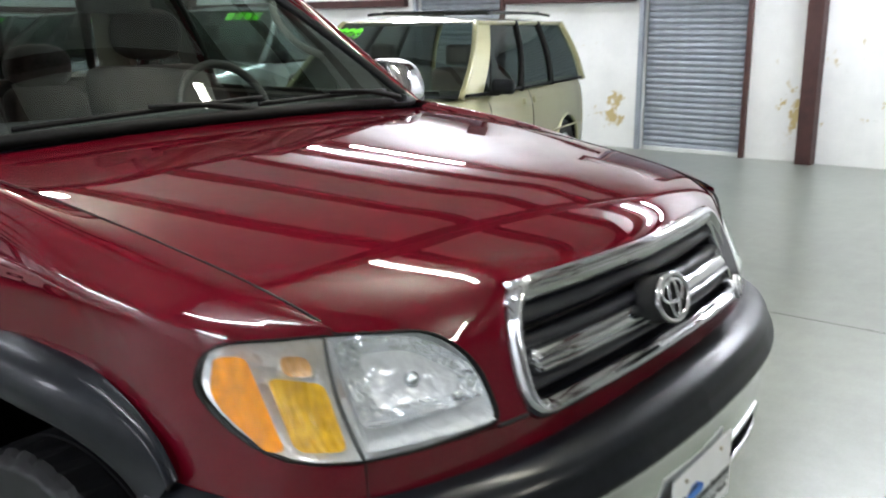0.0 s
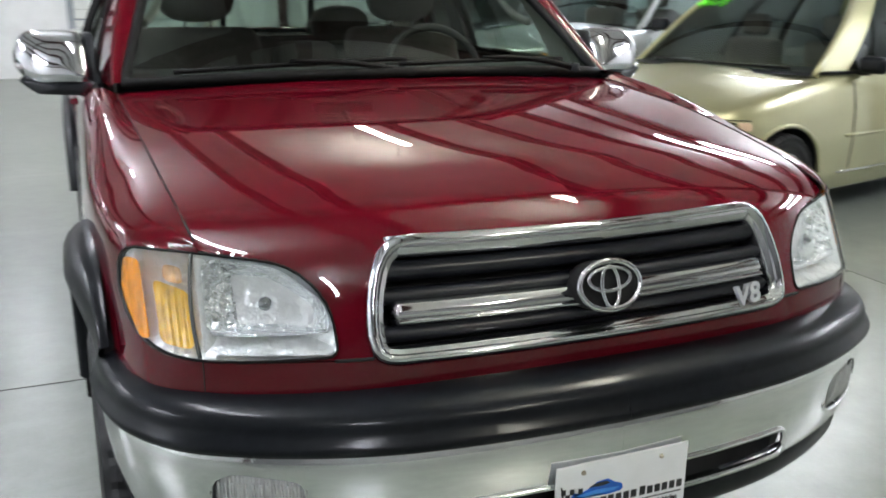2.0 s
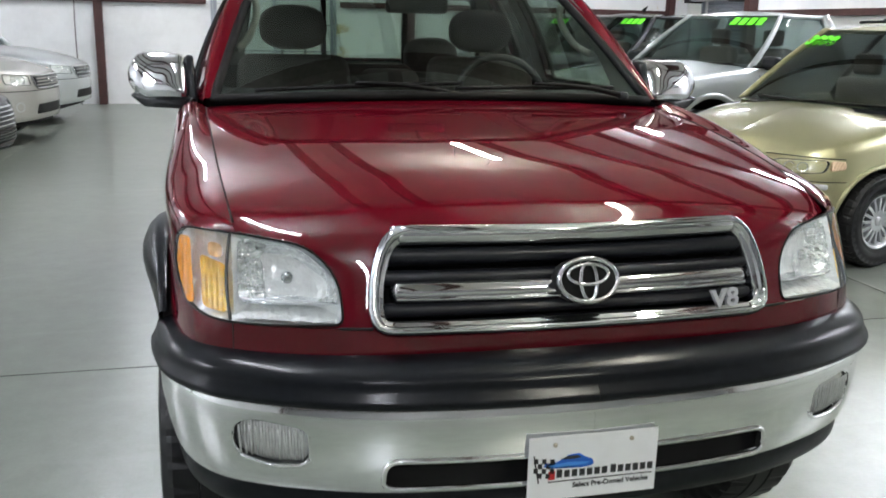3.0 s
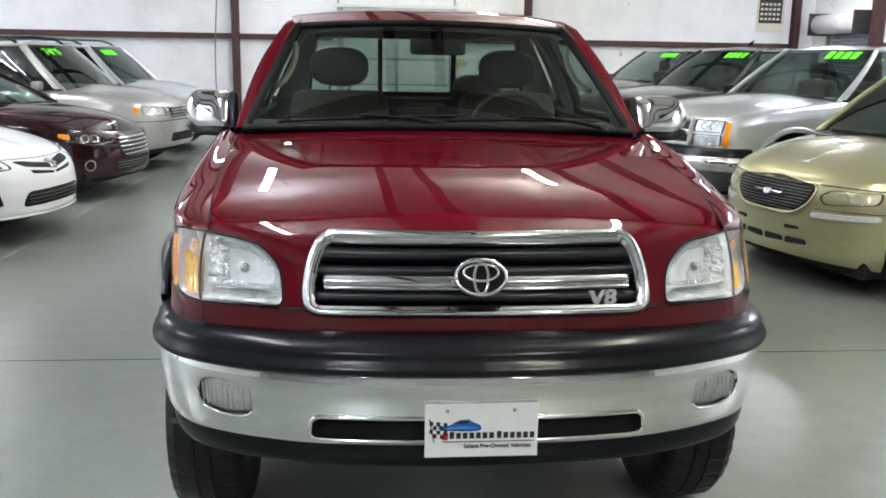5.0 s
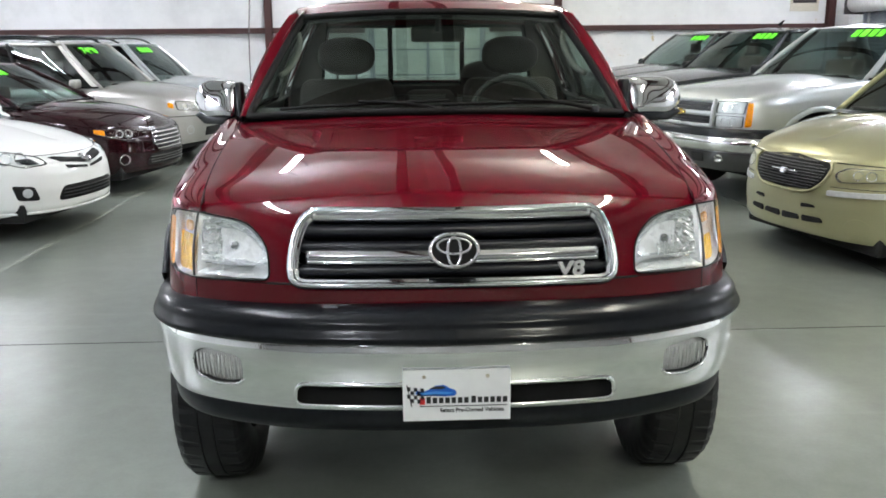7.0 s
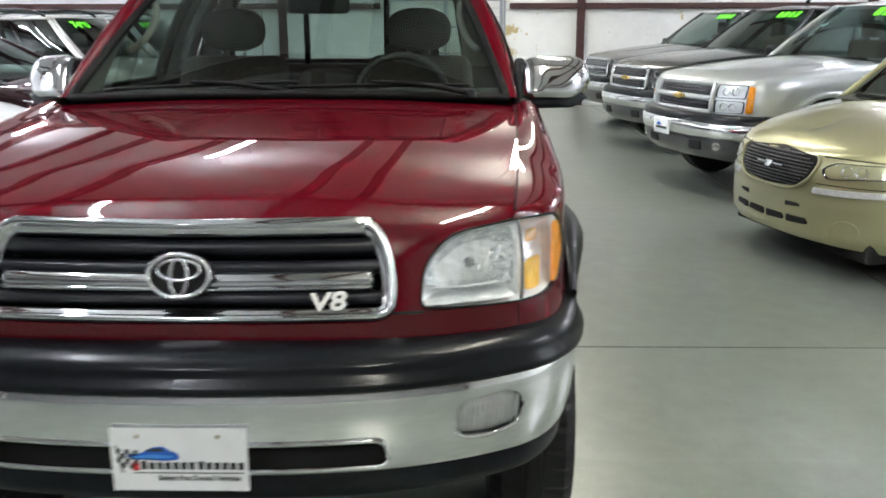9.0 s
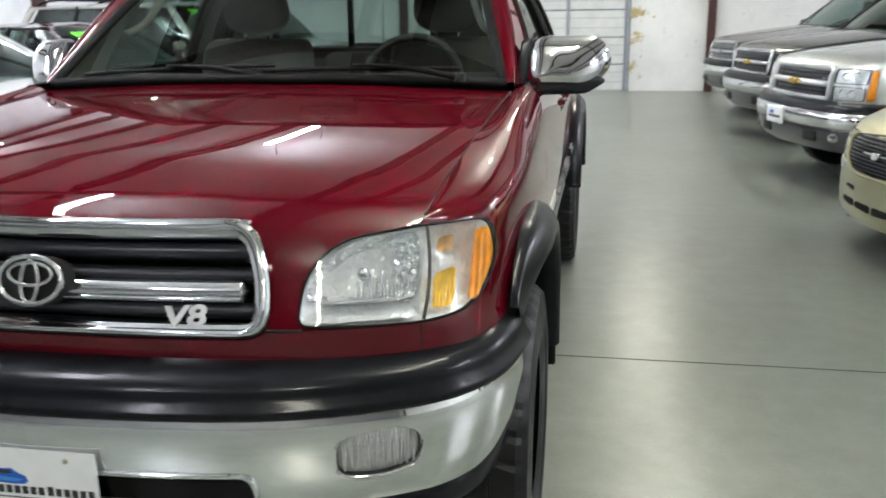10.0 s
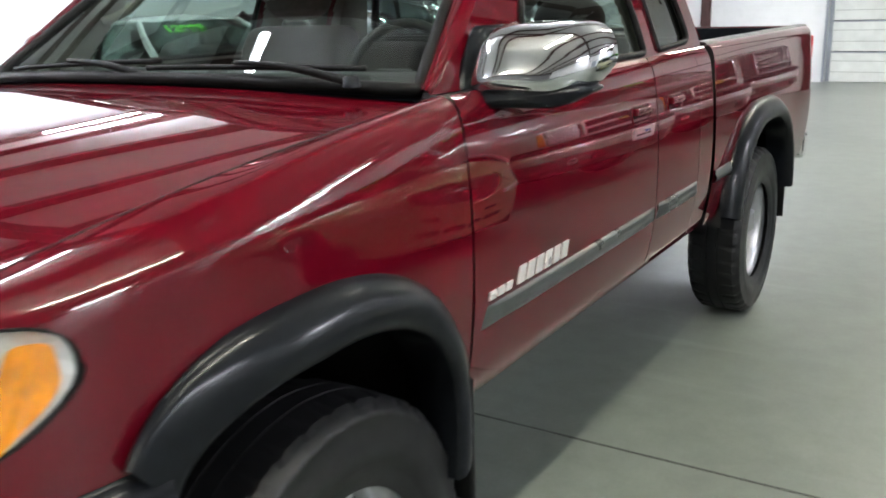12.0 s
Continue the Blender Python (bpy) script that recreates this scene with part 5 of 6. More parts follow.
for sgn in (1, -1):
    flare(ARC_O, (0.93, 0.39), sgn, tapered=True)
    flare(BEDARC, (4.15, 0.39), sgn)
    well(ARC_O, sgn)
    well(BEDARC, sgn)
    part("mud_flap", block(*sorted((sgn * 0.80, sgn * 0.978)), 1.335, 1.355, 0.415, 0.72, 0.009, 3), M_RUB, truck, "black mud flap")
    for y in (0.93, 4.15):
        wheel("wheel", 0.835, y, 0.403, 0.25, sgn, truck, dish=0.15)
part("underbody", block(-0.62, 0.62, 0.35, 5.3, 0.42, 0.60, 0.03), M_VOID, truck)
part("engine_bay", block(-0.5, 0.5, 0.3, 1.3, 0.45, 0.9, 0.03), M_VOID, truck)

# ---- inside the cab
dash = [[(0.79 * u, 1.40 + 0.10 * u * u + y, z) for y, z in ((0.0, 1.30), (0.15, 1.335), (0.35, 1.335), (0.46, 1.30), (0.48, 1.1), (0.45, 0.9))] for u in np.linspace(-1, 1, 20)]
sheet("dashboard", np.array(dash), M_DASH, truck, "grey dashboard")
part("cab_floor", block(-0.84, 0.84, 1.4, 3.27, 0.60, 0.66), M_DASH, truck)


def seat(xc, w, y0, head=True, ht=1.44):
    s = part("seat", block(xc - w / 2, xc + w / 2, y0 - 0.5, y0 + 0.05, 0.80, 0.98, 0.06, 3), M_SEAT, truck, "grey cloth seat", True)
    bm = block(xc - w / 2, xc + w / 2, y0 - 0.02, y0 + 0.14, 0.90, ht, 0.07, 5)
    for v in bm.verts:
        k = (v.co.z - 0.9) / 0.5
        v.co.y += 0.16 * k
        v.co.x = xc + (v.co.x - xc) * (1 - 0.14 * max(0, k - 0.55) * 2)
    part("backrest", bm, M_SEAT, s, smooth=True)
    if head:
        puff("headrest", (xc, y0 + 0.215, ht + 0.118), (0.15, 0.065, 0.098), M_SEAT, s)
        for dx in (-0.05, 0.05):
            tube("post", [(xc + dx, y0 + 0.2, ht - 0.02), (xc + dx, y0 + 0.21, ht + 0.06)], 0.007, M_CHROME, s, 8)


seat(-0.44, 0.56, 2.28)
seat(0.43, 0.56, 2.28)
seat(0.0, 0.30, 2.30, False, 1.38)
seat(-0.33, 0.62, 3.0, False, 1.32)
seat(0.36, 0.62, 3.0, True, 1.30)
t = np.linspace(0, 2 * np.pi, 36, endpoint=False)
sw = tube("steering_wheel", [(0.38 + 0.19 * math.cos(a), 1.96 + 0.07 * math.sin(a), 1.285 + 0.17 * math.sin(a)) for a in t], 0.015, M_DASH, truck, 8, True, "grey steering wheel")
part("boss", block(0.31, 0.45, 1.93, 1.97, 1.22, 1.33, 0.02), M_DASH, sw)
tube("spoke", [(0.2, 1.955, 1.285), (0.56, 1.955, 1.285)], 0.014, M_DASH, sw, 6)
tube("column", [(0.38, 1.96, 1.27), (0.38, 1.6, 1.15)], 0.04, M_DASH, sw, 10)
mm = part("inside_mirror", block(-0.10, 0.16, 2.04, 2.075, 1.625, 1.70, 0.02, 3), M_DASH, truck, "dark inside mirror", True)
tube("stem", [(0.03, 2.04, 1.68), (0.03, 1.99, 1.75)], 0.012, M_DASH, mm, 8)
# rear window in three panes
RWN = rounded([(-0.66, 1.36), (0.66, 1.36), (0.60, 1.735), (-0.60, 1.735)], 0.05)
rw = ring_patch("back_window", dense(RWN, 0.04), lambda a, b, off: np.array((a, 3.285 - 0.12 * (b - 1.33), b)), M_GLASS, truck, "sliding rear cab window", rings=3)
rw.visible_shadow = False
tube("rubber", [(a, 3.285 - 0.12 * (b - 1.33), b) for a, b in dense(RWN, 0.04)], 0.02, M_RUB, rw, 8, True)
for xx in (-0.22, 0.22):
    part("divider", block(xx - 0.014, xx + 0.014, 3.235, 3.26, 1.36, 1.735), M_RUB, rw)
for s in (1, -1):
    pts = [(s * x, 3.29 - 0.12 * (z - 1.33), z) for x, z in ((0.66, 1.34), (0.60, 1.76), (0.66, 1.78), (0.88, 1.34))]
    sheet("cab_rear_frame", np.array(pts).reshape(2, 2, 3), M_RED, truck)
for s in (1, -1):
    sheet("rear_trim", np.array([[(s * 0.65, 3.20, 1.34), (s * 0.59, 3.16, 1.78)], [(s * 0.85, 3.20, 1.34), (s * 0.64, 3.16, 1.78)]]), M_TRIM, truck, "beige rear pillar trim")
part("rear_bulkhead", block(-0.84, 0.84, 3.19, 3.21, 0.66, 1.36, 0.005), M_SEAT, truck, "grey cloth rear bulkhead")
part("window_header", block(-0.64, 0.64, 3.20, 3.25, 1.73, 1.80, 0.01), M_RED, truck)
part("window_ledge", block(-0.86, 0.86, 3.20, 3.27, 1.31, 1.372, 0.01), M_SEAT, truck, "grey cloth ledge")

# ---------------- parked vehicles ----------------
M_GOLD = car_paint("champagne gold paint", (0.39, 0.375, 0.215), 0.5, 0.6, 0.34)
M_SILV = car_paint("silver paint", (0.50, 0.53, 0.54), 0.4, 0.6, 0.33)
M_PEWT = car_paint("warm silver paint", (0.40, 0.39, 0.36), 0.4, 0.6, 0.33)
M_DGREY = car_paint("dark grey paint", (0.014, 0.015, 0.017), 0.4, 0.2, 0.4, 0.1, 1.42)
M_GREY = car_paint("graphite paint", (0.06, 0.06, 0.064), 0.4, 0.6, 0.32)
M_WHITE = car_paint("white paint", (0.88, 0.89, 0.88), 0.1, 0.0, 0.35)
M_MAROON = car_paint("dark maroon paint", (0.014, 0.0016, 0.003), 0.4, 0.1, 0.4, 0.05, 1.42)
M_CGLASS = glass("car window glass", (0.40, 0.48, 0.46), 0.95, 1.45, 0.0, 0.7)
M_PGLASS = glass("privacy window glass", (0.12, 0.14, 0.14), 0.9, 1.4, 0.0, 0.35)
M_GREEN = plain("fluorescent green marker", (0.16, 0.95, 0.03), 0.6, var=0.1)
M_GOLDB = plain("gold badge", (0.6, 0.42, 0.12), 0.18, 1.0)
M_CLEAR = fluted("pale lamp plastic", (0.8, 0.82, 0.82), 0.12, 0.3, 260)


M_PEACH = fluted("pale peach lamp plastic", (0.85, 0.62, 0.42), 0.15, 0.2, 200)


class Car:
    """One parked vehicle, nose at y = 0, facing -y."""

    def __init__(self, name, label, cat, sp, paint):
        self.sp, self.paint = sp, paint
        self.e = root(name, label, cat, "parked vehicles")
        L, W, r, tl = sp["L"], sp["W"], sp["round"], sp.get("tail", 0.25)
        self.out = spl([(0, 0), (W * 0.35, 0.02 * r), (W * 0.66, 0.10 * r), (W * 0.87, 0.26 * r), (W * 0.97, 0.55 * r), (W, 1.1), (W, L * 0.6), (W * 0.985, L - tl), (W * 0.9, L - tl * 0.3), (W * 0.5, L - 0.02), (0, L)], 220)
        d = np.linalg.norm(np.diff(self.out, axis=0), axis=1)
        self.arc = np.concatenate([[0], np.cumsum(d)])
        T = np.gradient(self.out, axis=0)
        N = np.stack([T[:, 1], -T[:, 0]], 1)
        self.nrm = N / np.linalg.norm(N, axis=1)[:, None]
        self.edge = spl(sp["edge"], 200)      # shoulder edge height along y
        self.body()
        self.glasshouse()
        for k, y in enumerate((sp["axle"], sp["axle"] + sp["wb"])):
            for s in (1, -1):
                wheel("wheel", W - 0.12, y, sp["R"], 0.22, s, self.e, None, sp.get("spokes", 7))

    def inset(self, f):
        return float(np.interp(f, (0, 0.14, 0.45, 0.72, 0.88, 0.96, 1), np.array((0.06, 0.012, 0.0, 0.012, 0.035, 0.065, 0.11)) * self.sp.get("soft", 1.0)))

    def at(self, u, z, off=0.0):
        """A point on the skin, u metres round from the middle of the nose, at height z."""
        s = 1 if u >= 0 else -1
        u = abs(u)
        p = np.array([np.interp(u, self.arc, self.out[:, k]) for k in (0, 1)])
        n = np.array([np.interp(u, self.arc, self.nrm[:, k]) for k in (0, 1)])
        ze, zb = np.interp(p[1], self.edge[:, 0], self.edge[:, 1]), self.sp["zb"]
        q = p + n * (off - self.inset(np.clip((z - zb) / (ze - zb), 0, 1)))
        return np.array((s * q[0], q[1], z))

    def body(self):
        sp = self.sp
        F = np.concatenate([np.linspace(0, 0.88, 22), np.linspace(0.91, 1, 6)])
        top = spl(sp["spine"], 200)
        rows = []
        L = sp["L"]
        for k, u in enumerate(self.arc):
            p = self.out[k]
            ze, zb = np.interp(p[1], self.edge[:, 0], self.edge[:, 1]), sp["zb"]
            zbk = zb + 0.05 * max(0, 1 - p[1] / 0.5)
            row = [self.at(u, zbk + f * (ze - zbk)) for f in F]
            ys = np.clip(p[1] + 0.35 * (1 - p[1] / L * 2), 0.2, L - 0.15)
            end = np.array((0, ys, np.interp(ys, top[:, 0], top[:, 1])))
            e = row[-1]
            for t in (0.06, 0.14, 0.28, 0.45, 0.65, 0.85, 1.0):
                q = e + (end - e) * t
                q[2] = e[2] + (end[2] - e[2]) * math.sin(t * math.pi / 2) ** 0.9 + 0.0
                row.append(q)
            rows.append(row)
        P = np.array(rows)
        C = (P[:-1, :-1] + P[1:, 1:]) / 2
        cut = np.zeros(C.shape[:2], bool)
        self.ra = sp["R"] * sp.get("arch", 1.17)
        for y in (sp["axle"], sp["axle"] + sp["wb"]):
            cut |= ((C[..., 1] - y) ** 2 + (C[..., 2] - sp["R"]) ** 2 < self.ra**2) & (C[..., 0] > 0.6 * sp["W"])
        if sp.get("bed"):
            a, b = sp["bed"]
            cut |= (C[..., 1] > a) & (C[..., 1] < b) & (C[..., 0] < sp["W"] - 0.14) & (C[..., 2] > 0.8)
        self.b = sheet("body", P, self.paint, self.e, "", keep=~cut, both=True)
        for y in (sp["axle"], sp["axle"] + sp["wb"]):
            for s in (1, -1):
                t = np.linspace(math.pi * 0.98, 0.02 * math.pi, 30)
                arc = [(y + self.ra * math.cos(a), sp["R"] + self.ra * math.sin(a)) for a in t]
                W = sp["W"]
                pts = [(s * (self.at(np.interp(yy, self.out[20:150, 1], self.arc[20:150]), max(z, sp["zb"]))[0] - 0.004), yy, z) for yy, z in arc]
                sheet("wheel_well", np.array([[(x - s * 0.012, yy, z) for x, yy, z in pts], [(x - s * 0.05, yy, z) for x, yy, z in pts], [(s * W * 0.45, yy, z) for x, yy, z in pts]]), M_VOID, self.b)
                tube("arch_lip", pts, 0.018 * sp.get("lip", 1.0), sp.get("lipmat", self.paint), self.b, 8)
        part("underbody", block(-sp["W"] * 0.8, sp["W"] * 0.8, 0.25, L - 0.2, sp["zb"] - 0.05, sp["zb"] + 0.12, 0.03), M_VOID, self.e)

    def glasshouse(self):
        sp = self.sp
        W = sp["W"]
        g = sp["house"]       # base and top of front and rear, roof height, belt height
        yb, yt, rt, rb, zr, zbelt, tum = g
        wb, wt = W - 0.07, W - 0.07 - tum
        self.g = g

        def pt(a, t, off=0.0):
            """a runs from the middle of the windscreen (0) by the pillars (1, 2) to the middle of the back (3)."""
            def ringp(w, y0, y1, bow):
                if a <= 1:
                    return np.array((w * a * 0.93, y0 + bow * a * a))
                if a <= 2:
                    k = a - 1
                    return np.array((w * (0.93 + 0.07 * min(1, k * 8)), y0 + bow + (y1 - y0 - bow) * k))
                return np.array((w * (1 - 0.06 * (a - 2)) * (3 - a), y1 + 0.03 * (a - 2)))
            A, B = ringp(wb, yb, rb, 0.16), ringp(wt, yt, rt, 0.10)
            q = A + (B - A) * t
            bul = 0.03 * math.sin(math.pi * t)
            x = q[0] + (bul + off if 1 <= a <= 2 else 0)
            y = q[1] - (bul + off if a < 1 else 0) + (bul + off if a > 2 else 0)
            return np.array((x, y, zbelt + (zr - zbelt) * t))

        self.pt = pt
        A = np.concatenate([np.linspace(0, 1, 14), np.linspace(1, 2, 30)[1:], np.linspace(2, 3, 10)[1:]])
        P = np.array([[pt(a, t) for t in np.linspace(0, 1, 12)] for a in A])
        for s in (1, -1):
            ws_ = sheet("window_band", P[13:43] * (s, 1, 1), sp.get("side_glass", M_CGLASS), self.e, "dark tinted side glass", flip=s < 0)
            ws_.visible_shadow = False
        w2 = sheet("windscreen", np.concatenate([P[:14][::-1] * (-1, 1, 1), P[1:14]]), M_CGLASS, self.e, "tinted windscreen")
        w3 = sheet("rear_screen", np.concatenate([P[42:], (P[42:-1] * (-1, 1, 1))[::-1]]), M_CGLASS, self.e, "tinted rear screen")
        w2.visible_shadow = w3.visible_shadow = False
        # roof
        ring = [pt(a, 1.0) for a in A]
        rr = []
        for q in ring:
            c = np.array((0, np.clip(q[1] + 0.25 * (1 if q[1] < (yt + rt) / 2 else -1), yt + 0.2, rt - 0.2), zr + 0.055))
            rr.append([q + (c - q) * t + np.array((0, 0, (0.055 * math.sin(t * math.pi / 2) - 0.055 * t))) for t in (-0.012, 0.0, 0.05, 0.12, 0.25, 0.5, 0.75, 1.0)])
        sheet("roof", np.array(rr), self.paint, self.e, both=True)
        # pillars and belt
        for s in (1, -1):
            for a, r0 in [(1.0, 0.026)] + [(q, 0.03) for q in sp["pillars"]] + [(2.0, sp.get("cp", 0.06))]:
                m = self.paint if a in (1.0, 2.0) or sp.get("paintpillars") else M_RUB
                tube("pillar", [pt(a, t, 0.004) * (s, 1, 1) for t in np.linspace(-0.03, 1.0, 12)], r0, m, self.e, 8)
            tube("roof_rail", [pt(a, 0.985, 0.0) * (s, 1, 1) for a in np.linspace(1, 2, 20)], 0.022, self.paint, self.e, 8)
            tube("belt_trim", [pt(a, 0.0, 0.012) * (s, 1, 1) for a in np.linspace(1.0, 2, 24)], 0.014, M_RUB, self.e, 6)
            # door mirror
            c = pt(sp.get("mirror_at", 1.08), 0.08, 0.12) * (s, 1, 1)
            bm = block(c[0] - 0.10, c[0] + 0.10, c[1] - 0.07, c[1] + 0.03, c[2] - 0.055, c[2] + 0.07, 0.048, 5)
            mr = part("door_mirror", bm, sp.get("mirror", self.paint), self.e, "", True)
            tube("arm", [c + np.array((-s * 0.14, 0.0, -0.05)), c + np.array((-s * 0.04, 0, -0.045))], 0.025, M_BLACK, mr, 8)
            for a0, a1 in ((1.0, 1.0 + sp.get("apanel", 0.035)), (2.0 - sp.get("dpanel", 0.05), 2.0)):
                sheet("pillar_panel", np.array([[pt(a, t, 0.007) * (s, 1, 1) for t in np.linspace(-0.02, 1.0, 14)] for a in np.linspace(a0, a1, 6)]), self.paint, self.e, flip=s < 0)
        tube("wiper", [pt(a, 0.05, 0.02) * (sg, 1, 1) for sg, a in [(-1, 0.75), (-1, 0.4), (-1, 0.1), (1, 0.15)]], 0.01, M_RUB, self.e, 6)
        tube("wiper", [pt(a, 0.05, 0.02) for a in (0.1, 0.4, 0.8)], 0.01, M_RUB, self.e, 6)
        sheet("cowl", np.array([[pt(a, 0.0) * (s, 1, 1) + np.array((0, dy, 0.004 + dz)) for dy, dz in ((-0.10, -0.018), (0.03, 0.002))] for s, a in [(-1, q) for q in np.linspace(1, 0, 12)] + [(1, q) for q in np.linspace(0, 1, 12)[1:]]]), M_BLACK, self.e)
        # seats inside
        for s in (1, -1):
            y0 = yt + 0.25
            st = part("seat", block(s * 0.38 - 0.24, s * 0.38 + 0.24, y0, y0 + 0.18, zbelt - 0.4, zbelt + 0.18, 0.06, 2), M_SEAT, self.e, "grey seat", True)
            part("headrest", block(s * 0.38 - 0.12, s * 0.38 + 0.12, y0 + 0.05, y0 + 0.15, zbelt + 0.2, zbelt + 0.38, 0.04, 2), M_SEAT, st, "", True)
        part("interior", block(-W * 0.8, W * 0.8, yb + 0.2, rb - 0.1, zbelt - 0.5, zbelt - 0.42), M_DASH, self.e)
        part("dashboard", block(-W * 0.82, W * 0.82, yb + 0.12, yb + 0.55, zbelt - 0.25, zbelt + 0.015, 0.05), M_DASH, self.e)

    def patch(self, name, poly, mat, label="", off=0.008, depth=0.02, bowl=0.0, side=(1, -1), r=0.02, parent=None, rings=4):
        for s in side:
            P = dense(rounded(poly, r), 0.03)
            ring_patch(name, P, lambda a, b, o, s=s: self.at(a, b, o) * (s, 1, 1), mat, parent or self.e, label, rings, bowl, depth, off)

    def lamp(self, name, poly, label, r=0.02, deep=0.02):
        for s in (1, -1):
            P = dense(rounded(poly, r), 0.025)
            fn = lambda a, b, o, s=s: self.at(a, b, o) * (s, 1, 1)
            h = ring_patch(name, P, fn, M_CBOWL, self.e, label, 5, deep, 0.02, 0.004, 3.0)
            ring_patch("lens", P, fn, M_LENS, h, "clear lens", 3, 0.0, 0.0, 0.010)
            tube("rim", [fn(a, b, 0.004) for a, b in P], 0.0022, M_MOULD, h, 6, True)
            c = np.mean(P, axis=0)
            w = (np.max(P, axis=0) - np.min(P, axis=0)).min() * 0.36
            for k in (-0.9, 0.9):
                O = [(c[0] + k * w * 1.3 + w * math.cos(t), c[1] + w * 0.9 * math.sin(t)) for t in np.linspace(0, 6.28, 17)[:-1]]
                ring_patch("bulb_bowl", O, fn, M_BOWL2, h, "", 5, 0.018, 0.0, 0.007)

    def bar(self, name, u0, u1, z, h, mat, off=0.012, label="", n=24, par=None):
        prof = ((-0.5, -0.02), (-0.5, off * 0.6), (-0.25, off), (0.25, off), (0.5, off * 0.6), (0.5, -0.02))
        return sheet(name, np.array([[self.at(u, z + a * h, o) for u in np.linspace(u0, u1, n)] for a, o in prof]), mat, par or self.e, label)

    def line(self, name, pts, r, mat, off=0.0, label="", side=(1, -1)):
        for s in side:
            tube(name, [self.at(u, z, off) * (s, 1, 1) for u, z in pts], r, mat, self.e, 6, label=label)

    def u_of(self, y):
        return float(np.interp(y, self.out[30:170, 1], self.arc[30:170]))

    def doors(self, ys, z0, z1, handles):
        for y in ys:
            self.line("door_gap", [(self.u_of(y), z) for z in np.linspace(z0, z1, 10)], 0.005, M_VOID, 0.0005)
        for y, z in handles:
            u = self.u_of(y)
            self.patch("handle", [(u - 0.09, z - 0.03), (u + 0.09, z - 0.03), (u + 0.09, z + 0.03), (u - 0.09, z + 0.03)], self.sp.get("hmat", self.paint), "", 0.022, 0.03, 0.0, r=0.02)

    def price(self, text, a0, t0, size, bars=False):
        """Green figures on the windscreen."""
        s = 1 if a0 >= 0 else -1
        c = self.pt(abs(a0), t0, 0.012) * (s, 1, 1)
        e1, e2 = self.pt(abs(a0), t0 - 0.1), self.pt(abs(a0), t0 + 0.1)
        lean = math.degrees(math.atan2(e2[2] - e1[2], e2[1] - e1[1]))
        m = Matrix.Translation(c) @ pose(0, 0, 0, lean, 0, s * 14 * abs(a0))
        if bars:
            pr = None
            for k in range(4):
                bm = block(-size * 0.24, size * 0.24, -size * 0.4, size * 0.4, 0, 0.004)
                bm.transform(m @ Matrix.Translation(((k - 1.5) * size * 0.62, 0, 0)))
                part("price_bar", bm, M_GREEN, self.e, "green price marking")
        else:
            words("price", text, size, m, M_GREEN, self.e, 0.003, "green price figures", 0.008)

    def put(self, x, y, rz):
        self.e.matrix_world = pose(x, y, 0, 0, 0, rz)
        return self


def plate_on(c, z, u=0.0, off=0.03):
    c.patch("dealer_plate", [(u - 0.15, z - 0.075), (u + 0.15, z - 0.075), (u + 0.15, z + 0.075), (u - 0.15, z + 0.075)], M_PLATE, "white dealer plate", off, 0.01, side=(1,), r=0.006)
    c.patch("plate_mark", [(u - 0.09, z + 0.005), (u + 0.0, z + 0.005), (u - 0.015, z + 0.035), (u - 0.07, z + 0.03)], M_BLUE, "blue mark on the plate", off + 0.004, 0.002, side=(1,), r=0.01)
    c.patch("plate_writing", [(u - 0.10, z - 0.028), (u + 0.11, z - 0.028), (u + 0.11, z - 0.006), (u - 0.10, z - 0.006)], M_GREY, "grey bar of writing", off + 0.004, 0.002, side=(1,), r=0.004)


# --- gold minivan
van = Car("minivan", "champagne gold minivan parked nose-out with a green price", "minivan",
          dict(L=4.48, W=0.96, round=1.25, zb=0.19, R=0.33, axle=0.75, wb=2.75, spokes=16, soft=1.15, tail=0.5,
               edge=[(0, 0.80), (0.3, 0.86), (0.8, 0.97), (1.3, 1.04), (2.5, 1.06), (4.0, 1.08), (4.48, 1.06)],
               spine=[(0, 0.83), (0.25, 0.87), (0.6, 0.98), (0.98, 1.06), (2, 1.07), (4.48, 1.07)],
               house=(0.98, 1.74, 3.98, 4.19, 1.62, 1.05, 0.20), pillars=(1.38, 1.66), mirror=M_BLACK, mirror_at=1.14, cp=0.035, apanel=0.10, dpanel=0.035, side_glass=M_PGLASS), M_GOLD)
van.patch("grille", [(0, 0.553), (0.29, 0.570), (0.385, 0.640), (0.43, 0.735), (0.40, 0.772), (0, 0.798), (-0.40, 0.772), (-0.43, 0.735), (-0.385, 0.640), (-0.29, 0.570)], M_VOID, "black grille with fine bars and a winged badge", 0.006, 0.02, side=(1,), r=0.02)
for k in range(10):
    z = 0.576 + k * 0.0215
    w = float(np.interp(z, (0.575, 0.64, 0.73, 0.78), (0.28, 0.37, 0.41, 0.28)))
    van.bar("grille_bar", -w, w, z, 0.008, M_GRIL, 0.014)
van.bar("badge_wing", -0.15, 0.15, 0.68, 0.018, M_CHROME, 0.022, "winged chrome badge")
van.patch("badge", [(-0.035, 0.655), (0.035, 0.655), (0.042, 0.70), (-0.042, 0.70)], M_CHROME, "", 0.03, 0.01, side=(1,), r=0.02)
van.line("grille_trim", spl([(0, 0.545), (0.28, 0.560), (0.395, 0.630), (0.445, 0.735), (0.41, 0.780)], 24), 0.010, M_GOLD, 0.010)
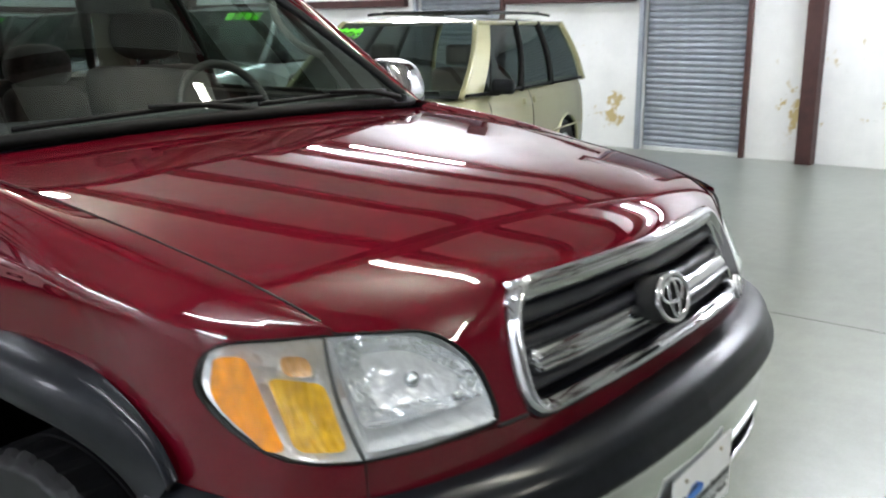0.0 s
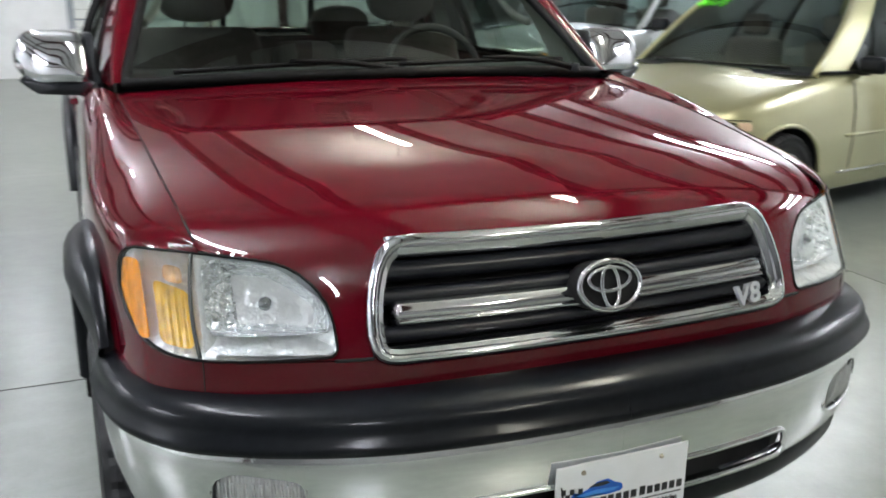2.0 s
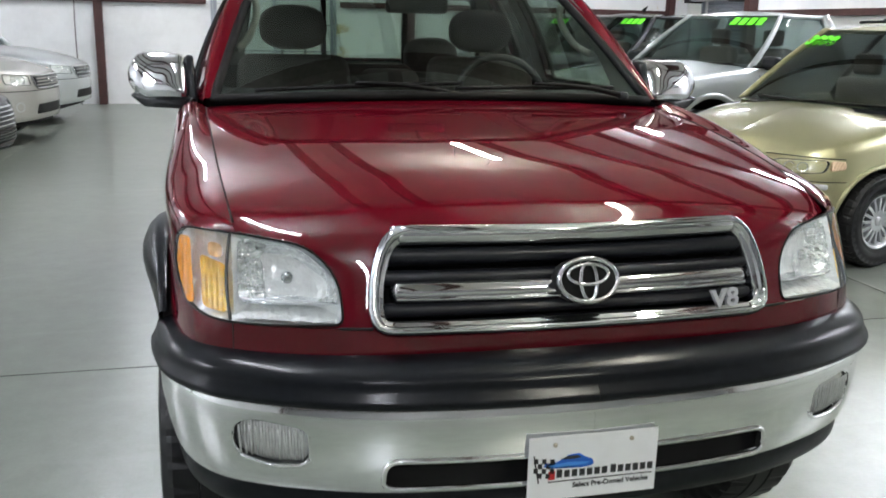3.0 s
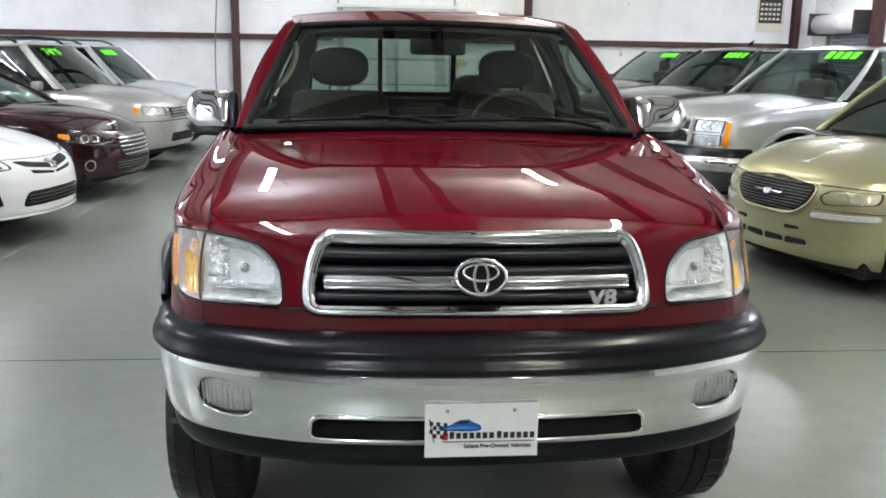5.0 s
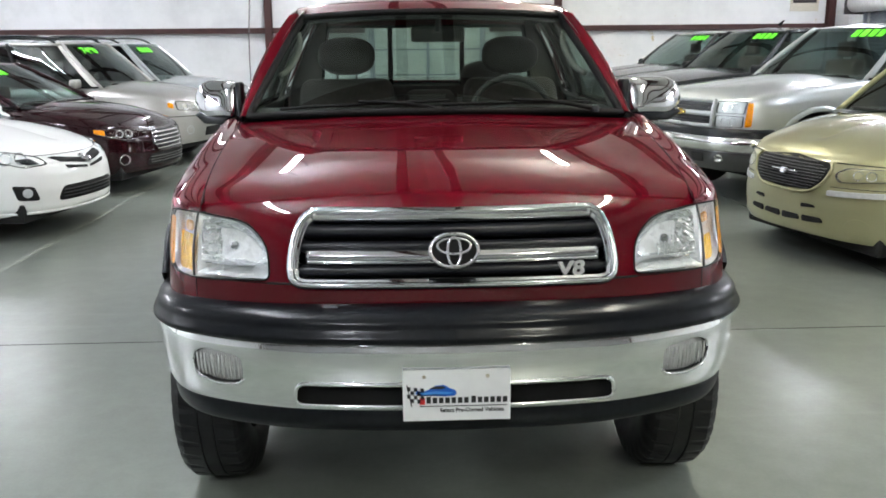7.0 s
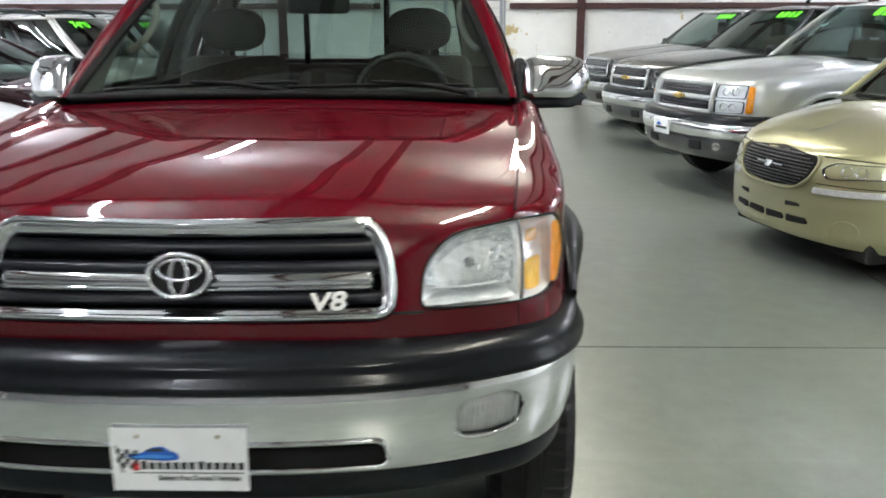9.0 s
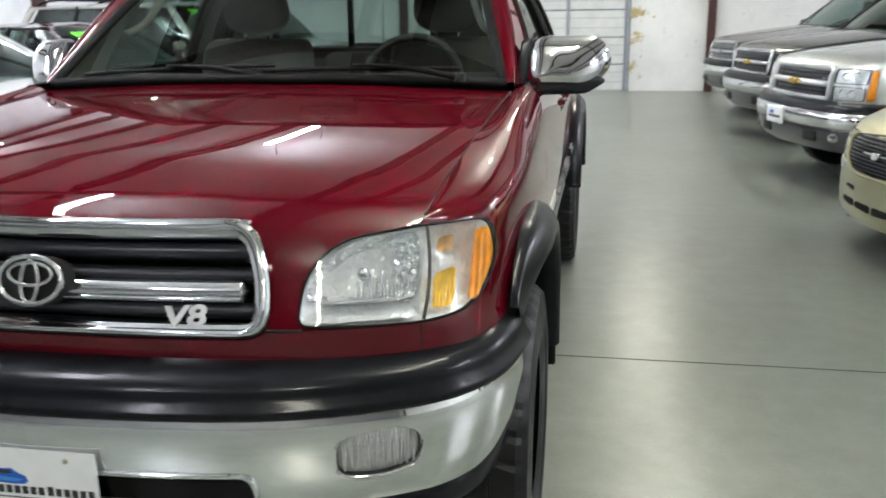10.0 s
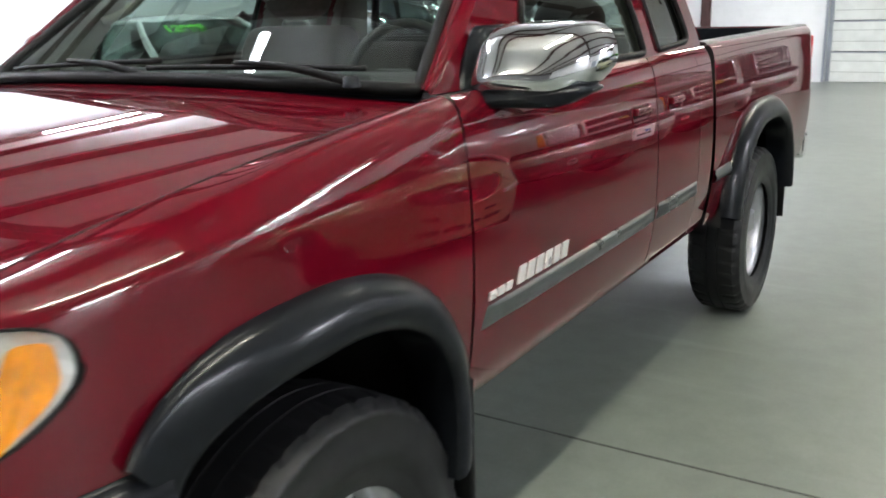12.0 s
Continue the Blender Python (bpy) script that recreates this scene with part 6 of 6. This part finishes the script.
van.lamp("headlight", [(0.52, 0.645), (0.90, 0.675), (0.93, 0.755), (0.56, 0.75), (0.47, 0.70)], "clear headlight", 0.035)
van.patch("indicator", [(0.925, 0.685), (1.04, 0.70), (1.04, 0.752), (0.935, 0.755)], M_PEACH, "pale amber indicator", 0.009, 0.02, r=0.02)
van.line("lamp_edge", [(u, 0.764 + 0.012 * math.sin(u * 3)) for u in np.linspace(0.46, 1.04, 16)], 0.004, M_VOID, 0.002)
van.patch("bumper_strip", [(0.44, 0.545), (0.92, 0.560), (0.92, 0.598), (0.44, 0.585)], M_CLEAR, "pale bumper strip lamp", 0.010, 0.02, r=0.018)
van.line("bumper_line", [(u, 0.612 - 0.03 * math.exp(-(u / 0.3) ** 2)) for u in np.linspace(0.46, 1.05, 20)], 0.003, M_VOID, 0.001)
for z0, z1, u0, u1 in ((0.322, 0.372, 0.012, 0.215), (0.328, 0.376, 0.23, 0.43), (0.432, 0.464, 0.22, 0.36)):
    van.patch("air_slot", [(u0, z0), (u1, z0 + 0.012), (u1 - 0.02, z1), (u0, z1)], M_VOID, "dark air slot", 0.003, 0.01, r=0.02)
van.patch("fog_lamp", [(0.68 + 0.095 * math.cos(t), 0.335 + 0.07 * math.sin(t)) for t in np.linspace(0, 6.28, 13)[:-1]], M_GOLD, "round fog lamp recess", 0.004, 0.01, bowl=0.035, r=0.001)
van.patch("fog_lens", [(0.69 + 0.045 * math.cos(t), 0.33 + 0.045 * math.sin(t)) for t in np.linspace(0, 6.28, 13)[:-1]], M_BOWL, "fog lens", -0.012, 0.01, r=0.001)
van.doors((1.5, 2.5), 0.34, 1.03, ((2.36, 0.93), (2.62, 0.93)))
van.line("side_moulding", [(van.u_of(y), 0.60) for y in np.linspace(1.4, 4.0, 24)], 0.012, M_GOLD, 0.006)
van.line("sill_line", [(van.u_of(y), 0.33) for y in np.linspace(1.35, 3.6, 20)], 0.006, M_CHROME, 0.004)
for s in (1, -1):
    tube("roof_rack", [(s * 0.60, y, 1.68 + 0.02 * math.sin((y - 2.2) / 1.7 * math.pi) ** 0.5 + 0.01) for y in np.linspace(2.2, 3.9, 20)], 0.014, M_BLACK, van.e, 8)
for y in (2.5, 3.6):
    tube("rack_bar", [(-0.6, y, 1.715), (0.6, y, 1.715)], 0.014, M_BLACK, van.e, 8)
van.price("3998", -0.78, 0.84, 0.17)
van.put(2.70, 4.2, -77)


# --- full-size pickups
def big_pickup(name, label, paint, style):
    c = Car(name, label, "pickup truck",
            dict(L=5.6, W=0.985, round=0.75, zb=0.36, R=0.41, arch=1.36, axle=0.94, wb=3.4, spokes=6, soft=0.75, tail=0.12, lip=1.7,
                 edge=[(0, 1.06), (0.25, 1.10), (0.9, 1.17), (1.5, 1.22), (2.7, 1.25), (3.0, 1.27), (5.6, 1.27)],
                 spine=[(0, 1.10), (0.25, 1.15), (0.8, 1.22), (1.4, 1.28), (2.5, 1.26), (5.6, 1.26)],
                 house=(1.42, 2.12, 2.86 if style == 0 else 3.35, 2.98 if style == 0 else 3.47, 1.765, 1.24, 0.22), pillars=() if style == 0 else (1.55,), bed=(3.15 if style == 0 else 3.6, 5.5), mirror=M_BLACK, paintpillars=True), paint)
    c.patch("grille", [(-0.44, 0.80), (0.44, 0.80), (0.46, 1.04), (-0.46, 1.04)], M_GRIL, "grille with a broad centre bar", 0.008, 0.02, side=(1,), r=0.03)
    for z in (0.83, 0.86, 0.975, 1.005):
        c.bar("grille_bar", -0.42, 0.42, z, 0.012, M_GRIL if style != 2 else M_CHROME, 0.022)
    fm = M_CHROME if style != 0 else paint
    c.line("grille_frame", [(u, 0.795) for u in np.linspace(0, 0.47, 10)] + [(0.48, z) for z in np.linspace(0.82, 1.02, 6)] + [(u, 1.045) for u in np.linspace(0.46, 0, 10)], 0.026, fm, 0.012, "bright grille frame")
    c.bar("centre_bar", -0.47, 0.47, 0.918, 0.05, fm if style == 0 else M_CHROME, 0.04, "broad centre bar")
    c.patch("badge", [(-0.10, 0.900), (-0.035, 0.900), (-0.035, 0.888), (0.035, 0.888), (0.035, 0.900), (0.10, 0.900), (0.085, 0.936), (0.03, 0.936), (0.03, 0.948), (-0.03, 0.948), (-0.03, 0.936), (-0.085, 0.936)], M_GOLDB if style < 2 else M_CHROME, "gold badge", 0.055, 0.02, side=(1,), r=0.002)
    c.lamp("headlight", [(0.51, 0.93), (0.84, 0.93), (0.86, 1.05), (0.51, 1.045)], "clear headlight", 0.02)
    c.lamp("lower_lamp", [(0.51, 0.79), (0.83, 0.80), (0.835, 0.905), (0.51, 0.905)], "clear lower lamp", 0.02)
    c.patch("side_marker", [(0.845, 0.80), (0.915, 0.81), (0.925, 1.035), (0.868, 1.045)], M_AMBER, "amber side marker", 0.010, 0.03, r=0.015)
    n = 40
    uu = np.linspace(-1.12, 1.12, n)
    sheet("bumper_cover", np.array([[c.at(u, z, o) for u in uu] for z, o in ((0.785, -0.02), (0.78, 0.05), (0.755, 0.085), (0.70, 0.09))]), M_BLACK, c.e, "black bumper top")
    sheet("bumper", np.array([[c.at(u, z, o) for u in uu] for z, o in ((0.70, 0.088), (0.69, 0.10), (0.63, 0.105), (0.57, 0.095), (0.555, 0.06))]), M_BCHROME, c.e, "chrome bumper face")
    sheet("valance", np.array([[c.at(u, z, o) for u in uu] for z, o in ((0.556, 0.075), (0.50, 0.085), (0.42, 0.07), (0.36, 0.02))]), M_GREY, c.e, "lower valance")
    c.patch("fog_lamp", [(0.64 + 0.045 * math.cos(t), 0.49 + 0.038 * math.sin(t)) for t in np.linspace(0, 6.28, 13)[:-1]], M_CBOWL, "round fog lamp", 0.09, 0.02, bowl=0.012, r=0.001)
    c.patch("tow_slot", [(0.28, 0.44), (0.46, 0.44), (0.46, 0.53), (0.28, 0.53)], M_VOID, "dark opening", 0.088, 0.01, r=0.02)
    c.doors((1.62, 2.83) if style == 0 else (1.62, 2.6, 3.4), 0.55, 1.22, ((2.66, 1.10),))
    tube("hood_seam", [(x, 1.43 + 0.05 * x * x, 1.284 - 0.04 * abs(x)) for x in np.linspace(-0.8, 0.8, 12)], 0.006, M_VOID, c.e, 6)
    if style == 1:
        tube("antenna", [(0.0, 2.6, 1.86), (0.0, 2.68, 1.93)], [0.03, 0.006], M_BLACK, c.e, 8)
    return c


p1 = big_pickup("pickup_truck", "silver full-size pickup parked nose-out beside the van", M_SILV, 0)
plate_on(p1, 0.61, -0.16, 0.115)
p1.price("8998", 0.55, 0.88, 0.17, True)
p1.put(2.78, 7.0, -73)
p2 = big_pickup("pickup_truck", "dark grey full-size pickup parked nose-out in the row", M_DGREY, 1)
p2.price("", 0.6, 0.88, 0.16, True)
p2.put(2.8, 10.0, -74)
p3 = big_pickup("pickup_truck", "graphite full-size pickup by the back wall", M_GREY, 2)
p3.price("", 0.6, 0.88, 0.16, True)
p3.put(2.8, 12.9, -76)

# --- white saloon
wc = Car("sedan", "white compact sedan parked nose-out", "sedan",
         dict(L=4.54, W=0.88, round=1.45, zb=0.22, R=0.315, axle=0.92, wb=2.6, spokes=7, soft=1.1, tail=0.3,
              edge=[(0, 0.68), (0.3, 0.76), (0.8, 0.87), (1.4, 0.93), (3.2, 0.98), (4.1, 1.0), (4.54, 0.95)],
              spine=[(0, 0.71), (0.25, 0.79), (0.7, 0.92), (1.15, 1.0), (3.0, 1.02), (4.0, 1.05), (4.54, 0.98)],
              house=(1.12, 1.95, 3.1, 3.75, 1.42, 0.965, 0.22), pillars=(1.48,), cp=0.07), M_WHITE)
wc.patch("grille", [(0, 0.615), (0.36, 0.66), (0.44, 0.70), (0.38, 0.705), (0.12, 0.675), (0, 0.66)], M_VOID, "dark upper grille", 0.004, 0.01, r=0.012)
wc.patch("grille_lower", [(0.02, 0.575), (0.30, 0.60), (0.33, 0.632), (0.02, 0.595)], M_VOID, "dark grille slot", 0.004, 0.01, r=0.008)
for rx, rz in ((0.055, 0.036), (0.034, 0.016), (0.014, 0.03)):
    tube("badge", [wc.at(rx * math.cos(t), 0.655 + rz * math.sin(t), 0.02) for t in np.linspace(0, 6.28, 25)[:-1]], 0.005, M_CHROME, wc.e, 6, True)
wc.lamp("headlight", [(0.50, 0.655), (0.72, 0.64), (1.02, 0.72), (1.12, 0.80), (0.80, 0.765), (0.55, 0.715)], "swept clear headlight", 0.03)
wc.patch("headlight_dark", [(0.58, 0.665), (0.70, 0.66), (0.80, 0.71), (0.66, 0.715)], M_GRIL, "dark lamp bowl", 0.006, 0.004, r=0.02)
wc.patch("air_intake", [(-0.46, 0.335), (0.46, 0.335), (0.40, 0.46), (-0.40, 0.46)], M_VOID, "wide dark air intake", 0.004, 0.01, side=(1,), r=0.05)
for z in (0.365, 0.395, 0.425):
    wc.bar("intake_bar", -0.40, 0.40, z, 0.008, M_GRIL, 0.012)
wc.patch("fog_lamp", [(0.62, 0.36), (0.80, 0.37), (0.84, 0.50), (0.66, 0.48)], M_VOID, "dark fog lamp recess", 0.004, 0.01, r=0.03)
wc.patch("fog_lens", [(0.72 + 0.04 * math.cos(t), 0.43 + 0.04 * math.sin(t)) for t in np.linspace(0, 6.28, 13)[:-1]], M_CLEAR, "fog lens", 0.010, 0.01, r=0.001)
wc.line("bumper_lip", [(u, 0.255) for u in np.linspace(0, 1.1, 20)], 0.012, M_WHITE, 0.012)
wc.line("hood_gap", [(u, 0.715 + 0.02 * u) for u in np.linspace(0, 0.62, 14)], 0.003, M_VOID, 0.0)
wc.doors((1.35, 2.35, 3.25), 0.32, 0.94, ((2.2, 0.80), (3.1, 0.82)))
wc.price("12998", -0.38, 0.84, 0.17)
wc.put(-2.98, 5.78, 80)

# --- maroon saloon
mc_ = Car("sedan", "dark maroon sedan with a chrome-barred grille, parked nose-out", "sedan",
          dict(L=4.87, W=0.925, round=1.35, zb=0.22, R=0.33, axle=0.95, wb=2.85, spokes=10, soft=1.1, tail=0.3,
               edge=[(0, 0.72), (0.3, 0.80), (0.8, 0.90), (1.5, 0.96), (3.4, 1.0), (4.4, 1.02), (4.87, 0.96)],
               spine=[(0, 0.77), (0.25, 0.86), (0.7, 0.96), (1.3, 1.03), (3.2, 1.05), (4.3, 1.06), (4.87, 1.0)],
               house=(1.22, 2.1, 3.35, 4.15, 1.43, 0.985, 0.24), pillars=(1.48,), cp=0.07), M_MAROON)
mc_.patch("grille", [(-0.24, 0.46), (0.24, 0.46), (0.38, 0.58), (0.31, 0.70), (-0.31, 0.70), (-0.38, 0.58)], M_GRIL, "wide grille with chrome bars", 0.006, 0.02, side=(1,), r=0.04)
for k in range(5):
    z = 0.49 + k * 0.045
    w = 0.26 + 0.10 * math.sin((z - 0.44) * 9)
    mc_.bar("grille_bar", -w, w, z, 0.018, M_CHROME, 0.018, "chrome bar")
mc_.lamp("headlight", [(0.43, 0.645), (0.72, 0.620), (1.05, 0.69), (1.04, 0.752), (0.74, 0.735), (0.43, 0.708)], "slim headlight", 0.02)
mc_.patch("side_marker", [(0.95, 0.676), (1.07, 0.702), (1.08, 0.746), (0.96, 0.734)], M_AMBER, "amber lamp corner", 0.011, 0.02, r=0.015)
mc_.patch("air_intake", [(-0.48, 0.315), (0.48, 0.315), (0.42, 0.44), (-0.42, 0.44)], M_VOID, "dark air intake", 0.004, 0.01, side=(1,), r=0.04)
for z in (0.345, 0.375, 0.405):
    mc_.bar("intake_bar", -0.42, 0.42, z, 0.01, M_MOULD, 0.012)
mc_.patch("fog_lamp", [(0.76 + 0.06 * math.cos(t), 0.40 + 0.06 * math.sin(t)) for t in np.linspace(0, 6.28, 15)[:-1]], M_CHROME, "round chrome fog lamp", 0.006, 0.01, bowl=0.02, r=0.001)
mc_.doors((1.45, 2.5, 3.5), 0.32, 0.96, ((2.35, 0.84), (3.35, 0.86)))
mc_.price("", -0.5, 0.82, 0.15, True)
mc_.put(-2.92, 8.3, 80)


# --- SUVs
def suv(name, label, paint, style):
    c = Car(name, label, "SUV",
            dict(L=4.7, W=0.92, round=1.05, zb=0.28, R=0.36, axle=0.93, wb=2.72, spokes=5, soft=1.0, tail=0.2, lip=1.2,
                 edge=[(0, 0.90), (0.3, 0.95), (0.8, 1.03), (1.4, 1.08), (4.4, 1.12), (4.7, 1.1)],
                 spine=[(0, 0.95), (0.25, 1.0), (0.7, 1.09), (1.2, 1.15), (4.7, 1.13)],
                 house=(1.18, 1.85, 4.35, 4.62, 1.68, 1.09, 0.19), pillars=(1.33, 1.66), cp=0.06, side_glass=M_PGLASS), paint)
    c.patch("grille", [(-0.34, 0.72), (0.34, 0.72), (0.40, 0.86), (-0.40, 0.86)], M_GRIL, "dark grille with chrome bars", 0.006, 0.02, side=(1,), r=0.03)
    for z in ((0.755, 0.795, 0.83) if style == 0 else (0.77, 0.82)):
        c.bar("grille_bar", -0.35, 0.35, z, 0.016, paint if style == 0 else M_CHROME, 0.02)
    c.line("grille_frame", [(u, 0.865) for u in np.linspace(0, 0.41, 10)] + [(0.42, 0.83), (0.40, 0.77), (0.36, 0.72)] + [(u, 0.715) for u in np.linspace(0.33, 0, 8)], 0.014, M_CHROME, 0.01)
    tube("badge", [c.at(0.055 * math.cos(t), 0.80 + 0.04 * math.sin(t), 0.034) for t in np.linspace(0, 6.28, 25)[:-1]], 0.007, M_CHROME, c.e, 6, True)
    c.lamp("headlight", [(0.47, 0.755), (0.86, 0.78), (0.88, 0.90), (0.48, 0.875)], "clear headlight", 0.03)
    c.patch("indicator", [(0.90, 0.80), (0.985, 0.815), (0.99, 0.885), (0.91, 0.875)], M_AMBER, "amber corner lamp", 0.009, 0.02, r=0.02)
    c.line("bumper_line", [(u, 0.69) for u in np.linspace(0, 1.1, 24)], 0.005, M_VOID, 0.001)
    c.patch("air_intake", [(-0.40, 0.40), (0.40, 0.40), (0.36, 0.52), (-0.36, 0.52)], M_VOID, "dark air intake", 0.004, 0.01, side=(1,), r=0.03)
    c.patch("fog_lamp", [(0.68 + 0.06 * math.cos(t), 0.50 + 0.06 * math.sin(t)) for t in np.linspace(0, 6.28, 15)[:-1]], M_BOWL, "round fog lamp", 0.004, 0.01, bowl=0.015, r=0.001)
    c.doors((1.4, 2.35, 3.4), 0.42, 1.08, ((2.2, 0.96), (3.25, 0.98)))
    for s in (1, -1):
        tube("roof_rail", spl([(s * 0.62, 2.05, 1.70), (s * 0.62, 2.2, 1.765), (s * 0.61, 3.2, 1.785), (s * 0.60, 4.2, 1.76), (s * 0.60, 4.35, 1.70)], 26), 0.018, M_BLACK if style == 0 else M_MOULD, c.e, 8)
    for y in (2.7, 3.8):
        tube("rack_bar", [(-0.61, y, 1.778), (0.61, y, 1.778)], 0.014, M_BLACK, c.e, 8)
    return c


s1 = suv("suv", "warm silver SUV with roof rails, parked nose-out", M_PEWT, 0)
s1.price("7490", -0.45, 0.84, 0.17)
s1.put(-2.88, 10.85, 80)
s2 = suv("suv", "silver SUV with a chrome grille by the back wall", M_SILV, 1)
s2.price("", -0.5, 0.84, 0.16, True)
s2.put(-2.78, 13.4, 82)
